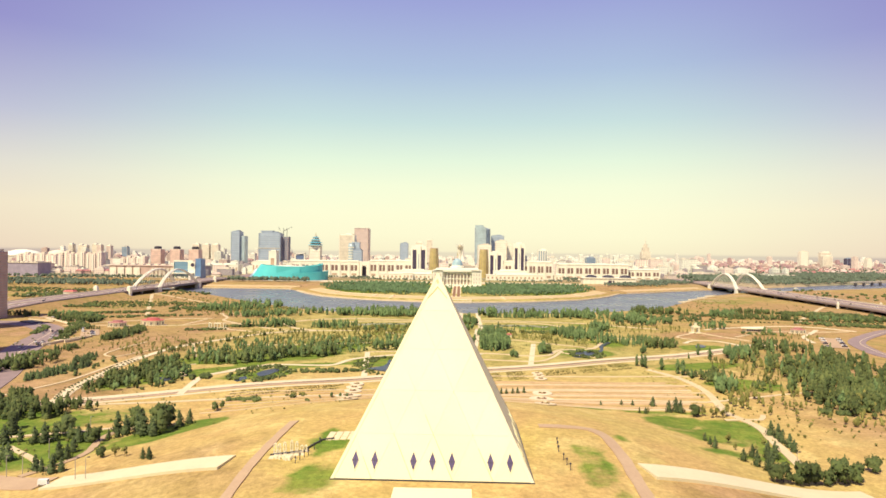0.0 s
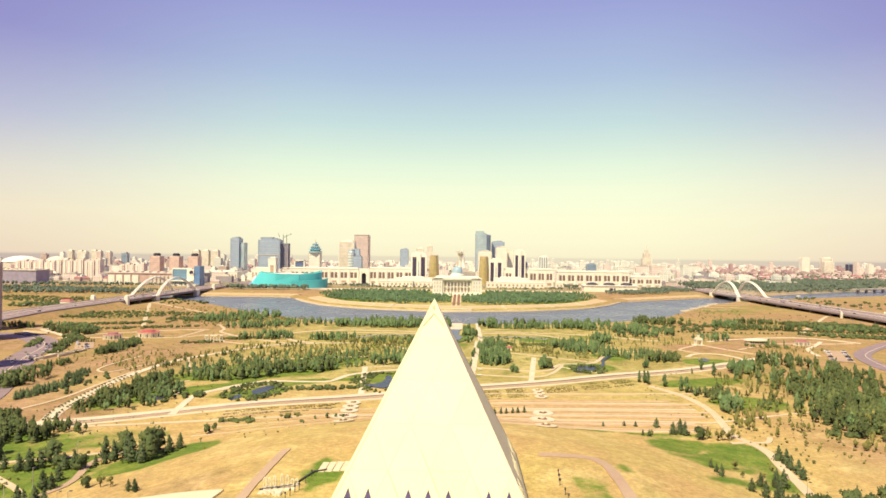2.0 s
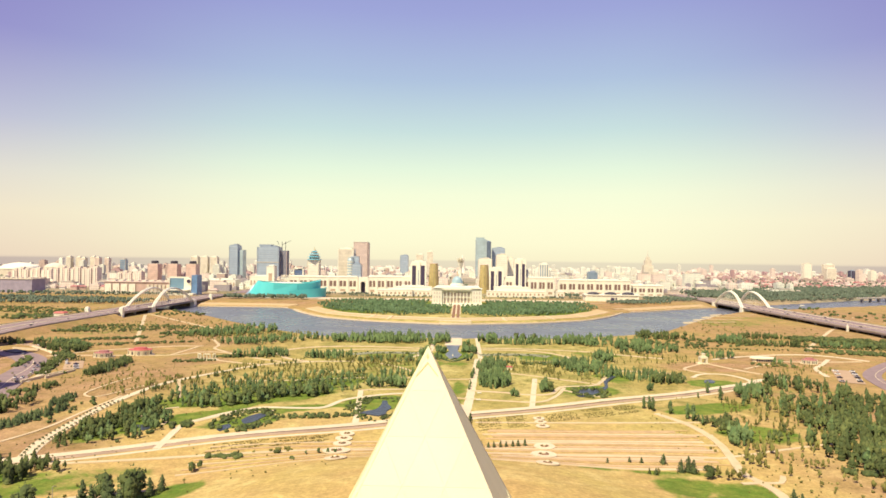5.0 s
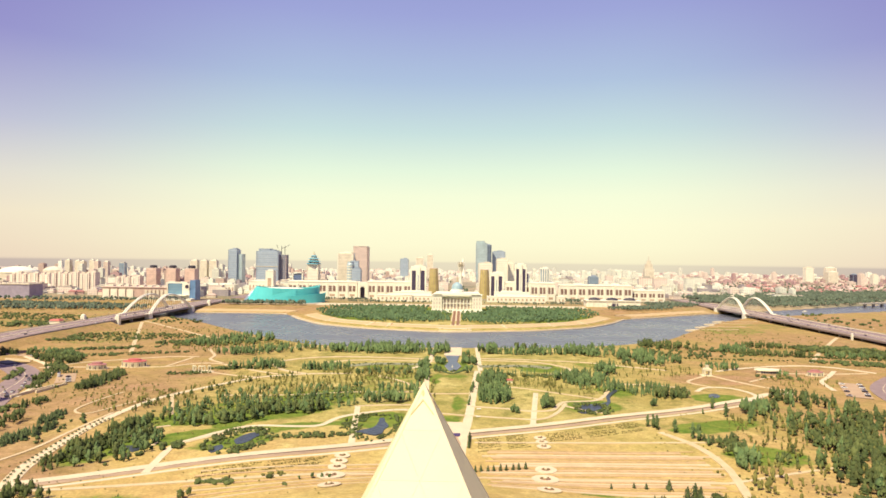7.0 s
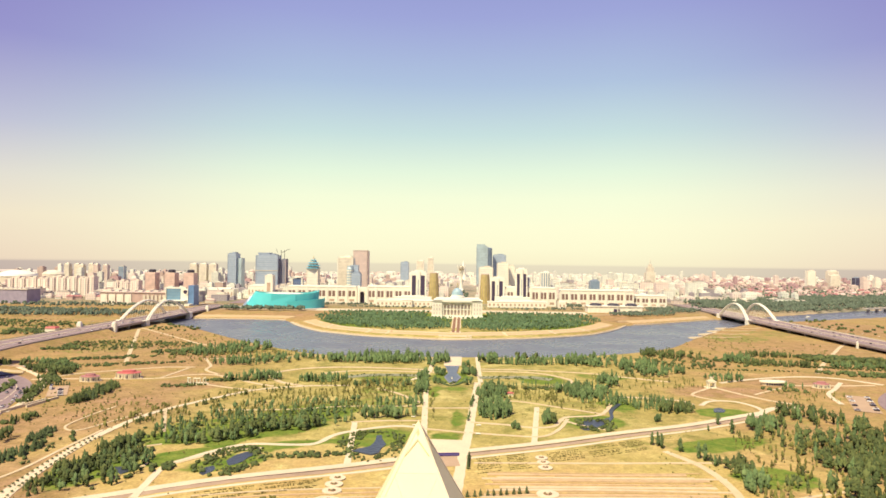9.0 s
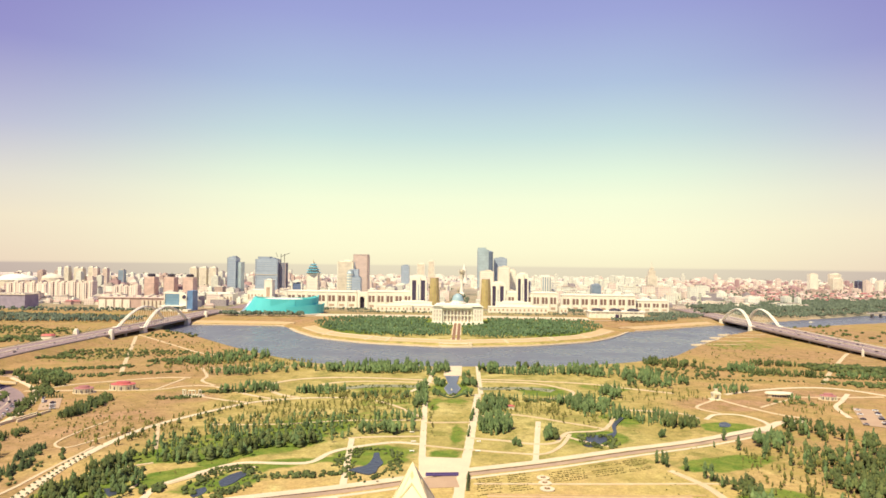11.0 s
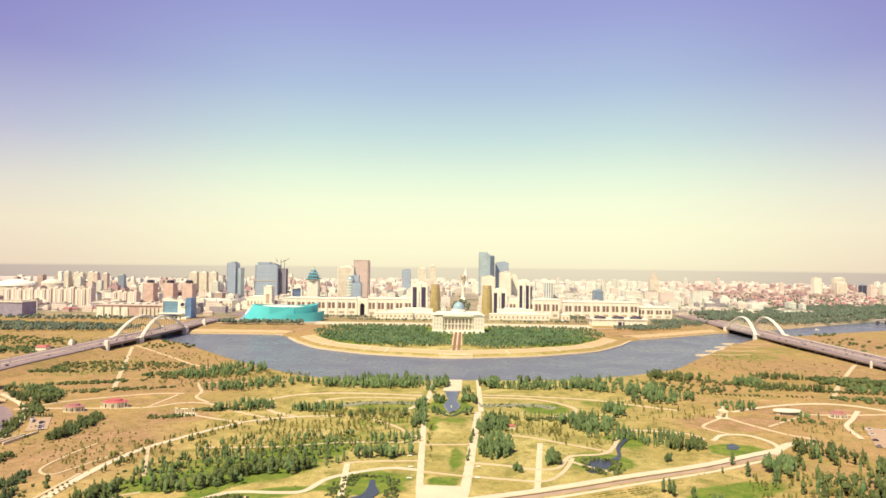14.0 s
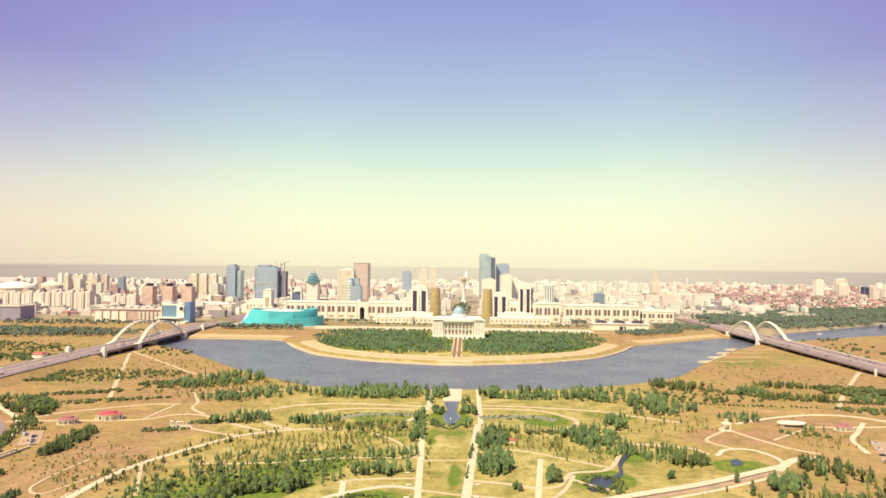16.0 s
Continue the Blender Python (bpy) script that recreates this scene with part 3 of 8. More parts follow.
ribbon("pavement", [(-9.6, 185), (-11.3, 219), (-14.5, 262), (-21.5, 397), (-25.5, 466)], 4.8, PAVING, "straight pale paved park avenue")
ribbon("pavement", [(9, 149), (13, 215), (17, 270), (20.5, 327), (25, 401), (28, 456)], 6.5, PAVING, "straight pale paved park avenue")
ribbon("pavement", [(-1, 220), (-1, 254)], 27, PAVING, "pale paved square between two avenues")
ribbon("road", [(-9.4, 206), (10.4, 209)], 17, ASPHALT, "sunken mauve lane passing under the square", lift=0.3)
# violet boxes stand in for the shadow where the lane dips under the square
single("underpass_shade", join(box(0.6, 219.6, tz(0, 219) - 0.5, 20.4, 2.6, 1.3, 6), box(0.6, 221.4, tz(0, 219) - 0.5, 20.6, 1.0, 1.7, 6)), WINDOW_VIOLET, "dark violet boxes standing in for the shade below the paved square", "wall", kind="structure")
ribbon("footpath", [(-40, 460), (-26, 500), (-24, 560), (-22, 625)], 5, PAVING, WALK)
ribbon("footpath", [(31, 456), (31, 520), (31, 620)], 5, PAVING, WALK)
ribbon("footpath", [(-12, 511), (-94, 508), (-137, 489), (-122, 455)], 4, SANDPATH, WALK)
ribbon("footpath", [(-20, 527), (-97, 528), (-157, 520), (-185, 500), (-190, 475), (-172, 442), (-142, 424)], 5.5, SANDPATH, WALK)
ribbon("footpath", [(20, 523), (91, 513), (122, 483), (124, 465), (113, 448), (88, 438)], 4.5, SANDPATH, WALK)
ribbon("footpath", [(30, 534), (93, 528), (151, 518), (188, 499), (230, 478)], 4.5, SANDPATH, WALK)
ribbon("footpath", [(-157, 139), (-163, 183), (-156, 199), (-146, 216), (-130, 233), (-100, 235), (-86, 239), (-77, 260), (-61, 273), (-37, 285), (-18, 283)], 4.4, PAVING, WALK)
ribbon("footpath", [(-160, 190), (-150, 203), (-138, 217), (-118, 226)], 3, SANDPATH, WALK)
ribbon("footpath", [(-57, 197), (-69, 292)], 4.2, PAVING, WALK)
ribbon("footpath", [(-72, 293), (-48, 299), (-18, 303)], 3.2, SANDPATH, WALK)
ribbon("footpath", [(62, 250), (76, 352)], 4.2, PAVING, WALK)
ribbon("footpath", [(19, 302), (48, 296), (64, 290), (82, 294), (95, 320), (124, 332), (143, 372), (151, 395), (165, 401), (206, 391), (216, 374)], 3.6, SANDPATH, WALK)
ribbon("footpath", [(18, 274), (46, 269), (70, 268), (85, 287), (96, 316)], 3, SANDPATH, WALK)
ribbon("footpath", [(89, 313), (106, 295), (124, 284)], 3, SANDPATH, WALK)
ribbon("footpath", [(27, 365), (60, 372), (100, 352), (130, 335)], 3, SANDPATH, WALK)
ribbon("footpath", [(-23, 361), (-48, 398), (-70, 420)], 3, SANDPATH, WALK)
ribbon("footpath", [(-20, 350), (-80, 345), (-130, 330), (-190, 325)], 2.6, SANDPATH, WALK)
ribbon("footpath", [(221, 371), (236, 389), (257, 390), (267, 371), (266, 350)], 4, PAVING, WALK)
ribbon("footpath", [(265, 452), (275, 428), (293, 396), (310, 382)], 3.6, SANDPATH, WALK)
ribbon("footpath", [(256, 447), (230, 416), (244, 392)], 3, SANDPATH, WALK)
ribbon("footpath", [(252, 336), (271, 357), (284, 367), (306, 372)], 7, PAVING, WALK)
ribbon("footpath", [(280, 474), (340, 509), (386, 520), (421, 511), (450, 480)], 5, PAVING, WALK)
ribbon("footpath", [(340, 470), (380, 472), (440, 478)], 4, SANDPATH, WALK)
ribbon("footpath", [(290, 420), (340, 460)], 2.6, SANDPATH, WALK)
ribbon("footpath", [(412, 490), (385, 455), (362, 425), (350, 385)], 4.4, PAVING, WALK)
ribbon("footpath", [(-214, 112), (-228, 150), (-239, 215), (-239, 270), (-228, 325), (-188, 394), (-142, 424), (-100, 432)], 8.0, PAVING, "pale footpath edged with square planters", ends=3.0)
ribbon("footpath", [(-260, 110), (-246, 168), (-246, 215), (-245, 260)], 2.4, SANDPATH, WALK)
ribbon("footpath", [(-215, 203), (-196, 204), (-180, 196), (-176, 184)], 2.8, SANDPATH, WALK)
ribbon("footpath", [(-203, 206), (-196, 221), (-186, 228)], 2.4, SANDPATH, WALK)
ribbon("footpath", [(-199, 256), (-230, 322)], 2.6, SANDPATH, WALK)
ribbon("footpath", [(-273, 325), (-278, 293), (-277, 266), (-262, 258), (-250, 284), (-241, 305)], 1.8, SANDPATH, WALK)
ribbon("footpath", [(-382, 534), (-544, 864)], 5, SANDPATH, WALK)
ribbon("footpath", [(-550, 883), (-426, 761), (-362, 696), (-300, 660)], 3.6, SANDPATH, WALK)
ribbon("footpath", [(-420, 430), (-333, 440), (-293, 449), (-275, 466), (-246, 466), (-197, 432), (-170, 418)], 4, SANDPATH, WALK)
ribbon("footpath", [(-410, 436), (-386, 469), (-330, 506), (-290, 512)], 4, SANDPATH, WALK)
ribbon("footpath", [(-298, 449), (-294, 505)], 3, SANDPATH, WALK)
ribbon("footpath", [(-240, 420), (-205, 405), (-180, 399)], 3.4, SANDPATH, WALK)
ribbon("footpath", [(-305, 575), (-277, 524), (-270, 495), (-246, 470)], 3.4, SANDPATH, WALK)
ribbon("footpath", [(-300, 575), (-220, 590), (-160, 605)], 3, SANDPATH, WALK)
ribbon("footpath", [(596, 791), (492, 651), (415, 538)], 5, SANDPATH, WALK)
ribbon("footpath", [(-203, 50), (-176, 62), (-152, 74), (-130, 80)], 2.6, SANDPATH, WALK)
ribbon("footpath", [(-157, 8), (-150, 22), (-148, 35), (-154, 56), (-152, 69), (-146, 76)], 3.2, ASPHALT, WALK)
ribbon("footpath", [(-186, 41), (-164, 26), (-152, 13)], 2.6, SANDPATH, WALK)
ribbon("footpath", [(-240, 22), (-180, 7), (-140, -2)], 11, ASPHALT, "dusty asphalt forecourt at the foot of the ramp")
ribbon("footpath", [(-57, -90), (-59, -43), (-60, -15), (-60, 8), (-60, 34)], 3.4, ASPHALT, "mauve asphalt path up the dry mound")
ribbon("footpath", [(64, -90), (64, -30), (65, -6), (65, 9), (64.4, 22), (60.5, 30), (52, 30.5), (40, 30)], 4.4, ASPHALT, "mauve asphalt path up the dry mound")
ribbon("footpath", [(148, 36), (151, 51), (154, 71), (158, 92), (156, 108), (153, 120), (157, 140), (162, 172), (159, 206), (146, 236)], 4.6, SANDPATH, WALK)
ribbon("footpath", [(146, 105), (156, 107), (166, 108), (172, 118)], 2.6, SANDPATH, WALK)
for a, b, c, d, w in ((20, 206, 172, 214, 2.4), (20, 140, 152, 143, 3), (-260, 96, -70, 141, 3), (-70, 141, -20, 143, 3), (30, 163, 160, 166, 2.2), (152, 143, 235, 175, 2.4), (24, 180, 165, 186, 2)):
    ribbon("footpath", [(a, b), ((a + c) / 2, (b + d) / 2 + 1), (c, d)], w, SANDPATH, WALK)

# roads by the bridges and the near promenade
ribbon("road", [(-260, 90), (-300, 180), (-336, 242), (-360, 290), (-377, 325), (-390, 358), (-408, 392), (-438, 424), (-472, 444), (-520, 450), (-600, 440)], 26, ROAD, "curving mauve asphalt road with an underpass", category="road")
ribbon("lane_line", [(-335, 242), (-359, 290), (-376, 325), (-389, 358), (-407, 392), (-437, 424), (-471, 444)], 0.6, PAVING, "pale lane line on the curving road", category="road marking", lift=0.3)
ribbon("road", [(-520, 510), (-481, 497), (-451, 483), (-420, 468)], 8, ASPHALT, "mauve asphalt slip road with parked cars", category="road")
ribbon("pavement", [(-480, 492), (-424, 446), (-390, 404), (-367, 357), (-350, 302)], 4.5, PAVING, "pale pavement beside the curving road", category="pavement")
ribbon("road", [(520, 505), (485, 483), (430, 436), (395, 392), (379, 350), (374, 315), (385, 270)], 15, ROAD, "curving mauve asphalt road", category="road")
ribbon("lane_line", [(483, 480), (432, 434), (398, 392), (382, 350), (377, 315)], 0.5, PAVING, "pale lane line on the curving road", category="road marking", lift=0.3)
ribbon("parking", [(356, 358), (386, 422)], 20, ASPHALT, "mauve asphalt car park", category="parking")
ribbon("parking", [(-346, 358), (-370, 398)], 16, ASPHALT, "mauve asphalt car park", category="parking")


# ---- trees ----
def clumps(rng, n, place, size, flat=0.75):
    """Small uneven leaf tufts scattered by place(rng) -> point, scale."""
    verts, faces = [], []
    for _ in range(n):
        p, k = place(rng)
        s = size * k * rng.uniform(0.6, 1.3)
        a0 = rng.uniform(0, 6.28)
        o = len(verts)
        verts.append((p[0] + rng.uniform(-0.4, 0.4) * s, p[1] + rng.uniform(-0.4, 0.4) * s, p[2] + s * flat * rng.uniform(0.9, 1.7)))
        for i in range(3):
            a = a0 + 2.094 * i + rng.uniform(-0.4, 0.4)
            r = s * rng.uniform(0.7, 1.35)
            verts.append((p[0] + r * math.cos(a), p[1] + r * math.sin(a), p[2] - rng.uniform(0.1, 0.9) * s * flat))
        faces += [(o, o + 1, o + 2), (o, o + 2, o + 3), (o, o + 3, o + 1), (o + 3, o + 2, o + 1)]
    return verts, faces


def icosahedron():
    g = (1 + 5 ** 0.5) / 2
    verts = [Vector(p).normalized() for p in ((-1, g, 0), (1, g, 0), (-1, -g, 0), (1, -g, 0), (0, -1, g), (0, 1, g), (0, -1, -g), (0, 1, -g), (g, 0, -1), (g, 0, 1), (-g, 0, -1), (-g, 0, 1))]
    faces = [(0, 11, 5), (0, 5, 1), (0, 1, 7), (0, 7, 10), (0, 10, 11), (1, 5, 9), (5, 11, 4), (11, 10, 2), (10, 7, 6), (7, 1, 8), (3, 9, 4), (3, 4, 2), (3, 2, 6), (3, 6, 8), (3, 8, 9), (4, 9, 5), (2, 4, 11), (6, 2, 10), (8, 6, 7), (9, 8, 1)]
    return verts, faces


def finer(verts, faces):
    """Each triangle split into four on the sphere."""
    verts, out, mids = list(verts), [], {}

    def mid(a, c):
        k = (min(a, c), max(a, c))
        if k not in mids:
            mids[k] = len(verts)
            verts.append(((verts[a] + verts[c]) / 2).normalized())
        return mids[k]
    for a, c, d in faces:
        e, f, g = mid(a, c), mid(c, d), mid(d, a)
        out += [(a, e, g), (c, f, e), (d, g, f), (e, f, g)]
    return verts, out


ICO = icosahedron()
ICO_FINE = finer(*ICO)


def crown(seed, lobes, tufts, size, flat=1.0, fine=False, rough=0.36, slim=1.0):
    """Lumpy leaf masses with loose tufts round their outline; lobes are (x, y, z, radius, height); gives verts, faces, normals."""
    rng = random.Random(seed)
    verts, faces, normals = [], [], []
    ball = ICO_FINE if fine else ICO
    for cx, cy, cz, r, h in lobes:
        turn = Matrix.Rotation(rng.uniform(0, 6.28), 3, "Z") @ Matrix.Rotation(rng.uniform(0, 6.28), 3, "X")
        o = len(verts)
        for v in ball[0]:
            p = turn @ v
            k = rng.uniform(1 - rough, 1 + rough)
            verts.append((cx + p.x * r * k * slim, cy + p.y * r * k * slim, max(0.03, cz + p.z * h * k * slim)))
            q = Vector((p.x * k + 0.8 * cx / (r + 0.05) + rng.uniform(-0.3, 0.3), p.y * k + 0.8 * cy / (r + 0.05) + rng.uniform(-0.3, 0.3), p.z * 0.85 + 0.45 + rng.uniform(-0.25, 0.25))).normalized()
            normals.append(tuple(q))
        faces += [(a + o, c + o, d + o) for a, c, d in ball[1]]

    def place(q):
        cx, cy, cz, r, h = q.choice(lobes)
        d = Vector((q.gauss(0, 1), q.gauss(0, 1), q.gauss(0.15, 0.9))).normalized() * q.uniform(slim * 0.9, 1.12)
        return (cx + d.x * r, cy + d.y * r, max(0.06, cz + d.z * h)), 1.0
    v2, f2 = clumps(rng, tufts, place, size, flat)
    o = len(verts)
    mid = sum(b_[2] for b_ in lobes) / len(lobes)
    for x, y, z in v2:
        verts.append((x, y, z))
        normals.append(tuple(Vector((x, y, (z - mid) * 0.7 + 0.18)).normalized()))
    return verts, faces + [tuple(i + o for i in f) for f in f2], normals


def round_crown(seed, wide=0.27, tufts=14, size=0.06, lobes=5, fine=False, slim=1.0):
    """Crown of a broad tree of height 1."""
    rng = random.Random(seed)
    out = [(rng.uniform(-0.05, 0.05), rng.uniform(-0.05, 0.05), 0.62, wide * 0.54, 0.34)]
    for i in range(lobes - 1):
        a = 6.28 * i / (lobes - 1) + rng.uniform(-0.5, 0.5)
        k, z = rng.uniform(0.36, 0.66) * wide, rng.uniform(0.26, 0.70)
        out.append((k * math.cos(a), k * math.sin(a), z, wide * rng.uniform(0.34, 0.54), rng.uniform(0.14, 0.26)))
    return crown(seed + 1000, out, tufts, size, 1.1, fine, 0.36, slim)


def poplar_crown(seed, tufts=14, size=0.05, wide=0.15, lobes=4, fine=False, slim=1.0):
    rng = random.Random(seed)
    out = []
    for i in range(lobes):
        z = 0.18 + 0.66 * i / (lobes - 1)
        r = wide * (0.62 + 0.38 * math.sin(math.pi * (0.15 + 0.75 * i / (lobes - 1)))) * (1.0 if i < lobes - 1 else 0.62)
        out.append((rng.uniform(-0.03, 0.03), rng.uniform(-0.03, 0.03), z, r * rng.uniform(0.85, 1.15), 0.66 / lobes * 1.15))
    return crown(seed + 1000, out, tufts, size, 1.5, fine, 0.36, slim)


def conifer_crown(seed, tufts=18, size=0.06, lobes=5, fine=False, slim=1.0):
    rng = random.Random(seed)
    out = []
    for i in range(lobes):
        t = i / (lobes - 1)
        out.append((rng.uniform(-0.02, 0.02), rng.uniform(-0.02, 0.02), 0.12 + 0.72 * t, 0.29 * (1 - t) ** 0.85 + 0.045, 0.15 - 0.03 * t))
    return crown(seed + 1000, out, tufts, size, 1.0, fine, 0.3, slim)


def shrub_crown(seed, tufts=6, lobes=2):
    rng = random.Random(seed)
    out = [(rng.uniform(-0.3, 0.3), rng.uniform(-0.3, 0.3), rng.uniform(0.35, 0.5), rng.uniform(0.34, 0.46), rng.uniform(0.3, 0.42)) for _ in range(lobes)]
    return crown(seed + 1000, out, tufts, 0.17, 0.9)


def trunk_shape(seed, top=0.6, r=0.018):
    """A tapered trunk with four limbs, height 1."""
    rng = random.Random(seed)
    shapes = [tube([(0, 0, -0.03), (0.008, 0, top * 0.4), (-0.005, 0.006, top)], r, 5, r * 0.4)]
    for i in range(4):
        a = 1.57 * i + rng.uniform(-0.5, 0.5)
        z = top * rng.uniform(0.45, 0.9)
        shapes.append(tube([(0, 0, z), (0.13 * math.cos(a), 0.13 * math.sin(a), z + 0.16)], r * 0.45, 3, r * 0.15))
    return join(*shapes)


STEM = tube([(0, 0, -0.03), (0, 0, 0.6)], 0.016, 3, 0.008)
KINDS = {
    "round": ([round_crown(s, 0.30, 30, 0.055, 5, False, 0.86) for s in (1, 2, 3, 4)] + [poplar_crown(4, 22, 0.05, 0.16), poplar_crown(6, 22, 0.05, 0.14)], trunk_shape(5), LEAVES, "tree"),
    "deep": ([round_crown(s, 0.29, 34, 0.055, 5, False, 0.80) for s in (81, 82, 83)] + [poplar_crown(84, 24, 0.05, 0.16), poplar_crown(86, 24, 0.05, 0.14), conifer_crown(85, 14)], trunk_shape(9), LEAVES_DEEP, "tree"),
    "dry": ([round_crown(s, 0.24, 9, 0.055, 3) for s in (11, 12, 13)], trunk_shape(6), LEAVES_DRY, "tree"),
    "poplar": ([poplar_crown(s, 12, 0.05) for s in (21, 22, 23)], trunk_shape(7, 0.8, 0.014), LEAVES, "poplar"),
    "conifer": ([conifer_crown(s, 16) for s in (31, 32, 33)], trunk_shape(8, 0.9, 0.016), NEEDLES, "conifer"),
    "wood": ([round_crown(s, 0.34, 5, 0.09, 2) for s in (51, 52, 53, 54)], None, LEAVES_WOOD, "tree"),
    "farwood": ([round_crown(s, 0.36, 5, 0.09, 2) for s in (55, 56, 57)], None, LEAVES_HAZED, "tree"),
    "shrub": ([shrub_crown(s, 6) for s in (41, 42, 43)], None, LEAVES_DEEP, "shrub"),
    "dryshrub": ([shrub_crown(s, 3, 1) for s in (44, 45, 46)], None, LEAVES_DRY, "shrub"),
}
KIND_LABELS = {"deep": "dark green leafy tree on dry grass", "round": "broad leafy green tree on dry grass", "dry": "thin yellowing young tree on dry grass", "poplar": "slender upright green poplar on dry grass",
               "conifer": "dark green pointed conifer on dry grass", "shrub": "low rounded green shrub on dry grass", "dryshrub": "low yellowish shrub on dry grass"}
FINE = {"round": [round_crown(s, 0.31, 230, 0.040, 8, True, 0.72) for s in (61, 62, 63, 69)], "conifer": [conifer_crown(s, 190, 0.036, 6, False, 0.66) for s in (64, 65, 66)],
        "deep": [round_crown(s, 0.33, 230, 0.040, 8, True, 0.72) for s in (91, 92, 93)],
        "poplar": [poplar_crown(s, 130, 0.032, 0.15, 5, False, 0.7) for s in (67, 68)], "dry": [round_crown(s, 0.28, 110, 0.034, 5, False, 0.6) for s in (71, 72, 73)]}
STORE = {}
tree_rng = random.Random(77)


def single_tree(kind, x, y, h):
    crowns, trunk, mat, cat = KINDS[kind]
    crowns = FINE.get(kind, crowns)
    i = tree_rng.randrange(len(crowns))
    if (kind, i) not in STORE:
        STORE[kind, i] = (mesh_of("crown", crowns[i], mat), mesh_of("trunk", trunk, BARK) if trunk else None)
        STORE[kind, i][0].polygons.foreach_set("use_smooth", np.ones(len(crowns[i][1]), bool))
        STORE[kind, i][0].normals_split_custom_set_from_vertices(crowns[i][2])
    leaves, stem = STORE[kind, i]
    k = tree_rng.uniform(0.85, 1.2)
    if stem is None:
        ob = new("shrub", leaves)
        ob.matrix_basis = Matrix.LocRotScale((x, y, tz(x, y) - 0.1 * h), Euler((0, 0, tree_rng.uniform(0, 6.28))), (h * 1.2, h * 1.2, h))
        return tagged(ob, KIND_LABELS[kind], cat, "shrubs in the park")
    base = thing("conifer_tree" if kind == "conifer" else "poplar_tree" if kind == "poplar" else "tree", KIND_LABELS[kind], cat, "trees in the park")
    base.matrix_basis = Matrix.LocRotScale((x, y, tz(x, y) - 0.02 * h), Euler((0, 0, tree_rng.uniform(0, 6.28))), (h * k, h * k, h))
    for name, me in (("trunk", stem), ("crown", leaves)):
        new(name, me).parent = base
    return base


def scatter(cx, cy, rx, ry, turn, n, seed):
    rng = np.random.default_rng(seed)
    a, r = rng.uniform(0, 2 * math.pi, n), np.sqrt(rng.uniform(0, 1, n))
    u, v = rx * r * np.cos(a), ry * r * np.sin(a)
    c, s = math.cos(radians(turn)), math.sin(radians(turn))
    return cx + u * c - v * s, cy + u * s + v * c


SEED = [100]


def stand(kind, cx, cy, rx, ry, turn, n, h):
    """Trees that can be picked out one by one."""
    SEED[0] += 1
    for x, y in zip(*scatter(cx, cy, rx, ry, turn, n, SEED[0])):
        single_tree(kind, float(x), float(y), h * tree_rng.uniform(0.75, 1.25))


def grove(kind, cx, cy, rx, ry, turn, n, h, name="grove", label="", keep=None):
    """A wood too dense to count, as one object."""
    SEED[0] += 1
    rng = np.random.default_rng(SEED[0])
    X, Y = scatter(cx, cy, rx, ry, turn, int(n * (0.75 if kind == 'dryshrub' else 1.62 if cy < 1000 else 1.0)), SEED[0])
    if keep is not None:
        ok = keep(X, Y)
        X, Y = X[ok], Y[ok]
    Z = terrain(X, Y)
    crowns, trunk, mat, cat = KINDS[kind]
    vs, ns, fs, mi, o = [], [], [], [], 0
    for x, y, z in zip(X, Y, Z):
        if z < -2.5:
            continue
        hh = h * rng.uniform(0.7, 1.3)
        w = hh * (rng.uniform(0.68, 1.12) if cy < 1000 and trunk else rng.uniform(0.85, 1.2))
        a = rng.uniform(0, 6.28)
        for shape, k in ((crowns[rng.integers(len(crowns))], 0), (STEM if trunk else None, 1)):
            if shape is None:
                continue
            v = np.array(shape[0])
            q = np.stack([x + w * (v[:, 0] * math.cos(a) - v[:, 1] * math.sin(a)), y + w * (v[:, 0] * math.sin(a) + v[:, 1] * math.cos(a)), z + hh * v[:, 2]], 1)
            vs.append(q)
            m = np.array(shape[2]) if k == 0 else v * (50, 50, 0) + (0, 0, 0.2)
            m = np.stack([m[:, 0] * math.cos(a) - m[:, 1] * math.sin(a), m[:, 0] * math.sin(a) + m[:, 1] * math.cos(a), m[:, 2]], 1)
            ns.append(m / np.linalg.norm(m, axis=1, keepdims=True))
            fs += [tuple(i + o for i in f) for f in shape[1]]
            mi += [k] * len(shape[1])
            o += len(v)
    if not vs:
        return
    me = bpy.data.meshes.new(name)
    me.from_pydata(np.concatenate(vs).tolist(), [], fs)
    me.materials.append(mat)
    me.materials.append(BARK)
    me.polygons.foreach_set("material_index", np.array(mi, np.int32))
    me.polygons.foreach_set("use_smooth", np.ones(len(mi), bool))
    me.normals_split_custom_set_from_vertices(np.concatenate(ns).tolist())
    tagged(new(name, me), label or {"conifer": "dense dark conifer plantation", "dry": "thin stand of yellowing saplings on dry grass", "poplar": "stand of slender green poplars",
                                    "wood": "dense young green wood before the palace", "farwood": "belt of green trees on the far bank", "deep": "dense dark green wood on dry grass", "round": "dense green wood on dry grass", "shrub": "thicket of low green shrubs", "dryshrub": "scattered dry steppe shrubs"}[kind], "shrubs" if "shrub" in kind else "trees", kind="stuff")


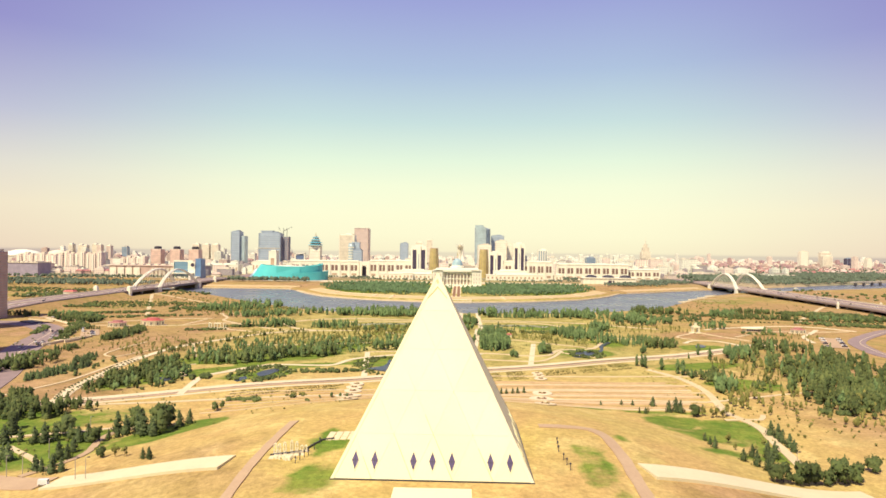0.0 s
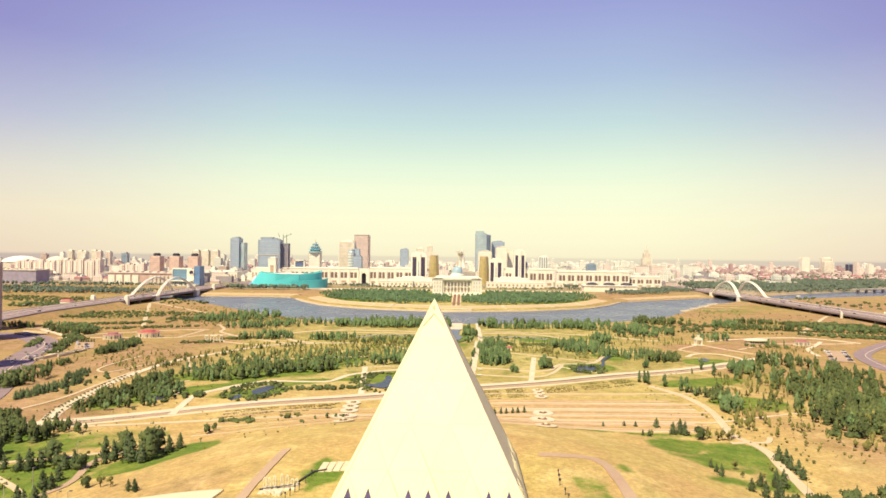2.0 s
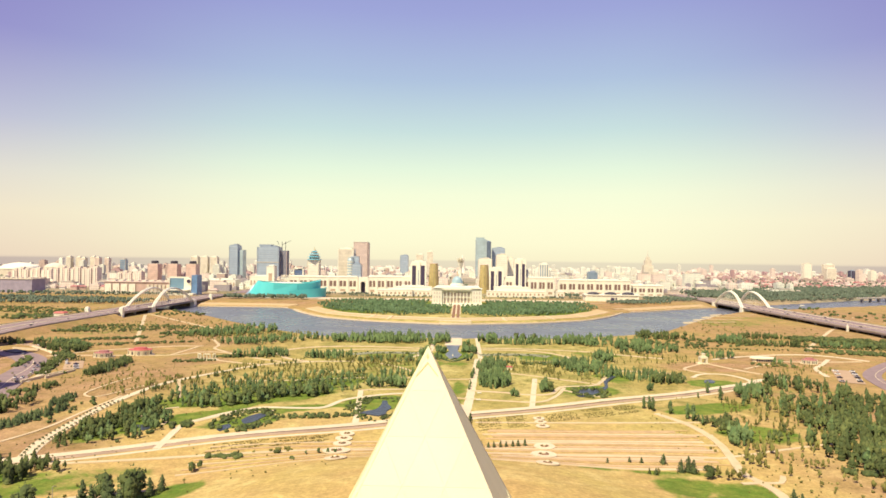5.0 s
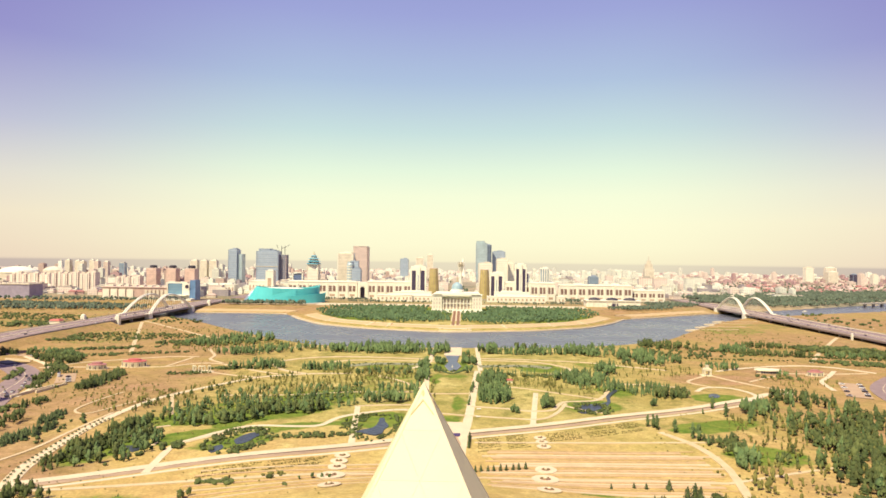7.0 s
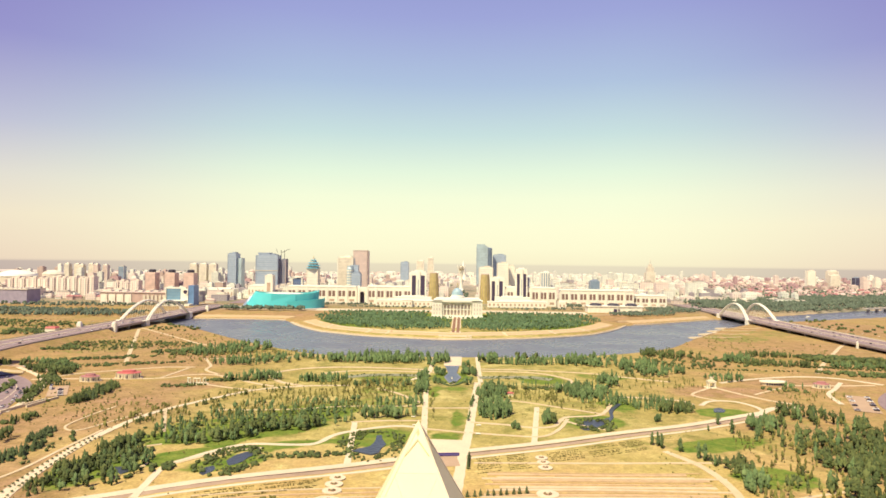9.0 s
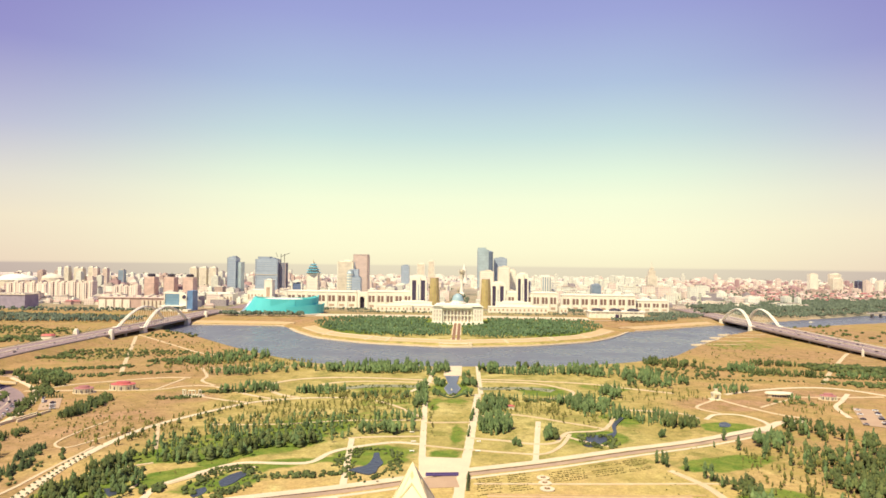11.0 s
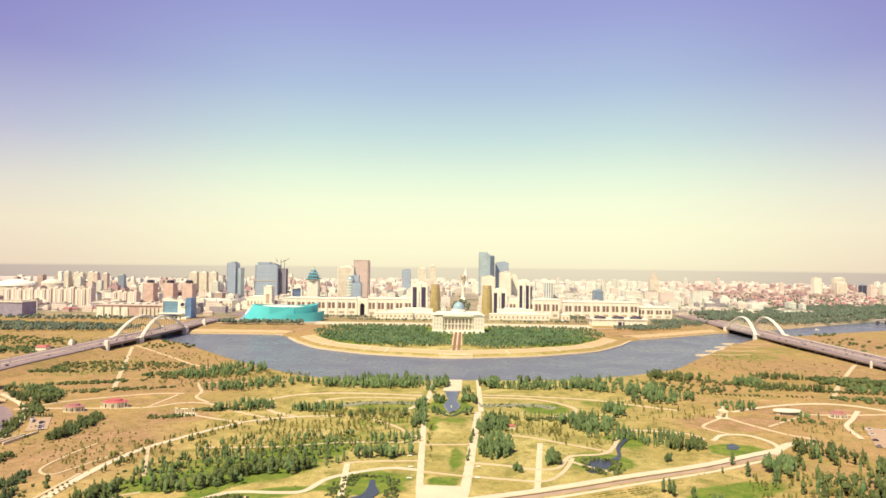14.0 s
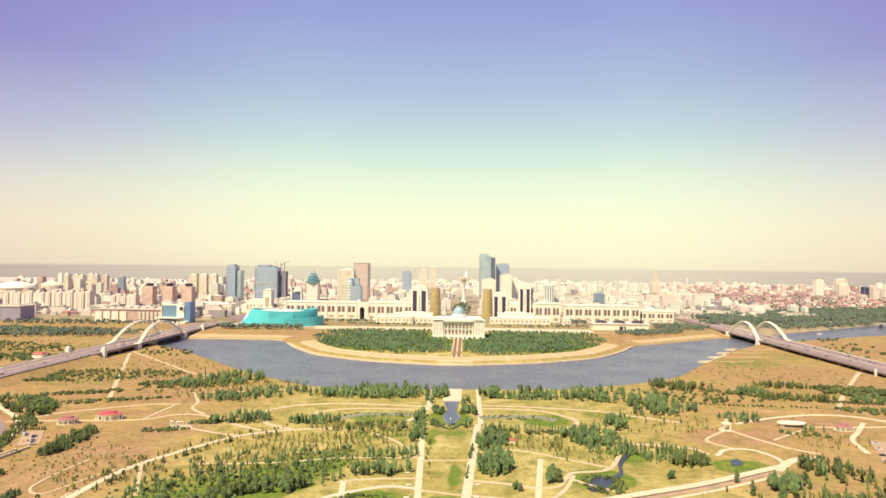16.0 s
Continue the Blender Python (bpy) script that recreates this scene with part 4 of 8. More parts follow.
def belt(kind, points, wide, n, h, label=""):
    """Trees strewn along a line, as one object."""
    line = [Vector((*p, 0)) for p in points]
    px, py = np.array([p.x for p in line]), np.array([p.y for p in line])
    mid = (float(px.mean()), float(py.mean()))

    def near(x, y):
        best = np.full(len(x), 1e9)
        for i in range(len(px) - 1):
            dx, dy = px[i + 1] - px[i], py[i + 1] - py[i]
            t = np.clip(((x - px[i]) * dx + (y - py[i]) * dy) / (dx * dx + dy * dy), 0, 1)
            best = np.minimum(best, np.hypot(x - px[i] - t * dx, y - py[i] - t * dy))
        return best < wide * (0.7 + 0.3 * np.sin(x / 9 + y / 7))
    r = max(np.hypot(px - mid[0], py - mid[1])) + wide
    length = sum((b_ - a_).length for a_, b_ in zip(line, line[1:])) * 2 * wide
    grove(kind, *mid, r, r, 0, int(n * 3.14 * r * r / length), h, label=label, keep=near)


# woods west of the avenue
WEST = [(-212, 156), (-213, 200), (-205, 236), (-168, 236), (-146, 244), (-128, 272), (-98, 280)]
belt("deep", WEST[:4], 11, 34, 7.5)
belt("round", WEST[:4], 11, 26, 6.5)
belt("deep", WEST[3:], 9, 46, 9)
belt("round", WEST[3:], 12, 34, 8)
grove("deep", -196, 182, 20, 32, 0, 34, 7.5)
grove("round", -193, 178, 20, 34, 0, 26, 6.5)
grove("shrub", -194, 182, 22, 36, 0, 60, 2.4)
grove("poplar", -172, 285, 46, 22, 32, 34, 6)
grove("round", -165, 290, 56, 26, 32, 26, 6)
grove("shrub", -165, 280, 60, 30, 32, 90, 2.0)
grove("round", -96, 308, 26, 36, 0, 20, 6.5)
grove("poplar", -110, 330, 40, 26, 20, 16, 5)
grove("shrub", -100, 325, 46, 40, 10, 70, 1.8)
grove("deep", 232, 138, 22, 26, 0, 10, 8)
grove("dry", 226, 120, 36, 30, 0, 16, 5)
grove("dry", -150, 330, 80, 22, 25, 66, 5.4)
grove("round", -140, 340, 70, 16, 22, 26, 6)
grove("dry", -110, 385, 90, 26, 12, 62, 4)
grove("dry", -85, 330, 50, 24, 10, 24, 4.5)
grove("shrub", -262, 215, 16, 40, 0, 18, 2.5)
grove("dryshrub", -280, 320, 50, 40, 0, 90, 1.8)
grove("dry", -250, 300, 40, 40, 30, 40, 4)
grove("shrub", -129, 197, 28, 28, 0, 110, 2.4, keep=lambda x, y: (np.hypot((x + 129) / 10, (y - 196) / 24) > 1) & (np.hypot((x + 129) / 18, (y - 196) / 30) < 1))
grove("shrub", -48, 238, 24, 34, 10, 120, 1.5, keep=lambda x, y: (np.hypot((x + 46) / 11, (y - 238) / 24) > 1))
grove("shrub", -126, 203, 18, 26, 10, 110, 1.5, keep=lambda x, y: (np.hypot((x + 125) / 8, (y - 203) / 17) > 1) & (np.hypot((x + 135) / 5, (y - 180) / 9) > 1))
grove("shrub", -163, 182, 8, 7, 55, 16, 2.6)
grove("shrub", -85, 212, 24, 5, 15, 26, 2.6)
grove("shrub", -48, 238, 30, 30, 20, 90, 2.2, keep=lambda x, y: (np.hypot((x + 46) / 12, (y - 238) / 26) > 1) & (np.hypot((x + 46) / 22, (y - 238) / 34) < 1))
grove("round", -100, 570, 66, 15, 4, 92, 9.5)
grove("round", -70, 590, 50, 16, 4, 46, 10.5)
grove("round", -14, 585, 10, 20, 0, 12, 11)
grove("poplar", -130, 452, 26, 8, 8, 34, 8)
grove("dry", -80, 436, 50, 14, 5, 60, 5)
grove("round", -60, 432, 40, 12, 5, 22, 6)
grove("round", -26, 415, 6, 30, 0, 18, 8)
grove("poplar", -40, 352, 22, 10, 10, 16, 8)
grove("round", -45, 312, 22, 10, 10, 18, 9)
grove("round", -28, 470, 6, 16, 0, 10, 9)
grove("round", -200, 450, 30, 14, 20, 34, 8)
grove("shrub", -225, 440, 26, 5, 8, 30, 3)
grove("round", -225, 560, 60, 26, 25, 60, 8)
grove("round", -300, 640, 60, 34, 30, 80, 9)
grove("shrub", -330, 620, 60, 30, 20, 60, 4)
grove("dry", -260, 590, 90, 40, 20, 90, 5)
grove("shrub", -480, 665, 120, 44, 12, 190, 2.8)
grove("dryshrub", -480, 660, 130, 60, 12, 260, 2.2)
grove("shrub", -560, 650, 60, 40, 10, 80, 4)
grove("shrub", -690, 800, 60, 40, 0, 60, 5)
grove("dryshrub", -430, 720, 100, 90, 0, 160, 2.5)
grove("shrub", -420, 560, 60, 10, 20, 60, 3)
grove("shrub", -380, 520, 70, 8, 20, 50, 3)
grove("shrub", -440, 500, 40, 14, -40, 60, 5)
grove("shrub", -402, 432, 8, 30, 40, 40, 3)
grove("shrub", -370, 360, 5, 16, 20, 26, 2.4)
grove("round", -450, 505, 50, 10, -25, 40, 6)
grove("shrub", -260, 412, 24, 6, 10, 24, 2.6)
grove("shrub", -480, 900, 60, 60, 0, 40, 4)
# woods east of the avenue
grove("round", 44, 585, 12, 18, 0, 14, 11)
grove("poplar", 100, 575, 50, 10, 5, 50, 9)
grove("round", 190, 565, 70, 14, -10, 60, 10)
grove("round", 180, 610, 36, 10, 0, 16, 9)
grove("round", 40, 395, 14, 32, -8, 34, 9)
grove("poplar", 39, 333, 14, 25, -6, 58, 9)
grove("dry", 70, 400, 34, 36, 0, 50, 4.5)
grove("shrub", 70, 430, 40, 6, 0, 30, 3)
grove("poplar", 70, 440, 40, 5, 0, 16, 5)
grove("round", 126, 415, 26, 24, -20, 60, 8)
grove("poplar", 138, 385, 22, 20, 0, 40, 7)
grove("round", 160, 460, 10, 20, 0, 14, 10)
grove("dry", 110, 370, 30, 24, 0, 30, 4.5)
grove("poplar", 182, 370, 26, 26, -20, 60, 6)
grove("deep", 194, 350, 16, 9, 15, 20, 8)
grove("round", 225, 530, 40, 30, 20, 40, 9)
grove("dry", 200, 470, 60, 40, 0, 60, 4)
grove("deep", 285, 648, 40, 16, -22, 42, 9)
grove("round", 360, 622, 26, 14, -10, 26, 9)
grove("shrub", 300, 610, 80, 40, -10, 50, 4)
grove("round", 290, 490, 20, 14, 0, 16, 8)
grove("deep", 420, 668, 34, 12, -8, 40, 7)
grove("shrub", 500, 650, 50, 16, -12, 50, 5)
grove("deep", 400, 592, 46, 12, -10, 48, 7)
grove("round", 480, 582, 26, 10, -8, 20, 7)
grove("shrub", 520, 620, 70, 40, -20, 90, 6)
grove("shrub", 470, 530, 60, 14, -12, 60, 4)
grove("dryshrub", 420, 760, 140, 110, 0, 160, 2.4)
grove("shrub", 330, 440, 22, 8, -15, 12, 3)
grove("poplar", 345, 452, 14, 3, -8, 8, 6)
grove("dry", 340, 420, 40, 30, 0, 40, 3.4)
grove("dry", 240, 235, 44, 60, 0, 90, 5)
grove("dryshrub", 200, 150, 50, 90, 0, 140, 1.8)
grove("round", 238, 300, 14, 12, 0, 14, 10)
grove("round", 176, 176, 8, 14, -10, 14, 8)
grove("dryshrub", -330, 330, 60, 60, 0, 70, 2)
grove("dryshrub", -200, 60, 60, 50, 0, 70, 1.6)
grove("dryshrub", 300, 130, 90, 90, 0, 120, 2)

# the dense wood in the east and the clumps beside the western road
WOOD_EDGE = [(105, 240), (120, 212), (143, 224), (170, 212), (200, 232), (230, 236), (265, 230), (290, 236), (320, 266), (384, 303), (405, 350)]


def in_east_wood(x, y):
    left = np.interp(y, [p[0] for p in WOOD_EDGE], [p[1] for p in WOOD_EDGE]) + 5 * np.sin(y / 7.0) + 3 * np.sin(x / 5.0 + y / 11.0)
    gaps = np.sin(x / 17.0 + 1.0) * np.sin(y / 13.0 + x / 40.0) + 0.35 * np.sin(x / 5.3 + y / 6.1)
    return (x > left) & (y > 105) & (y < 408) & (gaps < 0.38) & ((y < 346) | (x < 332)) & (np.hypot((x - 268) / 14, (y - 286) / 10) > 1) & (x < np.interp(y, [100, 255, 308, 345, 360], [346, 336, 327, 306, 285]))


grove("deep", 300, 260, 130, 175, 0, 700, 9.5, label="dense dark green wood of tall trees on dry grass", keep=in_east_wood)
grove("dry", 300, 260, 130, 170, 0, 240, 6.5, keep=in_east_wood)
grove("poplar", 300, 260, 130, 170, 0, 150, 10, keep=in_east_wood)
grove("deep", 262, 182, 32, 46, 0, 62, 9, label="dense dark green wood of tall trees on dry grass")
grove("deep", 290, 225, 34, 50, 0, 50, 9, label="dense dark green wood of tall trees on dry grass")
grove("deep", 205, 180, 16, 22, 0, 9, 6)
grove("dry", 200, 170, 26, 46, 0, 26, 5)
grove("deep", 176, 196, 7, 11, 0, 9, 9)
grove("dry", 175, 140, 12, 22, 0, 14, 6)
grove("deep", 238, 140, 26, 26, 0, 46, 8.5, label="dense dark green wood of tall trees on dry grass", keep=lambda x, y: x > 204 + 0.35 * np.abs(y - 150))
grove("shrub", 214, 124, 9, 4, 0, 12, 2.6, label="yellow-green shrubs at the foot of the wood")
grove("dry", 222, 104, 12, 10, 0, 8, 4)
belt("deep", [(-418, 441), (-388, 400), (-369, 362), (-358, 333)], 5, 40, 4.5)
belt("deep", [(-560, 525), (-514, 512), (-482, 500)], 10, 34, 7)
grove("deep", -424, 478, 24, 9, -25, 26, 5.5)
grove("deep", -319, 282, 6, 12, 0, 14, 5)
belt("shrub", [(-366, 339), (-341, 339)], 4, 12, 2.6)
belt("dry", [(-247, 262), (-236, 320), (-197, 392), (-150, 426)], 3, 70, 4.4)
belt("deep", [(-232, 258), (-222, 312), (-186, 380), (-140, 412)], 3, 60, 4.4)
grove("conifer", -268, 196, 6, 30, -8, 62, 4.6)
grove("conifer", -279, 243, 5, 18, 8, 40, 4.2)
grove("deep", -304, 210, 9, 34, -16, 34, 9)
grove("shrub", -330, 262, 7, 20, -10, 20, 3)
grove("deep", -318, 368, 12, 40, 6, 80, 5.5)
grove("conifer", -317, 370, 10, 38, 6, 44, 5.5)
grove("deep", -384, 385, 6, 26, 20, 22, 5)
grove("deep", -430, 470, 40, 10, -25, 50, 6)
grove("shrub", -420, 395, 5, 30, 25, 26, 3)
grove("deep", -238, 108, 11, 16, 0, 26, 7)
grove("deep", -238, 88, 11, 10, 0, 12, 9)
grove("deep", -204, 112, 5, 9, 0, 5, 6)
grove("deep", -214, 152, 7, 14, 0, 16, 5)
grove("deep", -214, 90, 19, 13, 0, 44, 7.5)
grove("deep", -196, 104, 12, 5, 0, 9, 5.5)


def orchard(kind, cx, cy, w, d, turn, dx, dy, h, label):
    """Saplings planted in rows."""
    SEED[0] += 1
    rng = np.random.default_rng(SEED[0])
    c, s = math.cos(radians(turn)), math.sin(radians(turn))
    crowns, trunk, mat, cat = KINDS[kind]
    shapes = []
    for u in np.arange(-w / 2, w / 2, dx):
        for v in np.arange(-d / 2, d / 2, dy):
            if rng.random() < 0.18:
                continue
            a, b_ = u + rng.uniform(-0.5, 0.5), v + rng.uniform(-0.4, 0.4)
            x, y, k = cx + a * c - b_ * s, cy + a * s + b_ * c, h * rng.uniform(0.6, 1.2)
            z = tz(x, y)
            for shape in (crowns[rng.integers(len(crowns))],):
                shapes.append(([(x + k * p[0], y + k * p[1], z + k * p[2]) for p in shape[0]], shape[1]))
    rows = single("sapling_rows", join(*shapes), mat, label, "trees", kind="stuff")
    rows.data.polygons.foreach_set("use_smooth", np.ones(len(rows.data.polygons), bool))


ROWS_LABEL = "rows of thin young saplings on dry ground"
orchard("dry", -115, 392, 96, 44, 14, 5.0, 5.5, 3.2, ROWS_LABEL)
orchard("dry", 68, 402, 56, 30, -4, 5.5, 6, 3.0, ROWS_LABEL)
orchard("dry", -60, 415, 60, 20, 6, 4, 5, 3.4, ROWS_LABEL)
orchard("shrub", -420, 515, 110, 5, 22, 3.2, 4, 1.8, "clipped row of low green shrubs")
orchard("shrub", -395, 425, 26, 12, 20, 4, 4, 2.2, "rows of round shrubs beside the car park")
orchard("shrub", 330, 560, 150, 7, -8, 5, 4, 2.4, "loose row of low shrubs")
orchard("shrub", 480, 575, 120, 9, -10, 5, 4, 2.8, "loose row of low shrubs")
for cx, cy, rx, ry, k in ((-190, 320, 160, 120, 420), (-330, 500, 160, 130, 380), (-60, 380, 90, 110, 260), (110, 400, 100, 110, 300), (260, 480, 130, 120, 340), (420, 560, 150, 120, 300), (220, 190, 90, 110, 340), (-190, 130, 60, 40, 70), (190, 90, 50, 50, 60), (-100, 100, 50, 30, 30), (-420, 760, 120, 110, 260), (380, 780, 120, 110, 260), (780, 1020, 130, 160, 160)):
    grove("dryshrub", cx, cy, rx, ry, 0, k, 1.0, label="dry tussocks and low steppe shrubs")

# single trees that stand out
for kind, spots in (
        ("conifer", ((-152, 65, 11), (-147, 63, 10), (-142, 66, 12), (-137, 60, 12), (-131, 57, 9), (-126, 72, 9), (-124, 79, 8), (-148, 58, 5), (-151, 56, 5), (-179, 47, 8), (-175, 48, 10), (-172, 51, 8), (-168, 55, 7), (-161, 50, 8),
                     (-157, 51, 9), (-191, 45, 9), (-186, 48, 7), (-174, 25, 8), (-178, 27, 7), (-155, 14, 7), (-152, 13, 6), (-146, 10, 8), (-143, 11, 6), (-155, 28, 8), (-151, 27, 7), (-155, 37, 7), (-111, 10, 4.6), (-107, 7, 5),
                     (-200, 40, 10), (-197, 58, 9), (-206, 52, 11), (-185, 14, 8))),
        ("deep", ((-134, 72, 15), (-130, 62, 13), (-128, 60, 8), (-173, 59, 11), (-165, 53, 6), (-154, 50, 8), (-136, 25, 5.5), (-146, 71, 13), (-203, 66, 10), (-122, 105, 6), (-120, 110, 5))),
        ("dry", ((-129, 23, 5.5), (-124, 21, 5), (-118, 88, 3), (-122, 107, 5))),
        ("conifer", ((122, 119, 7), (126, 120, 8.5), (128, 118, 7.5), (117, 131, 6), (106, 132, 3.4), (100, 133, 3.2), (88, 131, 3), (105, 115, 3.4), (108, 114, 3.8), (119, 62, 4), (118, 54, 4), (118, 49, 5.5), (123, 33, 5.5), (131, 43, 6), (126, 28, 7), (138, 44, 7),
                     (131, 27, 8), (128, 24, 6), (141, 50, 7), (142, 46, 8), (157, 80, 8), (158, 75, 8), (157, 69, 7), (157, 63, 7), (156, 57, 6))),
        ("deep", ((133, 111, 8), (134, 113, 6), (124, 9, 8), (128, 12, 9), (134, 12, 10.5), (139, 15, 10), (143, 18, 9), (147, 17, 7), (152, 20, 11.5), (157, 23, 11), (161, 22, 9.5), (175, 34, 8))),
        ("dry", ((138, 113, 7), (141, 109, 6.5), (144, 110, 7), (147, 110, 6), (150, 113, 7), (154, 114, 5), (110, 116, 3.6), (130, 64, 5.5), (139, 57, 4), (147, 66, 4), (128, 52, 3.6), (121, 68, 3), (190, 118, 5), (196, 131, 6), (183, 104, 4), (204, 112, 5), (178, 150, 5)))):
    for tx, ty, th in spots:
        single_tree(kind, tx, ty, th)
stand("dryshrub", -90, 138, 16, 3, 12, 8, 2.6)
stand("round", -62, 134, 14, 2, 5, 4, 3)
for tx, ty, th in ((142, 250, 9.5), (145, 248, 10), (146, 243, 10.5), (156, 236, 9.5), (163, 223, 11), (165, 218, 11.5), (167, 208, 7.5), (211, 311, 10), (211, 286, 11), (220, 267, 12), (227, 276, 12), (196, 292, 5)):
    single_tree("poplar", tx, ty, th)
stand("conifer", 185, 215, 18, 10, 0, 8, 5)
stand("round", 80, 311, 5, 4, 0, 4, 9)
stand("round", 54, 287, 5, 4, 0, 3, 6)
stand("poplar", -100, 290, 10, 6, 0, 6, 9)
stand("round", 165, 317, 4, 3, 0, 3, 7)
stand("conifer", 290, 590, 30, 20, 0, 5, 6)
for tx, ty, th in ((82, 600, 13), (91, 602, 12), (104, 597, 13), (83, 301, 10), (79, 304, 9)):
    single_tree("deep", tx, ty, th)
for tx, ty, th in ((-11, 440, 8), (16, 441, 9), (21, 446, 9), (-15, 447, 8), (-22, 545, 10), (-27, 556, 11), (14, 535, 9), (19, 545, 10), (76, 299, 9), (79, 302, 8)):
    single_tree("round", tx, ty, th)
stand("shrub", -114, 127, 10, 3, 0, 8, 2.6)
for tx, ty, th in ((-124, 129, 2.6), (-110, 130, 3.2), (-106, 128, 3.0), (-89, 135, 2.8), (-76, 121, 2.6)):
    single_tree("shrub", tx, ty, th)
grove("shrub", 114, 298, 16, 18, 20, 60, 2.6, keep=lambda x, y: np.hypot((x - 114) / 9, (y - 300) / 10) > 1)
for i in range(10):
    single_tree("conifer", 15.6 + i * 3.5 + 0.4 * (i % 2), 152 + i * 0.7, 3.8 + (1.0 if i == 9 else 0.3 * (i % 3)))
for i in range(9):
    single_tree("conifer", -386 + 2.7 * i, 404 + 0.3 * (i % 2), 4.0)
for i in range(7):
    single_tree("conifer", 16.4 + 0.12 * i, 196 + i * 3.6, 4.2)


# ---- the pyramid ----
def face_point(k, u, v, out=0.0):
    """A point on face k: u across (-31..31 at the foot), v height 0..62, out along the normal."""
    y = -31 + v / 2
    p = Vector((u, y, v)) + out * Vector((0, -2, 1)).normalized()
    return tuple(Matrix.Rotation(k * math.pi / 2, 3, "Z") @ p)


def slab(k, outline, lo, hi, shrink=1.0):
    n = len(outline)
    mu, mv = sum(p[0] for p in outline) / n, sum(p[1] for p in outline) / n
    verts = [face_point(k, u, v, lo) for u, v in outline] + [face_point(k, mu + (u - mu) * shrink, mv + (v - mv) * shrink, hi) for u, v in outline]
    return verts, [tuple(range(n - 1, -1, -1)), tuple(range(n, 2 * n))] + [(i, (i + 1) % n, n + (i + 1) % n, n + i) for i in range(n)]


def pyramid():
    b = 17.0
    base = thing("pyramid", "huge pale granite pyramid with diamond windows on a dry mound", "pyramid", m=pose(0, 0, b))
    part("body", ([(-30.8, -30.8, 0), (30.8, -30.8, 0), (30.8, 30.8, 0), (-30.8, 30.8, 0), (0, 0, 61.6)], [(3, 2, 1, 0), (0, 1, 4), (1, 2, 4), (2, 3, 4), (3, 0, 4)]), STONE_JOINT, base)
    part("plinth", box(0, 0, -1.5, 62.6, 62.6, 1.75), SHADE_STEEL, base, "dark recessed foot of the walls")
    e, g = 62 / 5, 0.006
    for k in range(4):
        for row in range(5):
            v0, v1 = 12.4 * row + (0.3 if row == 0 else 0.0), 12.4 * (row + 1)
            for i in range(5 - row):
                x0 = -31 + 6.2 * row + e * i
                part("panel", slab(k, [(x0 + 2 * g, v0 + g), (x0 + e - 2 * g, v0 + g), (x0 + e / 2, v1 - 3 * g)], -0.2, 0.16, 0.998), STONE_WHITE, base)
                if i:
                    part("panel", slab(k, [(x0, v0 + 3 * g), (x0 + e / 2 - 2 * g, v1 - g), (x0 - e / 2 + 2 * g, v1 - g)], -0.2, 0.16, 0.998), STONE_WHITE, base)
        for u in (-23.9, -17.9, -5.9, 0.0, 6.0, 17.9, 23.9):
            w = part("window", slab(k, [(u - 1.05, 5.2), (u, 2.7), (u + 1.05, 5.2), (u, 7.7)], 0.14, 0.24, 0.97), WINDOW_VIOLET, base, "dark violet diamond window")
            part("mullion", join(slab(k, [(u - 0.07, 2.8), (u + 0.07, 2.8), (u + 0.07, 7.6), (u - 0.07, 7.6)], 0.2, 0.3), slab(k, [(u - 1.0, 5.1), (u + 1.0, 5.1), (u + 1.0, 5.3), (u - 1.0, 5.3)], 0.2, 0.3)), SHADE_STEEL, w)
            part("frame", join(*[slab(k, q, 0.12, 0.34) for q in ([(u - 1.25, 5.2), (u, 2.25), (u, 2.65), (u - 1.05, 5.2)], [(u + 1.25, 5.2), (u, 2.25), (u, 2.65), (u + 1.05, 5.2)],
                                                                  [(u - 1.25, 5.2), (u, 8.15), (u, 7.75), (u - 1.05, 5.2)], [(u + 1.25, 5.2), (u, 8.15), (u, 7.75), (u + 1.05, 5.2)])]), STONE_WHITE, w)
        for u in (-18.6, -6.2, 6.2, 18.6):
            top = 0.72 * (31 - abs(u)) if u > 0 else 0.5 * (31 - abs(u))
            part("seam", slab(k, [(u - 0.16, 0.4), (u + 0.16, 0.4), (u + 0.12 - top / 2, top), (u - 0.12 - top / 2, top)], 0.1, 0.175), STONE_SEAM, base, "tan joint strip between panels")
        for s in (-1, 1):
            # on the east face the strips take a mauve copy that carries its shade
            part("edge_trim", slab(k, [(s * 31, 0.2), (s * 30.1, 0.2), (s * 0.1, 60.4), (s * 0.05, 61.8)], 0.1, 0.30), STONE_SHADED if k == 1 else STONE_WHITE, base, "smooth stone strip along the edge")
        part("chevron", join(slab(k, [(-3.6, 53.6), (-3.2, 53.6), (0, 57.2), (0, 57.8)], 0.15, 0.34), slab(k, [(3.6, 53.6), (3.2, 53.6), (0, 57.2), (0, 57.8)], 0.15, 0.26)), STONE_SEAM, base, "tan chevron band below the tip")
        part("lozenge", slab(k, [(-0.5, 59.2), (0, 58.3), (0.5, 59.2), (0, 60.4)], 0.15, 0.26), STONE_SEAM, base)
    part("tip", ([(-0.7, -0.7, 60.9), (0.7, -0.7, 60.9), (0.7, 0.7, 60.9), (-0.7, 0.7, 60.9), (0, 0, 62.6)], [(3, 2, 1, 0), (0, 1, 4), (1, 2, 4), (2, 3, 4), (3, 0, 4)]), STONE_WHITE, base)
    part("ledge", box(0, 0, -1.6, 65, 65, 0.8), CONCRETE, base)
    porch = thing("entrance_porch", "low pale stone entrance building before the pyramid", "porch", m=pose(0, 0, b))
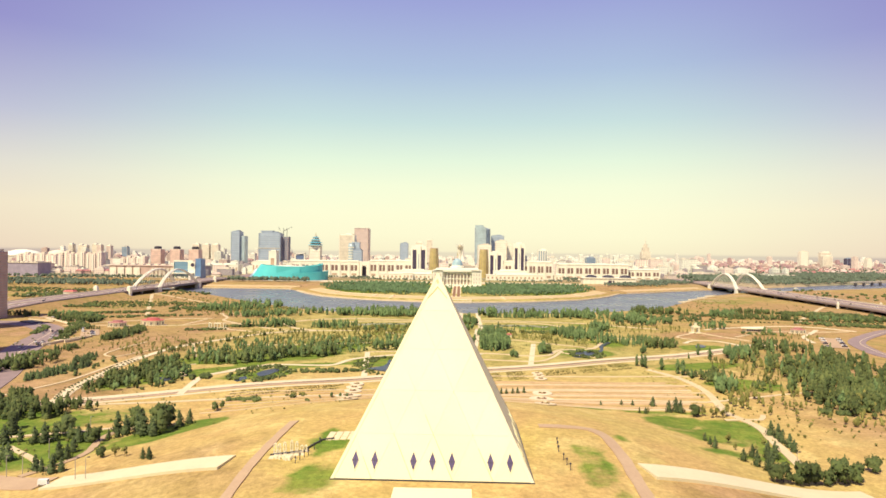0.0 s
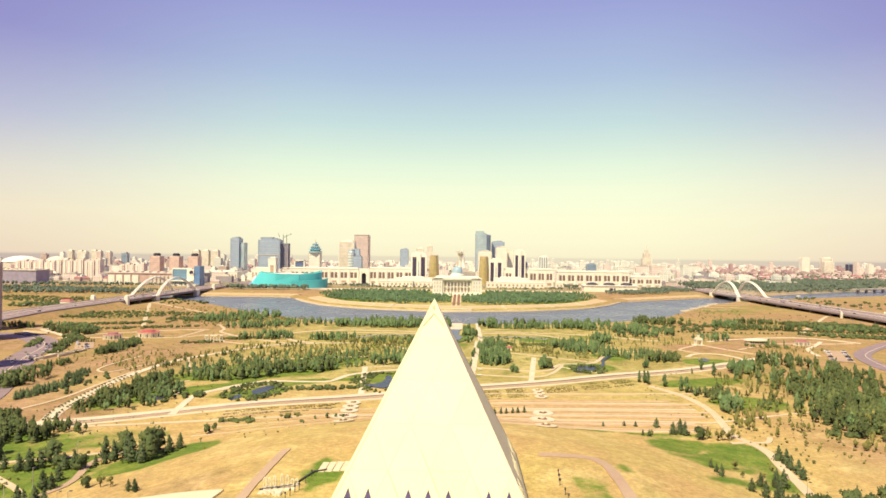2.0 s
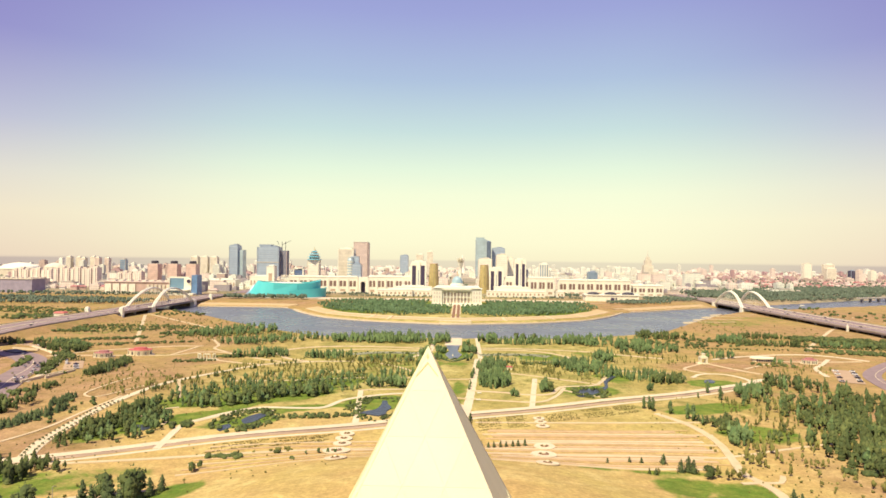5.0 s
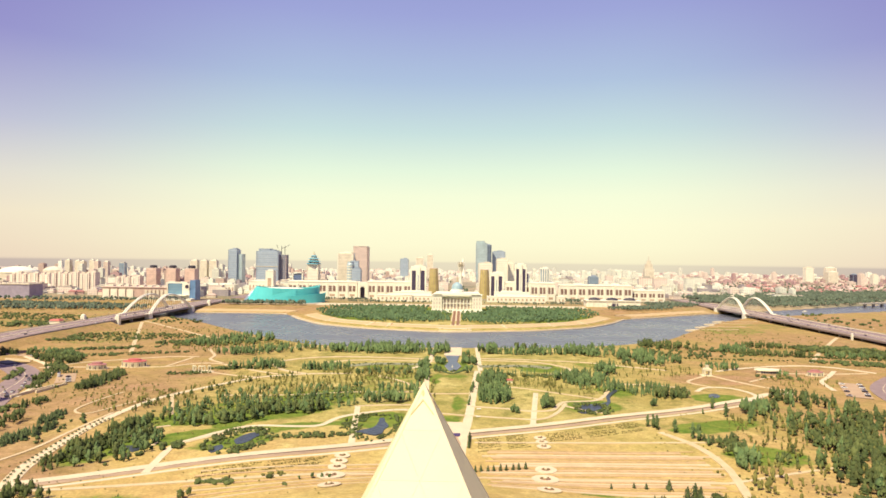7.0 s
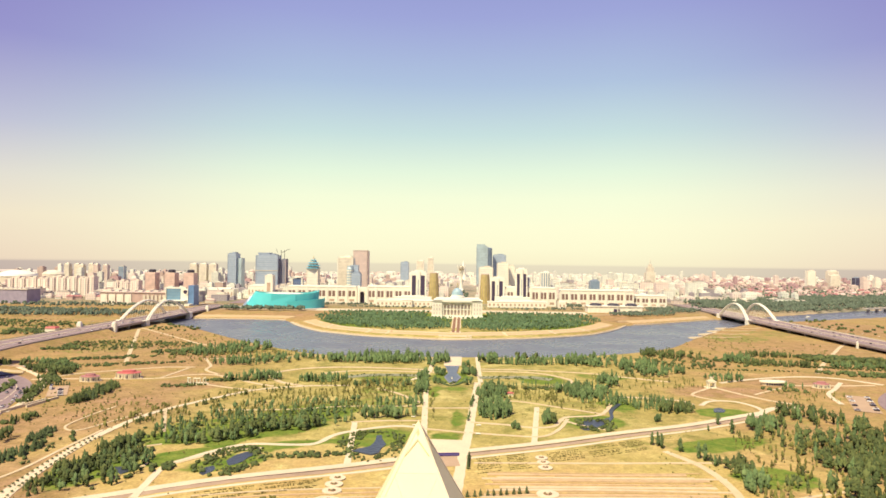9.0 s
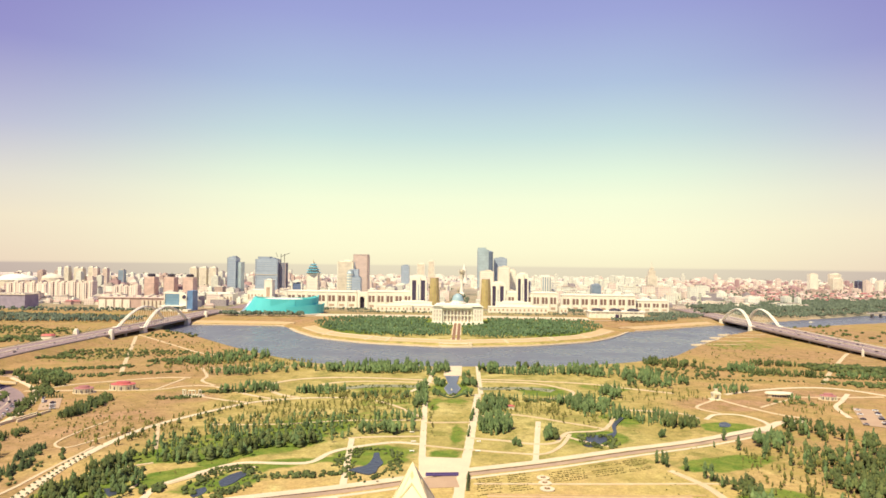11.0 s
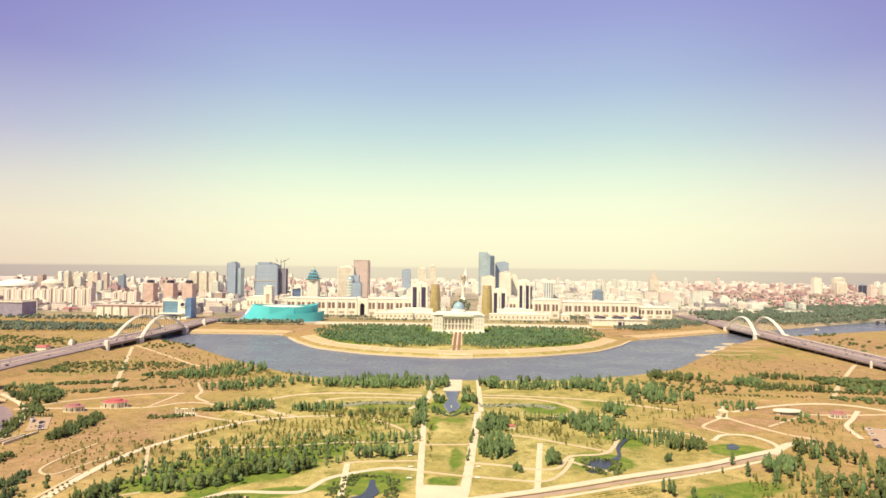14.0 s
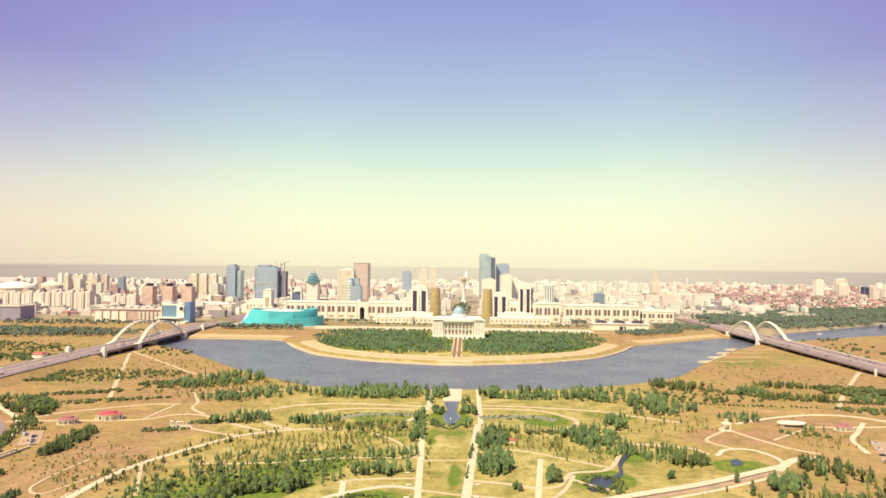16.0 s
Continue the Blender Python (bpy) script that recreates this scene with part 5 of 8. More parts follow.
    part("roof", box(0.8, -53, 2.5, 22, 17, 0.8), STONE_WHITE, porch)
    part("wall", join(box(-9.4, -53, -3, 1, 16, 5.5), box(11.0, -53, -3, 1, 16, 5.5), box(0.8, -60.5, -4, 20, 1, 6.5)), WHITE, porch)
    part("step", join(*[box(-0.4, -62 - i * 1.2, -1 - 0.5 * i - 3, 24, 1.2, 3) for i in range(5)]), CONCRETE, porch)


pyramid()


# ---- the mound ----
RAMP_STONE = material("ramp_stone", (0.60, 0.54, 0.36), 0.85, vary=0.1, scale=0.08, second=(0.54, 0.47, 0.31), fine=0.8)


def ramp_wall(name, a, b, width, label):
    """A long pale stone ramp lying down the slope of the mound."""
    d = (Vector(b) - Vector(a)).normalized()
    s = Vector((-d.y, d.x)) * width / 2
    n = 14
    verts, faces = [], []
    for i in range(n + 1):
        p = Vector(a).lerp(Vector(b), i / n)
        for k, q in enumerate((p - s, p + s)):
            z = max(tz(q.x, q.y), tz(p.x, p.y)) + 0.6
            verts += [(q.x, q.y, tz(q.x, q.y) - 1.0), (q.x, q.y, z)]
    for i in range(n):
        o = 4 * i
        faces += [(o, o + 1, o + 5, o + 4), (o + 1, o + 3, o + 7, o + 5), (o + 3, o + 2, o + 6, o + 7)]
    faces += [(0, 2, 3, 1), (4 * n, 4 * n + 1, 4 * n + 3, 4 * n + 2)]
    single(name, (verts, faces), RAMP_STONE, label, "ramp", kind="structure")


ramp_wall("ramp_west", (-69.5, -14.8), (-137, -3.2), 11.4, "long pale stone ramp lying on the dry slope")
ramp_wall("ramp_east", (70, -14.4), (158, 7.5), 11.6, "long pale stone ramp lying on the dry slope")


def hoop_sculptures():
    """Pale upright loops on a paved terrace."""
    for i, (x, y, h, w) in enumerate(((-54.5, -10, 3.6, 1.0), (-53.2, -9.6, 3.2, 0.8), (-51.6, -9, 3.6, 0.9), (-49.4, -8.2, 4.0, 0.8), (-47.8, -7.6, 3.4, 0.8), (-46.2, -7, 2.0, 1.0), (-45, -6.4, 1.8, 0.8))):
        z = tz(x, y)
        base = thing("sculpture", "pale upright loop-shaped garden sculpture on a low plinth", "sculpture", "loop sculptures on the terrace")
        part("loop", tube([(x + w / 2 * math.sin(2 * math.pi * k / 14), y, z + 0.4 + h / 2 - h / 2 * math.cos(2 * math.pi * k / 14)) for k in range(15)], 0.24, 6), WHITE, base)
        part("plinth", box(x, y, z - 0.3, w + 0.8, 1.6, 0.8), CONCRETE, base)
    terrace = thing("terrace", "pale stone terrace under the sculptures", "terrace")
    for i in range(6):
        x, y = -55 + i * 1.9, -12.4 + 0.6 * i
        part("slab", box(x, y, tz(x, y) - 0.4, 1.7, 3.6 - 0.3 * i, 0.55), PAVING, terrace)
    rough = random.Random(8)
    for i in range(26):
        x, y = -50 + rough.gauss(0, 2.0), -13.5 + rough.gauss(0, 1.1)
        k = rough.uniform(0.35, 1.0)
        single("boulder", prism([(k * 0.7 * math.cos(q) * rough.uniform(0.7, 1.2), k * 0.7 * math.sin(q) * rough.uniform(0.7, 1.2)) for q in (0, 1.1, 2.2, 3.2, 4.2, 5.3)], -0.3, k * 1.1, 0.6), WHITE, "pale rough boulder below the sculptures", "boulder", "boulders below the sculptures", m=pose(x, y, tz(x, y)))
    block = thing("stone_terrace", "pale slab terrace beside the pyramid", "terrace")
    for i in range(5):
        for j in range(3):
            x, y = -40 + i * 2.6, 8 + j * 3.4 + 0.5 * i
            part("slab", box(x, y, tz(x, y) - 0.4, 2.3, 3.1, 0.6), PAVING, block)
    wall = [(-56, -11), (-50, -9), (-46, -7), (-44, 0), (-42, 6), (-38, 8)]
    ribbon("kerb", wall, 0.35, SHADE_STEEL, "dark low kerb beside the lawn", lift=0.4)


hoop_sculptures()


def post_lamp(x, y, h=2.3):
    z = tz(x, y)
    base = thing("bollard_lamp", "short dark garden lamp post on the slope", "lamp", "garden lamps on the mound")
    part("post", turned([(0.2, z - 0.2), (0.13, z + 0.4), (0.1, z + h * 0.7)], x, y, 8), SHADE_STEEL, base)
    part("head", turned([(0.12, z + h * 0.7), (0.28, z + h * 0.75), (0.28, z + h), (0.1, z + h * 1.08)], x, y, 8), SHADE_STEEL, base)


for i in range(3):
    post_lamp(44 - 0.4 * i, 8 - 4.4 * i)
    post_lamp(43.6 + 0.3 * i, -9 - 4.8 * i)
    post_lamp(-43.2 + 0.6 * i, -10 + 6 * i)
    post_lamp(-45.5 + 0.7 * i, -18 + 3 * i)


def lamp_post(x, y, h=8.0):
    z = tz(x, y)
    base = thing("lamp_post", "slender pale lamp post beside the path", "lamp", "lamp posts in the park")
    part("pole", turned([(0.22, z - 0.3), (0.16, z + 0.6), (0.11, z + h)], x, y, 6), CONCRETE, base)
    arm = part("arm", tube([(x, y, z + h), (x + 0.9, y, z + h + 0.35)], 0.09, 5), CONCRETE, base)
    part("lantern", box(x + 1.1, y, z + h + 0.2, 0.9, 0.4, 0.25), SHADE_STEEL, arm)


for lx, ly in ((-123.0, -6.0), (-128.0, -4.0), (-158.0, 11.0), (-160.0, 29.0), (-163.0, 62.0), (-162.0, 8.0), (142.0, 29.0)):
    lamp_post(lx, ly)


# ---- flower beds, hedge rows, planters ----
def disc(cx, cy, rx, ry, lift, thick=0.5, n=28):
    out = [(cx + rx * math.cos(2 * math.pi * i / n), cy + ry * math.sin(2 * math.pi * i / n)) for i in range(n)]
    verts = [(x, y, tz(x, y) + lift - thick) for x, y in out] + [(x, y, tz(x, y) + lift) for x, y in out] + [(cx, cy, tz(cx, cy) + lift)]
    faces = [(i, (i + 1) % n, n + (i + 1) % n, n + i) for i in range(n)] + [(n + i, n + (i + 1) % n, 2 * n) for i in range(n)]
    return verts, faces


def flower_circle(cx, cy, r):
    base = thing("flower_circle", "round flower bed in a pale paved ring", "flower bed", "round flower beds")
    part("paving", disc(cx, cy, r, r, 0.75), PAVING, base)
    part("bed", disc(cx, cy, r * 0.40, r * 0.36, 1.0), SOIL, base, "reddish planted soil")
    rng = random.Random(int(cx * 7 + cy))
    z = tz(cx, cy) + 1.0
    part("planting", clumps(rng, 18, lambda q: ((lambda a, k: ((cx + r * 0.34 * k * math.cos(a), cy + r * 0.30 * k * math.sin(a), z + 0.1), 1))(q.uniform(0, 6.28), q.uniform(0.5, 1))), 0.35), HEDGE, base)
    part("centre", turned([(r * 0.16, z), (r * 0.16, z + 0.6), (r * 0.08, z + 0.9)], cx, cy, 10), PAVING, base)


for cx, cy, r in ((-53, 116, 5.8), (-57, 139, 7.6), (-57, 155, 5.2), (-58, 165, 5), (-58, 175, 4.6), (55, 119, 6), (56, 141, 7.2), (58.5, 157, 6), (63, 200, 4.4), (63, 210, 4), (63, 219, 4)):
    flower_circle(cx, cy, r)


def hedge_row(x0, y0, x1, y1, seed, h=0.42, w=0.7):
    rng = random.Random(seed)
    k = max(6, int(math.hypot(x1 - x0, y1 - y0) / 0.42))

    def place(r):
        t = r.random()
        x, y = x0 + (x1 - x0) * t + r.uniform(-w, w) * 0.4, y0 + (y1 - y0) * t + r.uniform(-w, w) * 0.4
        return (x, y, tz(x, y) + h * 0.5), 1.0
    single("hedge", clumps(rng, k, place, h), HEDGE, "low clipped hedge row in a striped garden", "hedge", "hedge rows")


s = 0
for row in range(9):
    for x0, x1 in ((22, 38), (41, 55), (68, 92), (96, 118), (120, 138)):
        s += 1
        if row > 6 and x0 > 60 or s % 11 == 3:
            continue
        hedge_row(x0, 214 + 0.40 * (x0 - 22) - row * 3.3, x1 - s % 3, 214 + 0.40 * (x1 - 22) - row * 3.3, 500 + s)

for k in range(5):
    for x0, x1 in ((-128, -100), (-97, -66)):
        s += 1
        hedge_row(x0 + 3 * (k % 2), 146 + 0.44 * (x0 + 128) - 3.4 * k, x1 - 2 * (k % 3), 146 + 0.44 * (x1 + 128) - 3.4 * k, 700 + s)

STUBBLE = material("olive_stubble", (0.52, 0.37, 0.16), 0.9, scale=0.3)
SOIL_PALE = material("pale_soil", (0.57, 0.40, 0.22), 0.9, scale=0.2)


def field_stripes():
    """Mown and bare bands across the sloping field."""
    strip = random.Random(31)
    for i in range(19):
        y = 120 + i * 3.9 + strip.uniform(-0.8, 0.8)
        x1 = 150 + strip.uniform(-9, 6)
        ribbon("field_strip", [(22 + strip.uniform(0, 12), y), (90, y + 2), (x1, y + 5)], strip.uniform(1.2, 3.4), (SANDPATH, SOIL_PALE, STUBBLE, SOIL_PALE)[i % 4], "bare earth strip across the mown field", lift=0.04, category="field")
    for i in range(7):
        y = 112 + i * 7
        ribbon("field_strip", [(-128, y + 2 - 14), (-80, y), (-26, y + 10)], 1.4, (SANDPATH, SOIL_PALE)[i % 2], "bare earth strip across the mown field", lift=0.04, category="field")


field_stripes()


def planter_rows():
    line = spline([(-218, 122), (-228, 150), (-239, 215), (-239, 246)], 5)
    rng = random.Random(9)
    me = mesh_of("planter", join(box(0, 0, -0.1, 1.5, 1.5, 0.3), box(0, 0, 0.2, 1.2, 1.2, 0.08)), PAVING)
    bush = mesh_of("bush", clumps(rng, 14, lambda r: ((r.uniform(-0.45, 0.45), r.uniform(-0.45, 0.45), r.uniform(0.35, 0.75)), 1), 0.45), NEEDLES)
    for i, p in enumerate(line[:-1]):
        d = (line[i + 1] - p).normalized()
        for sgn in (-1, 1):
            x, y = p.x + sgn * d.y * 2.3, p.y - sgn * d.x * 2.3
            base = thing("planter", "square stone planter with a dark clipped bush on the path", "planter", "planters along the path", m=pose(x, y, tz(x, y) + 0.45, 0, 0, math.degrees(math.atan2(d.y, d.x))))
            new("planter_box", me).parent = base
            new("bush", bush).parent = base


planter_rows()


# ---- ponds, fountain basin, quay ----
def pond(name, points, label, lift=0.35, mat=POND):
    loop = spline([*points, points[0]], 3)[:-1]
    zz = max(tz(p.x, p.y) for p in loop) + lift - 0.15
    n = len(loop)
    cx, cy = sum(p.x for p in loop) / n, sum(p.y for p in loop) / n
    verts = [(p.x, p.y, zz - 1.5) for p in loop] + [(p.x, p.y, zz) for p in loop]
    single(name, (verts, [tuple(range(n, 2 * n))] + [(i, (i + 1) % n, n + (i + 1) % n, n + i) for i in range(n)]), mat, label, "pond", kind="structure")


DEEP = "small dark blue pond among green banks"
pond("pond_1", [(-59, 224.5), (-52, 220.5), (-44.5, 217.3), (-41, 221), (-40.6, 231), (-38.5, 239), (-42.5, 251), (-44.5, 261), (-47.5, 260), (-47, 246.5), (-49, 234), (-54, 230)], DEEP)
pond("pond_2", [(-131, 197.5), (-129.5, 207), (-125.5, 214.5), (-121, 217.7), (-118, 212), (-120, 204), (-121.5, 195), (-126, 189.3)], DEEP)
pond("pond_3", [(-192, 183), (-187, 185), (-179, 177), (-182, 172)], DEEP)
pond("pond_4", [(104, 306), (112.5, 314), (123, 316), (130, 322), (126, 309), (116.5, 295), (106, 284), (101, 288)], DEEP)
pond("pond_5", [(125, 311), (132, 328), (135, 345), (141, 359), (150, 374), (152, 372), (143.5, 356), (137.5, 342), (134, 325), (127.5, 310)], "narrow stream winding through green banks")
pond("pond_6", [(223, 348), (230, 347), (235, 355), (234, 363), (228, 360), (225, 354)], DEEP)
pond("pond_7", [(-138.1, 175.0), (-138.5, 184.5), (-135.0, 188.2), (-131.9, 183.2), (-132.1, 176.4), (-134.7, 171.8)], DEEP)
SHALLOW = material("shallow_water", (0.27, 0.275, 0.17), 0.75, vary=0.2, scale=0.1)
ribbon("pool_west", [(-112, 470), (-85, 482), (-55, 486), (-24, 484)], 12, SHALLOW, "shallow overgrown arc-shaped pool", category="pool", lift=0.1)
ribbon("pool_east", [(30, 482), (60, 486), (88, 484), (106, 474)], 12, SHALLOW, "shallow overgrown arc-shaped pool", category="pool", lift=0.1)
grove("shrub", -66, 482, 46, 8, 5, 36, 1.6, label="reeds and low shrubs in a shallow pool")
grove("shrub", 70, 482, 40, 8, -3, 32, 1.6, label="reeds and low shrubs in a shallow pool")
STONE_POOL = material("pool_stone", (0.24, 0.25, 0.29), 0.6, vary=0.1, scale=0.2)


def fountain():
    base = thing("fountain_basin", "grey arrow-shaped fountain basin lined with pale stone", "fountain")
    z = tz(1, 490) + 1.0
    out = [(-8, 549), (8.5, 550), (6, 505), (11, 480), (6, 452), (2, 442), (-2, 452), (-7, 480), (-3, 505)]
    part("rim", prism(out, z - 2, z), STONE_POOL, base)
    part("water", prism([(0.8 + (x - 0.8) * 0.85, 497 + (y - 497) * 0.9) for x, y in out], z - 1, z + 0.06), material("basin_water", (0.10, 0.115, 0.16), 0.3), base, "grey-blue water")
    part("jet", turned([(0.9, z), (0.5, z + 1), (0.2, z + 2.2)], 1.5, 470, 8), WHITE, base)


fountain()
for bx, by in ((-26, 313), (-23, 288), (-22, 265), (25, 293), (24, 270)):
    bench = thing("stone_bench", "long pale stone bench slab beside the park avenue", "bench", "stone benches by the avenues", m=pose(bx, by, tz(bx, by), 0, 0, 3))
    part("seat", box(0, 0, 0.5, 3.4, 1.5, 0.35), HAZED_MARBLE, bench)
    for sx in (-1.2, 1.2):
        part("support", box(sx, 0, -0.3, 0.5, 1.1, 0.8), CONCRETE, bench)
ribbon("quay", [(0.5, 552), (0.8, 590), (1, 632)], 21, PAVING, "pale stone quay at the river", category="quay")
ribbon("hedge_bed", [(-14, 470), (-10, 452), (1, 434), (12, 452), (17, 470)], 3.5, material("lawn_edge", (0.05, 0.09, 0.02), 0.9), "green border round the fountain", category="lawn")
ribbon("footpath", [(-18, 342), (19, 344)], 2.0, SANDPATH, WALK)
ribbon("footpath", [(-14, 279), (-2, 276.5), (15, 272.6)], 2.0, SANDPATH, WALK)
stand("round", -12, 500, 5, 12, 0, 10, 7)
stand("round", 20, 500, 9, 12, 0, 14, 8)
stand("shrub", -4, 448, 12, 8, 0, 10, 2.4)
stand("poplar", 20, 345, 1.2, 40, -4, 16, 4.5)
stand("dry", -13, 350, 2, 50, 2, 14, 4)


# ---- far promenade round the palace wood ----
def bank_line(offset, x0, x1, every=12):
    """Points along the far bank, moved inland by offset."""
    xs = np.arange(x0, x1, every)
    y = np.interp(xs, BX, YF)
    s = np.gradient(y, xs)
    k = np.sqrt(1 + s * s)
    return [(float(a - offset * b / c), float(q + offset / c)) for a, q, b, c in zip(xs, y, s, k)]


def level_ribbon(name, points, width, z, mat, label, category="promenade", thick=2.0):
    return ribbon(name, points, width, mat, label, z=z, thick=thick, category=category)


level_ribbon("quay_wall", bank_line(1, -332, 345), 7, -2.6, PAVING, "pale stone quay edging the river")
SLOPE = material("embankment_earth", (0.52, 0.36, 0.20), 0.95, vary=0.15, scale=0.05, second=(0.46, 0.35, 0.17), fine=0.5)
ribbon("embankment", bank_line(23, -322, 328, 8), 42, SLOPE, "tan earth embankment below the promenade", category="embankment", lift=0.05)
ribbon("embankment", bank_line(18, -630, -352, 8), 26, SLOPE, "tan earth embankment below the promenade", category="embankment", lift=0.05)
ribbon("embankment", bank_line(18, 362, 592, 8), 26, SLOPE, "tan earth embankment below the promenade", category="embankment", lift=0.05)
level_ribbon("promenade", bank_line(22, -318, 322), 7, 0.9, SANDPATH, "sandy upper promenade above the river", thick=3)
level_ribbon("promenade", bank_line(40, -300, 300), 4.5, 2.9, PAVING, "pale stone promenade at the edge of the wood", thick=3)
level_ribbon("quay_wall", bank_line(2, -640, -350), 5, -2.4, PAVING, "pale stone quay edging the river")
level_ribbon("quay_wall", bank_line(2, 360, 590), 5, -2.4, PAVING, "pale stone quay edging the river")
level_ribbon("promenade", bank_line(30, -620, -345), 6, 1.6, SANDPATH, "sandy promenade above the river", thick=3)
level_ribbon("promenade", bank_line(30, 350, 600), 6, 1.6, SANDPATH, "sandy promenade above the river", thick=3)
for sx in (-250, -160, -120, 90, 180, 250):
    p = bank_line(3, sx, sx + 2, 1)[0]
    q = bank_line(36, sx, sx + 2, 1)[0]
    flight = thing("embankment_steps", "pale steps up the river embankment", "steps", "embankment steps")
    for i in range(9):
        part("step", box(p[0] + (q[0] - p[0]) * i / 8, p[1] + (q[1] - p[1]) * i / 8, -5, 5, 5, 2.8 + 0.75 * i), PAVING, flight)
single("landing_stage", join(box(0, 822, -5, 54, 12, 3.6), box(0, 834, -5, 40, 14, 5.6), box(-24, 830, -5, 6, 6, 6.6), box(24, 830, -5, 6, 6, 6.6)), PAVING, "pale stone landing stage at the foot of the stairs", "landing stage")


def in_palace_wood(x, y):
    inland = (y - np.interp(x, BX, YF)) / np.interp(x, BX, SF)
    return (inland > 48) & (y < 1215) & (np.abs(x) > 11 + 0.0 * y) & ~((np.abs(x) < 64) & (y > 1078)) & (np.abs(x) < 292)


for sgn in (-1, 1):
    for cy in (930, 1010, 1090, 1165):
        grove("wood", sgn * 145, cy, 150, 60, 0, 640, 6.2, keep=in_palace_wood, label="dense young green wood before the palace")
    grove("shrub", sgn * 150, 1040, 150, 170, 0, 300, 3, keep=in_palace_wood)
    ribbon("footpath", [(sgn * 30, 985), (sgn * 110, 1010), (sgn * 200, 1070), (sgn * 255, 1150)], 3, SANDPATH, WALK)

# stairs between the two halves of the wood
stairs = thing("palace_stairs", "broad pale garden stairway up to the palace", "stairs")
for k in range(12):
    part("landing", box(0, 862 + k * 20, 1.5, 17, 20, 2.2 + 0.28 * k), PAVING, stairs)
beds = thing("stair_beds", "reddish planted beds along the palace stairway", "flower bed")
for k in range(12):
    for sgn in (-1, 1):
        part("bed", box(sgn * 4, 862 + k * 20, 2.4, 5, 15, 2.2 + 0.28 * k), SOIL, beds)


# ---- palace with the blue dome ----
def palace():
    base = thing("palace", "white stone palace with a colonnade and a blue dome", "palace", m=Matrix.LocRotScale((0, 1112, 4), None, (0.95, 1, 1)))
    part("podium", join(box(0, 12, 0, 112, 66, 5), box(0, -22, 0, 44, 14, 3)), HAZED_MARBLE, base)
    part("wall", join(box(0, 16, 5, 100, 50, 29)), HAZED_MARBLE, base)
    for s in (-1, 1):
        part("wing", join(box(s * 44, -6, 5, 22, 22, 30), box(s * 44, -6, 35, 24, 24, 2)), HAZED_MARBLE, base)
        for i in range(3):
            for j in range(3):
                part("window", box(s * 44 - 6 + 6 * i, -17.2, 8 + 8.5 * j, 1.8, 0.8, 5), BROWN, base)
    for i in range(9):
        x = -30 + 7.5 * i
        part("column", turned([(1.5, 5), (1.2, 6), (1.1, 29), (1.6, 31)], x, -13, 10), HAZED_MARBLE, base)
        if i < 8:
            part("window", box(x + 3.75, -9.2, 7, 3.8, 0.8, 10), BROWN, base)
            part("window", box(x + 3.75, -9.2, 20, 3.8, 0.8, 8), BROWN, base)
    part("gallery_floor", box(0, -11.5, 17.6, 66, 4, 1.6), HAZED_MARBLE, base)
    part("cornice", join(box(0, 8, 31, 72, 46, 3), box(0, 12, 34, 104, 60, 3.5), box(0, 12, 37.5, 96, 52, 3)), HAZED_MARBLE, base)
    part("drum", turned([(16, 40), (16, 44), (13.4, 45), (13.4, 47)], 0, 18, 24), HAZED_MARBLE, base)
    part("dome", turned([(12.6, 47), (12.4, 50), (11, 54.5), (8, 58.5), (4, 61), (0.8, 62)], 0, 18, 24), material("dome_blue", (0.34, 0.49, 0.55), 0.4, vary=0.08), base, "pale blue dome")
    part("spire", turned([(0.8, 61.5), (0.45, 68), (1.1, 69), (0.2, 74), (0.1, 78)], 0, 18, 8), GOLD, base, "golden spire")


palace()


# ---- white government wings ----
WINDOW_BROWN = material("brown_glass", (0.24, 0.15, 0.125), 0.45)


def wing(cx, cy, w, top, n, z0=5.0, d=26, turn=0.0):
    base = thing("government_building", "long white stone office block with tall paired windows", "office building", "white government wings", m=pose(cx, cy, z0, 0, 0, turn))
    h = top - z0
    part("wall", box(0, 0, 0, w, d, h), HAZED_MARBLE, base)
    part("cornice", join(box(0, 0, h, w + 2, d + 2, 1.6), box(0, 1, h + 1.6, w - 6, d - 6, 2.2)), HAZED_MARBLE, base)
    bay = w / n
    for i in range(n):
        x = -w / 2 + bay * (i + 0.5)
        for s in (-1, 1):
            part("window", box(x + s * bay * 0.19, -d / 2 - 0.15, h * 0.42, bay * 0.27, 0.7, h * 0.36), WINDOW_BROWN, base, "brown-tinted tall window")
        part("pier", box(x - bay / 2, -d / 2 - 0.9, 0, bay * 0.2, 1.8, h * 0.92), HAZED_MARBLE, base)
        part("window", box(x, -d / 2 - 0.12, h * 0.1, bay * 0.5, 0.6, h * 0.14), STONE_TAN, base)
    return base


wing(-373, 1500, 192, 47, 7)
wing(-184, 1470, 120, 50, 5)
wing(192, 1470, 132, 52, 6)
wing(372, 1500, 196, 46, 8)
wing(515, 1512, 92, 33, 4)


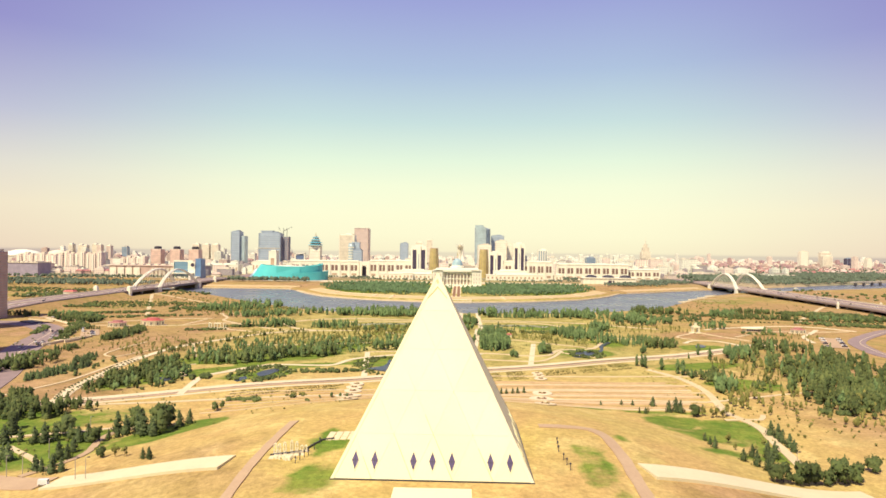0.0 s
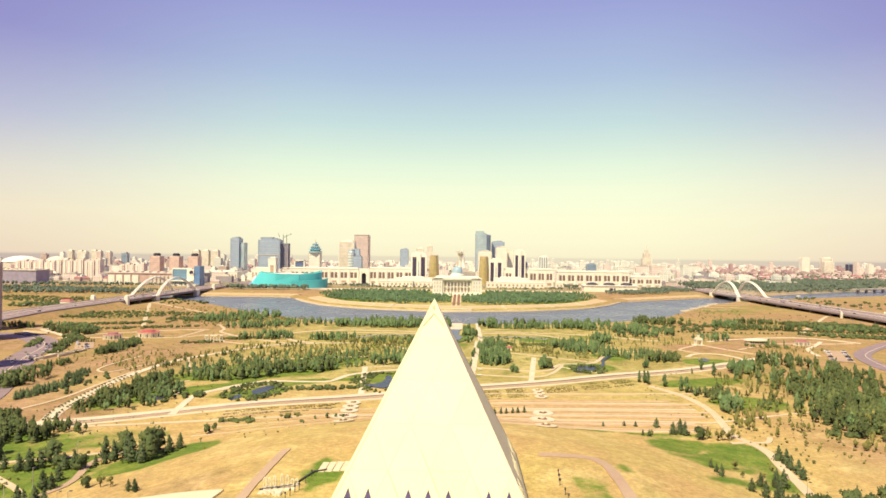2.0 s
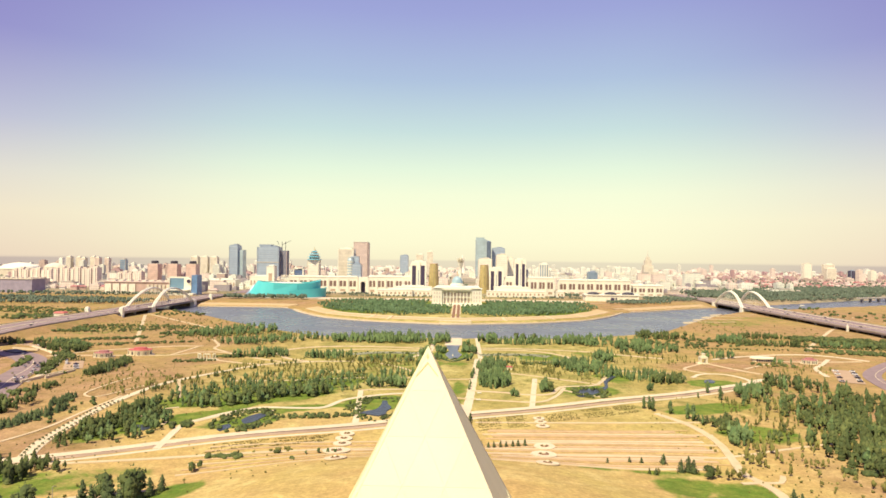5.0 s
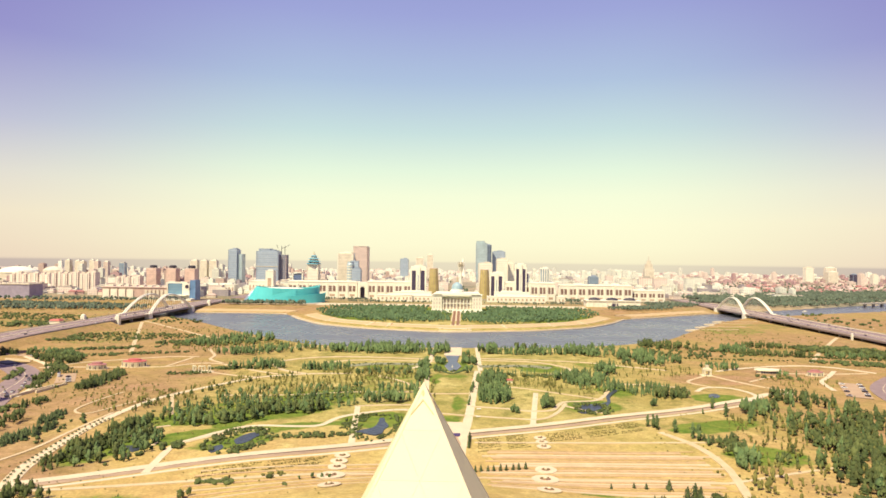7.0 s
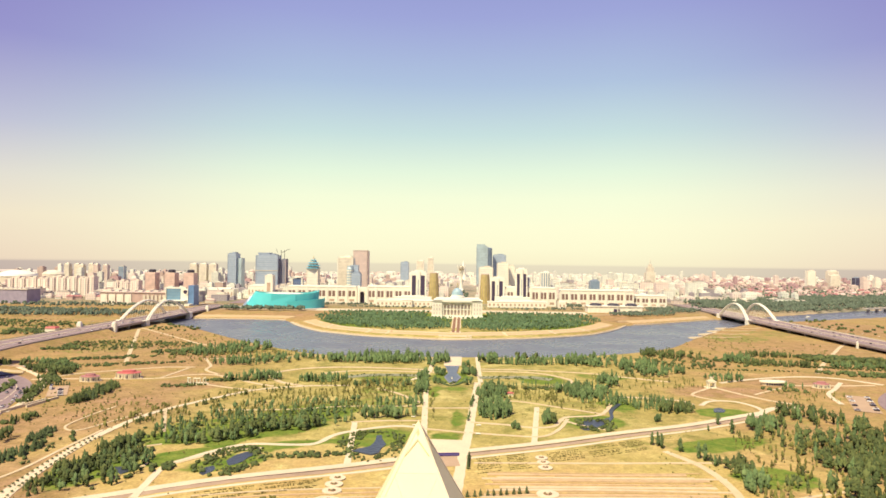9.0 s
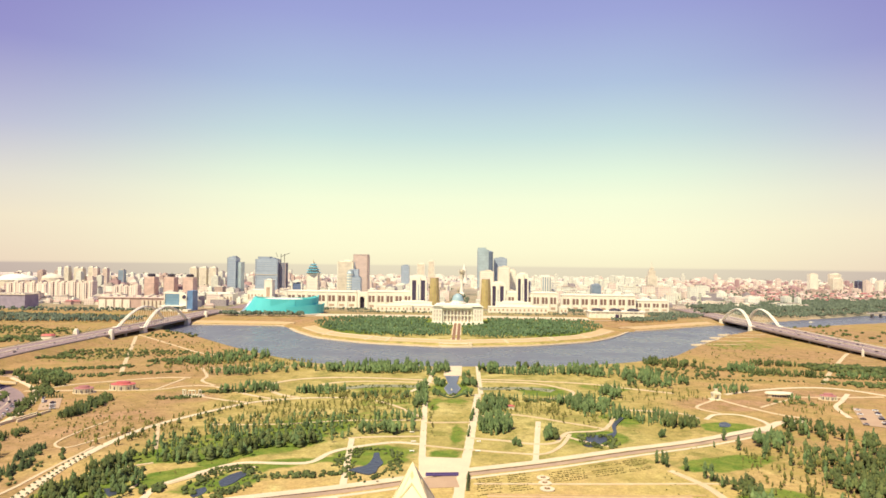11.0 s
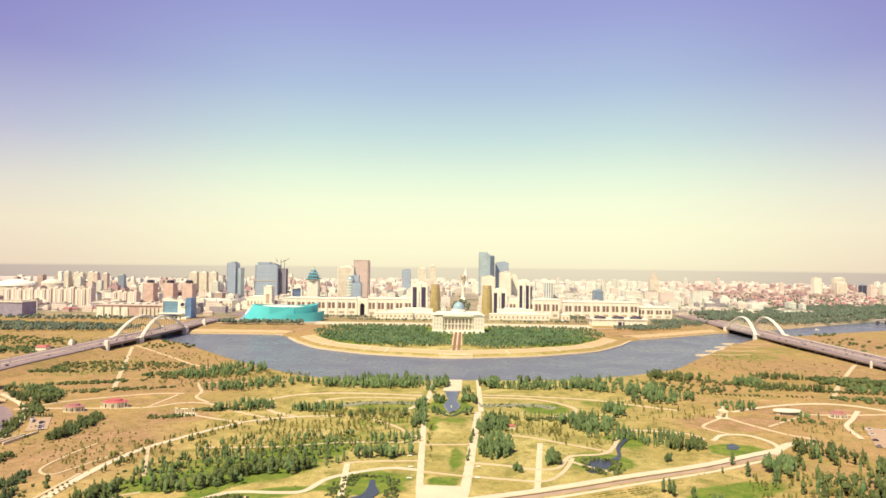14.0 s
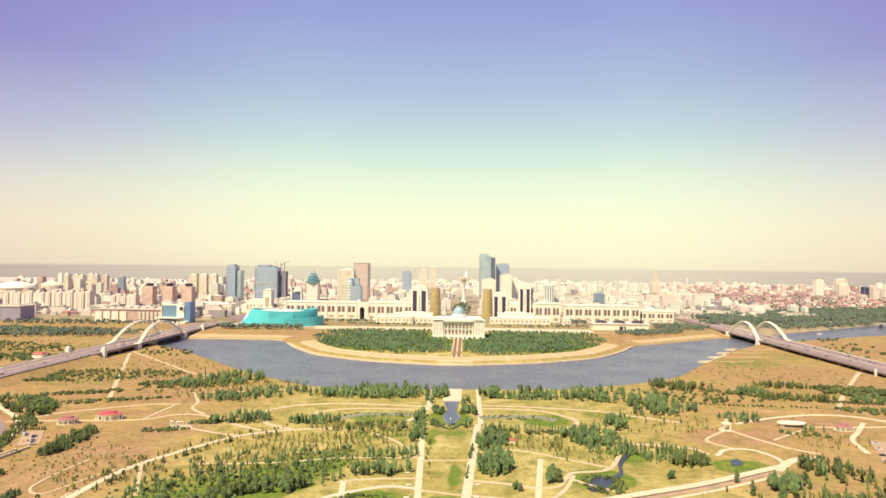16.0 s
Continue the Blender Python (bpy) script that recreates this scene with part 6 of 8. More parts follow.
def gate_arch():
    base = thing("gate_building", "white gate block with a round arch between two wings", "gate", m=Matrix.LocRotScale((-260, 1484, 5), None, (1.05, 1, 0.88)))
    part("wall", join(box(-9, 0, 0, 6, 24, 50), box(9, 0, 0, 6, 24, 50), box(0, 0, 38, 12, 23.2, 11.6)), HAZED_MARBLE, base)
    part("arch", tube([(6.5 * math.cos(math.pi * i / 10), -12.3, 30 + 7 * math.sin(math.pi * i / 10)) for i in range(11)], 1.0, 5), HAZED_MARBLE, base)
    part("gate", box(0, 0, 0, 13, 3, 36), GLASS_DARK, base)


gate_arch()


def low_block(cx, cy, w, d, h, n=8, z0=5.0, label="low white stone annex with small windows"):
    base = thing("annex", label, "office building", "white annexes", m=pose(cx, cy, z0))
    part("wall", box(0, 0, 0, w, d, h), HAZED_MARBLE, base)
    part("roof", join(box(0, 0, h, w + 1.4, d + 1.4, 1.0), box(0, 2, h + 1, w * 0.6, d * 0.5, 3)), HAZED_MARBLE, base)
    for i in range(n):
        part("window", box(-w / 2 + w * (i + 0.5) / n, -d / 2 - 0.1, h * 0.3, w / n * 0.45, 0.5, h * 0.4), STONE_TAN, base)


low_block(-135, 1400, 150, 26, 14, 14)
low_block(-120, 1425, 100, 22, 22, 10)
low_block(-130, 1384, 26, 12, 16, 3)
low_block(150, 1410, 150, 26, 14, 14)
low_block(140, 1432, 90, 22, 24, 9)
low_block(-590, 1640, 70, 40, 36, 7, label="white blocky office building behind the concert hall")
low_block(-690, 1620, 60, 40, 26, 6, label="white blocky office building behind the concert hall")
low_block(-552, 1600, 23, 26, 68, 1, label="white framed tower beside the concert hall")
low_block(-760, 1700, 90, 30, 22, 8, label="white low office building on the far side")
low_block(262, 1392, 18, 22, 16, 2)


def slab_tower(cx, cy, w, top, d=24, z0=5.0):
    base = thing("office_tower", "white-framed office tower with dark glass fronts", "office tower", "white-framed towers", m=pose(cx, cy, z0))
    h = top - z0
    part("core", box(0, 0, 0, w * 0.96, d * 0.9, h * 0.96), HAZED_MARBLE, base)
    for s in (-1, 1):
        part("glass_front", box(s * w * 0.29, -d * 0.46, 3, w * 0.25, 1.6, h * 0.84), GLASS_DARK, base, "dark violet glass front")
        part("pier", box(s * w * 0.46, -d * 0.42, 0, w * 0.10, d * 0.2, h * 0.93), HAZED_MARBLE, base)
    part("pier", box(0, -d * 0.46, 0, w * 0.24, d * 0.2, h * 1.0), HAZED_MARBLE, base)
    part("glass_strip", box(0, -d * 0.565, 4, w * 0.05, 0.5, h * 0.7), GLASS_BLUE, base)
    part("crown", join(box(0, 0, h * 0.96, w * 0.9, d * 0.8, h * 0.04), box(0, 0, h, w * 0.5, d * 0.5, 3)), HAZED_MARBLE, base)
    part("lobby", box(0, -d * 0.3, 0, w * 1.1, d * 0.7, 5), HAZED_MARBLE, base)


slab_tower(-107, 1462, 42, 94)
slab_tower(102, 1462, 36, 79)
slab_tower(166, 1462, 30, 103)


def gold_tower(cx, cy, top):
    base = thing("gold_tower", "tapering gold-glass round tower", "tower", "gold towers", m=pose(cx, cy, 5))
    h = top - 5
    part("shaft", turned([(14.6, 0), (13.9, h * 0.4), (12.4, h * 0.8), (11, h)], n=20), GOLD, base)
    for k in range(12):
        a = 2 * math.pi * k / 12
        part("rib", tube([(14.8 * math.cos(a), 14.8 * math.sin(a), 0), (14.1 * math.cos(a), 14.1 * math.sin(a), h * 0.4), (11.3 * math.cos(a), 11.3 * math.sin(a), h)], 0.5, 4), STONE_TAN, base)
    part("cap", turned([(11.4, h), (10.2, h + 1.4)], n=20), STONE_TAN, base)


gold_tower(-70, 1545, 87)
gold_tower(73, 1545, 85)


# ---- the teal concert hall ----
def petal(a0, a1, rx, ry, heights, leans, n=30, thick=3.0):
    """A curved leaning wall over part of an ellipse; heights and leans run along it."""
    verts, faces = [], []
    for i in range(n + 1):
        t = i / n
        a = radians(a0 + (a1 - a0) * t)
        h = float(np.interp(t, np.linspace(0, 1, len(heights)), heights))
        lean = float(np.interp(t, np.linspace(0, 1, len(leans)), leans))
        for k, z in ((1.0, 0.0), (1 + lean, h), ((1 + lean) - thick / rx, h), (1 - thick / rx, 0.0)):
            verts.append((rx * k * math.cos(a), ry * k * math.sin(a), z))
    for i in range(n):
        for k in range(4):
            faces.append((4 * i + k, 4 * i + (k + 1) % 4, 4 * i + 4 + (k + 1) % 4, 4 * i + 4 + k))
    faces += [(0, 1, 2, 3), tuple(4 * n + k for k in (3, 2, 1, 0))]
    return verts, faces


def concert_hall():
    base = thing("concert_hall", "turquoise concert hall of overlapping curved leaning walls", "concert hall", m=pose(-433, 1322, 3))
    part("outer_wall", petal(176, 300, 94, 50, (40, 40, 39, 38, 37, 36, 36), (-0.34, -0.28, -0.18, -0.10, -0.05)), TEAL, base, "turquoise outer shell leaning inward")
    part("front_wall", petal(286, 372, 104, 61, (19, 21, 23, 24, 25), (0.0, 0.01, 0.02)), TEAL, base, "low turquoise wall overlapping the shells")
    part("inner_wall", petal(262, 374, 90, 47, (36, 35.5, 36, 37.5, 40, 44), (0.0, 0.0, 0.02)), TEAL, base, "turquoise inner shell rising to a point")
    part("rear_wall", petal(10, 176, 86, 46, (43, 36, 35, 37, 39), (0.0, -0.06, -0.3)), TEAL, base)
    part("side_fin", petal(204, 178, 101, 53, (3, 10, 19, 27), (-0.10, -0.22), 10), GLASS_BLUE, base, "blue glass fin at the foot of the shell")
    part("roof", turned([(66, 30), (66, 33), (40, 36), (4, 37)], n=28, sy=0.56), HAZED_MARBLE, base, "white flat roof inside the shells")
    part("plinth", turned([(97, -1), (97, 2.0), (90, 2.0)], n=32, sy=0.56), CONCRETE, base)


concert_hall()


# ---- landmark towers ----
def banded(name, label, cx, cy, w, d, top, glass, band, n, crown=True, z0=5.0, turn=0.0, category="tower", taper=1.0):
    base = thing(name, label, category, m=pose(cx, cy, z0, 0, 0, turn))
    h = top - z0
    part("body", box(0, 0, 0, w, d, h, taper=taper), glass, base)
    for i in range(1, n):
        z = h * i / n
        k = 1 + (taper - 1) * i / n
        part("band", box(0, 0, z - 0.3, (w + 0.6) * k, (d + 0.6) * k, 0.6), band, base)
    for s in (-1, 1):
        part("corner", box(s * w * 0.49, -d * 0.49, 0, w * 0.05, d * 0.05, h), band, base)
    if crown:
        part("crown", join(box(0, 0, h, w * 0.8, d * 0.8, 3), box(w * 0.1, 0, h + 3, w * 0.4, d * 0.5, 3)), band, base)
    return base


LEAD = material("lead_band", (0.32, 0.38, 0.46), 0.5)
DEEP_GLASS = facade_material("deep_glass", (0.16, 0.22, 0.36), (0.08, 0.13, 0.26), bay=5.0, storey=7.6, share=0.62, rough=0.35)
UNFINISHED = facade_material("raw_storeys", (0.27, 0.28, 0.34), (0.13, 0.13, 0.18), bay=4.0, storey=4.0, share=0.6)
PALE_BAND = material("pale_band", (0.55, 0.52, 0.45), 0.7)
b = banded("glass_tower", "blue glass skyscraper with a stepped curved top", 102, 2785, 54, 44, 190, GLASS_TEAL, LEAD, 14)
part("upper_block", box(-6, 0, 185, 40, 36, 12), GLASS_TEAL, b)
part("curved_flank", turned([(22, 0), (22, 178), (12, 182)], 26, 4, 20), GLASS_BLUE, b, "rounded darker blue flank")
banded("glass_tower", "lower dark blue glass tower behind the tallest one", 188, 2850, 62, 46, 152, CURTAIN, LEAD, 10)
b = banded("slab_tower", "tall brown stone slab tower", -336, 1898, 46, 34, 152, SLAB_TAN, BROWN, 16, crown=False)
part("side_strip", box(25, 0, 0, 4, 30, 146), BROWN, b)
part("parapet", box(0, 0, 147, 48, 36, 2), BROWN, b)
banded("slab_tower", "tan stone slab tower", -384, 1885, 52, 32, 129, HAZED_PLASTER, HAZED_MARBLE, 12)
b = banded("glass_tower", "dark blue glass tower with a pale round flank", -336, 1815, 30, 30, 78, CURTAIN, LEAD, 8)
part("upper_block", box(-7, 6, 0, 26, 20, 100), CURTAIN, b, "taller dark blue glass slab")
part("round_flank", turned([(11, 0), (11, 88), (9, 92), (9, 97)], -20, -6, 18), GLASS_TEAL, b)
for i in range(9):
    part("ring", turned([(11.5, 8 + 9 * i), (11.5, 11 + 9 * i)], -20, -6, 18), HAZED_MARBLE, b)
part("mast", turned([(1.6, 100), (1.2, 124)], -7, 0, 6), LEAD, b)
b = banded("glass_tower", "grey-blue glass tower of two joined slabs", -795, 1958, 30, 40, 138, CURTAIN, LEAD, 12)
part("second_slab", box(23, 4, 0, 16, 34, 118), GLASS_TEAL, b)
b = banded("glass_tower", "wide dark glass office tower with a pale belt", -669, 1950, 76, 44, 134, CURTAIN, LEAD, 10)
part("belt", box(0, 0, 74, 78, 46, 3.5), PALE_BAND, b)
part("top_block", box(-12, 0, 131, 42, 32, 7), LEAD, b)
b = banded("unfinished_tower", "unfinished dark tower under scaffolding", -619, 1958, 24, 30, 122, UNFINISHED, BROWN, 18, crown=False)
for s in (-1, 1):
    part("crane_mast", tube([(s * 6, -10, 100), (s * 6, -10, 148)], 0.9, 4), SHADE_STEEL, b)
    part("crane_jib", tube([(s * 6 - 12, -10, 138), (s * 6 + 18 * s, -10, 152)], 0.7, 4), SHADE_STEEL, b)
b = banded("roofed_tower", "cream tower with a tiered turquoise roof", -474, 1800, 36, 32, 92, HAZED_MARBLE, HAZED_PLASTER, 9, crown=False)
TILE = material("turquoise_tile", (0.10, 0.38, 0.50), 0.5, vary=0.12)
for z, r, t in ((88, 26, 19), (96, 24, 16), (105, 19, 11), (113, 12, 5)):
    part("roof_tier", turned([(r, z), (t, z + 3)], n=8), TILE, b, "turquoise tiled roof tier")
    part("storey", turned([(t * 0.9, z + 3), (t * 0.9, z + 8)], n=8), HAZED_PLASTER, b)
part("finial", turned([(1.6, 119), (0.3, 130)], n=6), GOLD, b)
part("wing", box(-24, 0, 0, 16, 26, 40), HAZED_PLASTER, b)
b = banded("office_block", "dark blue glass office block behind the concert hall", -500, 1715, 27, 26, 60, DEEP_GLASS, LEAD, 5)
part("white_frame", join(box(-15, -12, 0, 4, 8, 62), box(15, -12, 0, 4, 8, 62), box(0, -12, 60, 34, 8, 3)), HAZED_MARBLE, b)
banded("glass_tower", "distant blue glass tower", -282, 2900, 40, 34, 110, CURTAIN, LEAD, 9)
banded("slab_tower", "distant pale slab tower", -225, 3200, 40, 30, 117, HAZED_PLASTER, HAZED_MARBLE, 9)
banded("slab_tower", "distant pale pointed tower", -174, 3300, 36, 30, 134, HAZED_PLASTER, HAZED_MARBLE, 9, taper=0.8)
banded("slab_tower", "white residential tower behind the gold towers", 90, 1960, 48, 30, 100, HAZED_MARBLE, HAZED_PLASTER, 14)
banded("slab_tower", "white residential tower behind the wings", 150, 1990, 40, 30, 115, HAZED_MARBLE, HAZED_PLASTER, 15)
banded("slab_tower", "white residential tower behind the wings", 182, 2030, 26, 30, 104, HAZED_MARBLE, HAZED_PLASTER, 14)
b = banded("striped_tower", "white tower with blue glass stripes", 300, 2000, 32, 30, 84, HAZED_MARBLE, HAZED_MARBLE, 3)
for i in range(4):
    part("glass_stripe", box(-12 + 8 * i, -15.3, 2, 3.4, 0.8, 76), GLASS_BLUE, b)
banded("office_block", "dark blue glass office block", 451, 1900, 30, 30, 60, GLASS_BLUE, LEAD, 5)
banded("office_block", "dark glass cube among white blocks", 240, 2150, 40, 30, 62, GLASS_DARK, LEAD, 5)
b = banded("stepped_tower", "tan stepped tower with a spire", 847, 2600, 40, 34, 80, HAZED_PLASTER, HAZED_MARBLE, 8, crown=False)
part("upper_tier", join(box(0, 0, 75, 28, 24, 22), box(0, 0, 97, 15, 14, 14)), HAZED_PLASTER, b)
part("spire", turned([(3.4, 111), (1, 128), (0.3, 142)], n=8), HAZED_PLASTER, b)
banded("slab_tower", "white slab tower with a dark middle strip", 1772, 3000, 40, 26, 90, HAZED_MARBLE, HAZED_PLASTER, 10)
banded("slab_tower", "cream slab tower at the edge of town", 1891, 3000, 46, 26, 69, HAZED_PLASTER, HAZED_MARBLE, 10)
banded("slab_tower", "dark violet glass block", 2000, 3000, 24, 30, 58, GLASS_DARK, LEAD, 8)
banded("slab_tower", "dark violet glass block, lower half", 2026, 2995, 24, 30, 44, GLASS_DARK, LEAD, 6)
banded("slab_tower", "pale slab tower at the edge of town", 2101, 3000, 26, 26, 58, HAZED_MARBLE, HAZED_PLASTER, 10)
banded("slab_tower", "pale slab tower at the edge of town", 2057, 3300, 56, 26, 88, HAZED_PLASTER, HAZED_MARBLE, 10)


def lookout_tower():
    """A tree-like steel tower that holds a glass ball."""
    base = thing("lookout_tower", "white branching steel tower holding a pale golden glass ball", "tower", m=pose(4, 2250, 5))
    part("shaft", turned([(14, 0), (8, 8), (5, 30), (5, 60), (9, 78)], n=14), HAZED_MARBLE, base)
    for k in range(12):
        a = 2 * math.pi * k / 12
        part("branch", tube([(5 * math.cos(a), 5 * math.sin(a), 58), (10 * math.cos(a), 10 * math.sin(a), 80), (17 * math.cos(a), 17 * math.sin(a), 99)], 0.8, 4), HAZED_MARBLE, base)
    part("ball", turned([(0.5, 75), (6, 77), (10, 82), (11, 87), (10, 92), (6, 97), (0.5, 98.5)], n=16), PALE_GOLD, base, "pale golden glass ball")


lookout_tower()
b = thing("tent_tower", "pale pointed tent-like tower far behind the lookout tower", "tower", m=pose(12, 3600, 5))
part("canopy", turned([(26, 0), (17, 30), (12, 70), (7, 92), (0.6, 116)], n=20), HAZED_MARBLE, b)

# museum on the far bank
b = thing("museum", "low white museum with flat dark domes", "museum", m=pose(372, 1308, 4.5))
part("wall", box(0, 0, 0, 128, 34, 14), HAZED_MARBLE, b)
part("cornice", box(0, 0, 14, 132, 38, 2), HAZED_MARBLE, b)
part("door", box(4, -17.3, 0, 14, 1, 9), GLASS_DARK, b)
for x in (-42, 0, 42):
    part("dome", turned([(15, 16), (13, 19), (8, 21), (1, 22)], x, 0, 18), SHADE_STEEL, b, "flat dark dome")
for i in range(12):
    part("pier", box(-60 + 11 * i, -17.6, 0, 2, 1.6, 14), HAZED_MARBLE, b)

# ---- buildings beyond the west bridge ----
b = thing("market_hall", "long building of white framed boxes under a red roof", "market hall", m=pose(-803, 1345, 4))
part("wall", box(0, 10, 0, 178, 60, 30), PINKBRICK, b)
for i in range(4):
    part("bay", join(box(-78 + 20.5 * i, -21, 0, 16, 3, 26), box(-78 + 20.5 * i, -22.8, 6, 7, 1, 12)), HAZED_MARBLE, b)
for i in range(7):
    part("bay", box(24 + 10 * i, -21, 0, 6.5, 3, 25), HAZED_PLASTER, b)
part("roof", box(0, 10, 30, 182, 64, 1.8), BROWN, b, "flat brown roof")
for i in range(9):
    part("roof_light", box(-80 + 20 * i, 12, 31.8, 12, 18, 3), HAZED_PLASTER, b)
FRAME_GLASS = facade_material("frame_glass", (0.21, 0.35, 0.46), (0.12, 0.24, 0.36), bay=5.0, storey=7.0, share=0.6, rough=0.35)
b = thing("frame_building", "blue glass block in a white frame with a round opening", "office building", m=pose(-690, 1335, 4))
part("glass_block", box(-14, 2, 6, 38, 30, 36), FRAME_GLASS, b)
part("frame", join(box(-9, -9, 42, 50, 8, 3.5), box(13, -10, 0, 18, 8, 41.9), box(-33, -9, 8, 3, 8, 33.9)), HAZED_MARBLE, b)
part("ring", tube([(16 + 6 * math.cos(2 * math.pi * i / 20), -14.5, 34 + 6 * math.sin(2 * math.pi * i / 20)) for i in range(21)], 1.2, 5), HAZED_MARBLE, b)
part("round_window", ([(p[0] + 16, -14.2 + p[2], p[1] + 34) for p in turned([(5.6, 0), (5.6, 0.4)], n=20)[0]], turned([(5.6, 0), (5.6, 0.4)], n=20)[1]), GLASS_DARK, b, "round dark opening")
part("blue_flank", box(29, 2, 0, 15, 30, 50, taper=0.92), BLUE, b, "bright blue panel flank")
part("canopy", box(-10, -22, 12, 60, 20, 2), HAZED_MARBLE, b)
part("terrace", box(0, -22, 0, 70, 26, 5), HAZED_MARBLE, b)
b = thing("grey_hall", "long grey flat-roofed hall", "hall", m=pose(-1135, 1345, 4))
part("wall", box(0, 0, 0, 120, 50, 34), material("grey_sheet", (0.36, 0.32, 0.41), 0.7, scale=0.1), b)
part("roof", box(0, 0, 34, 123, 53, 2), HAZED_PLASTER, b)
for i in range(9):
    part("roof_light", box(-50 + 12 * i, 0, 36, 6, 30, 2), HAZED_PLASTER, b)
for i, x in enumerate((-979, -916, -855)):
    b = banded("round_topped_tower", "brick-brown residential tower with a dark top", x, 1750, 32, 30, 74, PEACH, PINKBRICK, 10, crown=False)
    part("top", turned([(11, 70), (11, 77), (7, 79)], n=12), SHADE_STEEL, b)


def saw_flats(cx, cy, w, top, n, turn=0.0):
    base = thing("apartment_block", "cream apartment block with stepped roofline and bays", "apartment block", "stepped apartment blocks", m=pose(cx, cy, 4, 0, 0, turn))
    for i in range(n):
        h = top - 4 - 4 * abs((i % 3) - 1)
        part("section", box(-w / 2 + w * (i + 0.5) / n, 3 * (i % 2), 0, w / n * 0.93, 24, h), FACADES[0], base)
        part("bay", box(-w / 2 + w * (i + 0.5) / n, 3 * (i % 2) - 12.5, 4, w / n * 0.28, 1.6, h - 6), HAZED_MARBLE, base)
        part("roof", box(-w / 2 + w * (i + 0.5) / n, 3 * (i % 2), h, w / n * 0.6, 10, 3), HAZED_PLASTER, base)


saw_flats(-1306, 1650, 126, 58, 7)
saw_flats(-1138, 1600, 133, 64, 8)
saw_flats(-1030, 1700, 80, 50, 5)
for i in range(6):
    banded("tower_block", "tall cream tower block with grey tops", -1880 + 35 * i, 2700 + 20 * (i % 2), 22, 24, 86 - 3 * (i % 3), HAZED_PLASTER if i < 4 else BROWN, HAZED_MARBLE, 12)
for i in range(3):
    banded("tower_block", "tall white tower block in a row of three", -1222 + 45 * i, 2600, 32, 26, 92, HAZED_PLASTER, HAZED_MARBLE, 12)
banded("tower_block", "slim grey-blue tower behind apartment blocks", -1558, 2600, 26, 24, 76, GLASS_BLUE, PALE_BAND, 8)
b = thing("arena", "white shallow-domed arena among apartment blocks", "arena", m=pose(-1830, 2300, 5))
part("roof", turned([(72, 33), (66, 42), (48, 50), (24, 56), (2, 58)], n=28), HAZED_MARBLE, b)
part("wall", turned([(68, 0), (70, 33)], n=28), HAZED_PLASTER, b)
b = thing("arena", "tan shallow-domed hall with a raised ridge", "arena", m=pose(-1788, 2460, 5))
part("roof", turned([(48, 38), (38, 47), (20, 53), (2, 56)], n=24, sy=0.6), HAZED_PLASTER, b)
part("wall", turned([(46, 0), (48, 38)], n=24, sy=0.6), HAZED_PLASTER, b)
b = banded("apartment_tower", "pink-brown apartment tower by the road", -545, 482, 34, 20, 78, PINKBRICK, PALE_BAND, 24, z0=0)
for x, y, w, d, h in ((-502, 396, 34, 22, 94), (-398, 236, 26, 24, 92)):
    banded("apartment_tower", "pink-brown apartment tower casting its shade on the road", x, y, w, d, h, PINKBRICK, PALE_BAND, 24, z0=0)


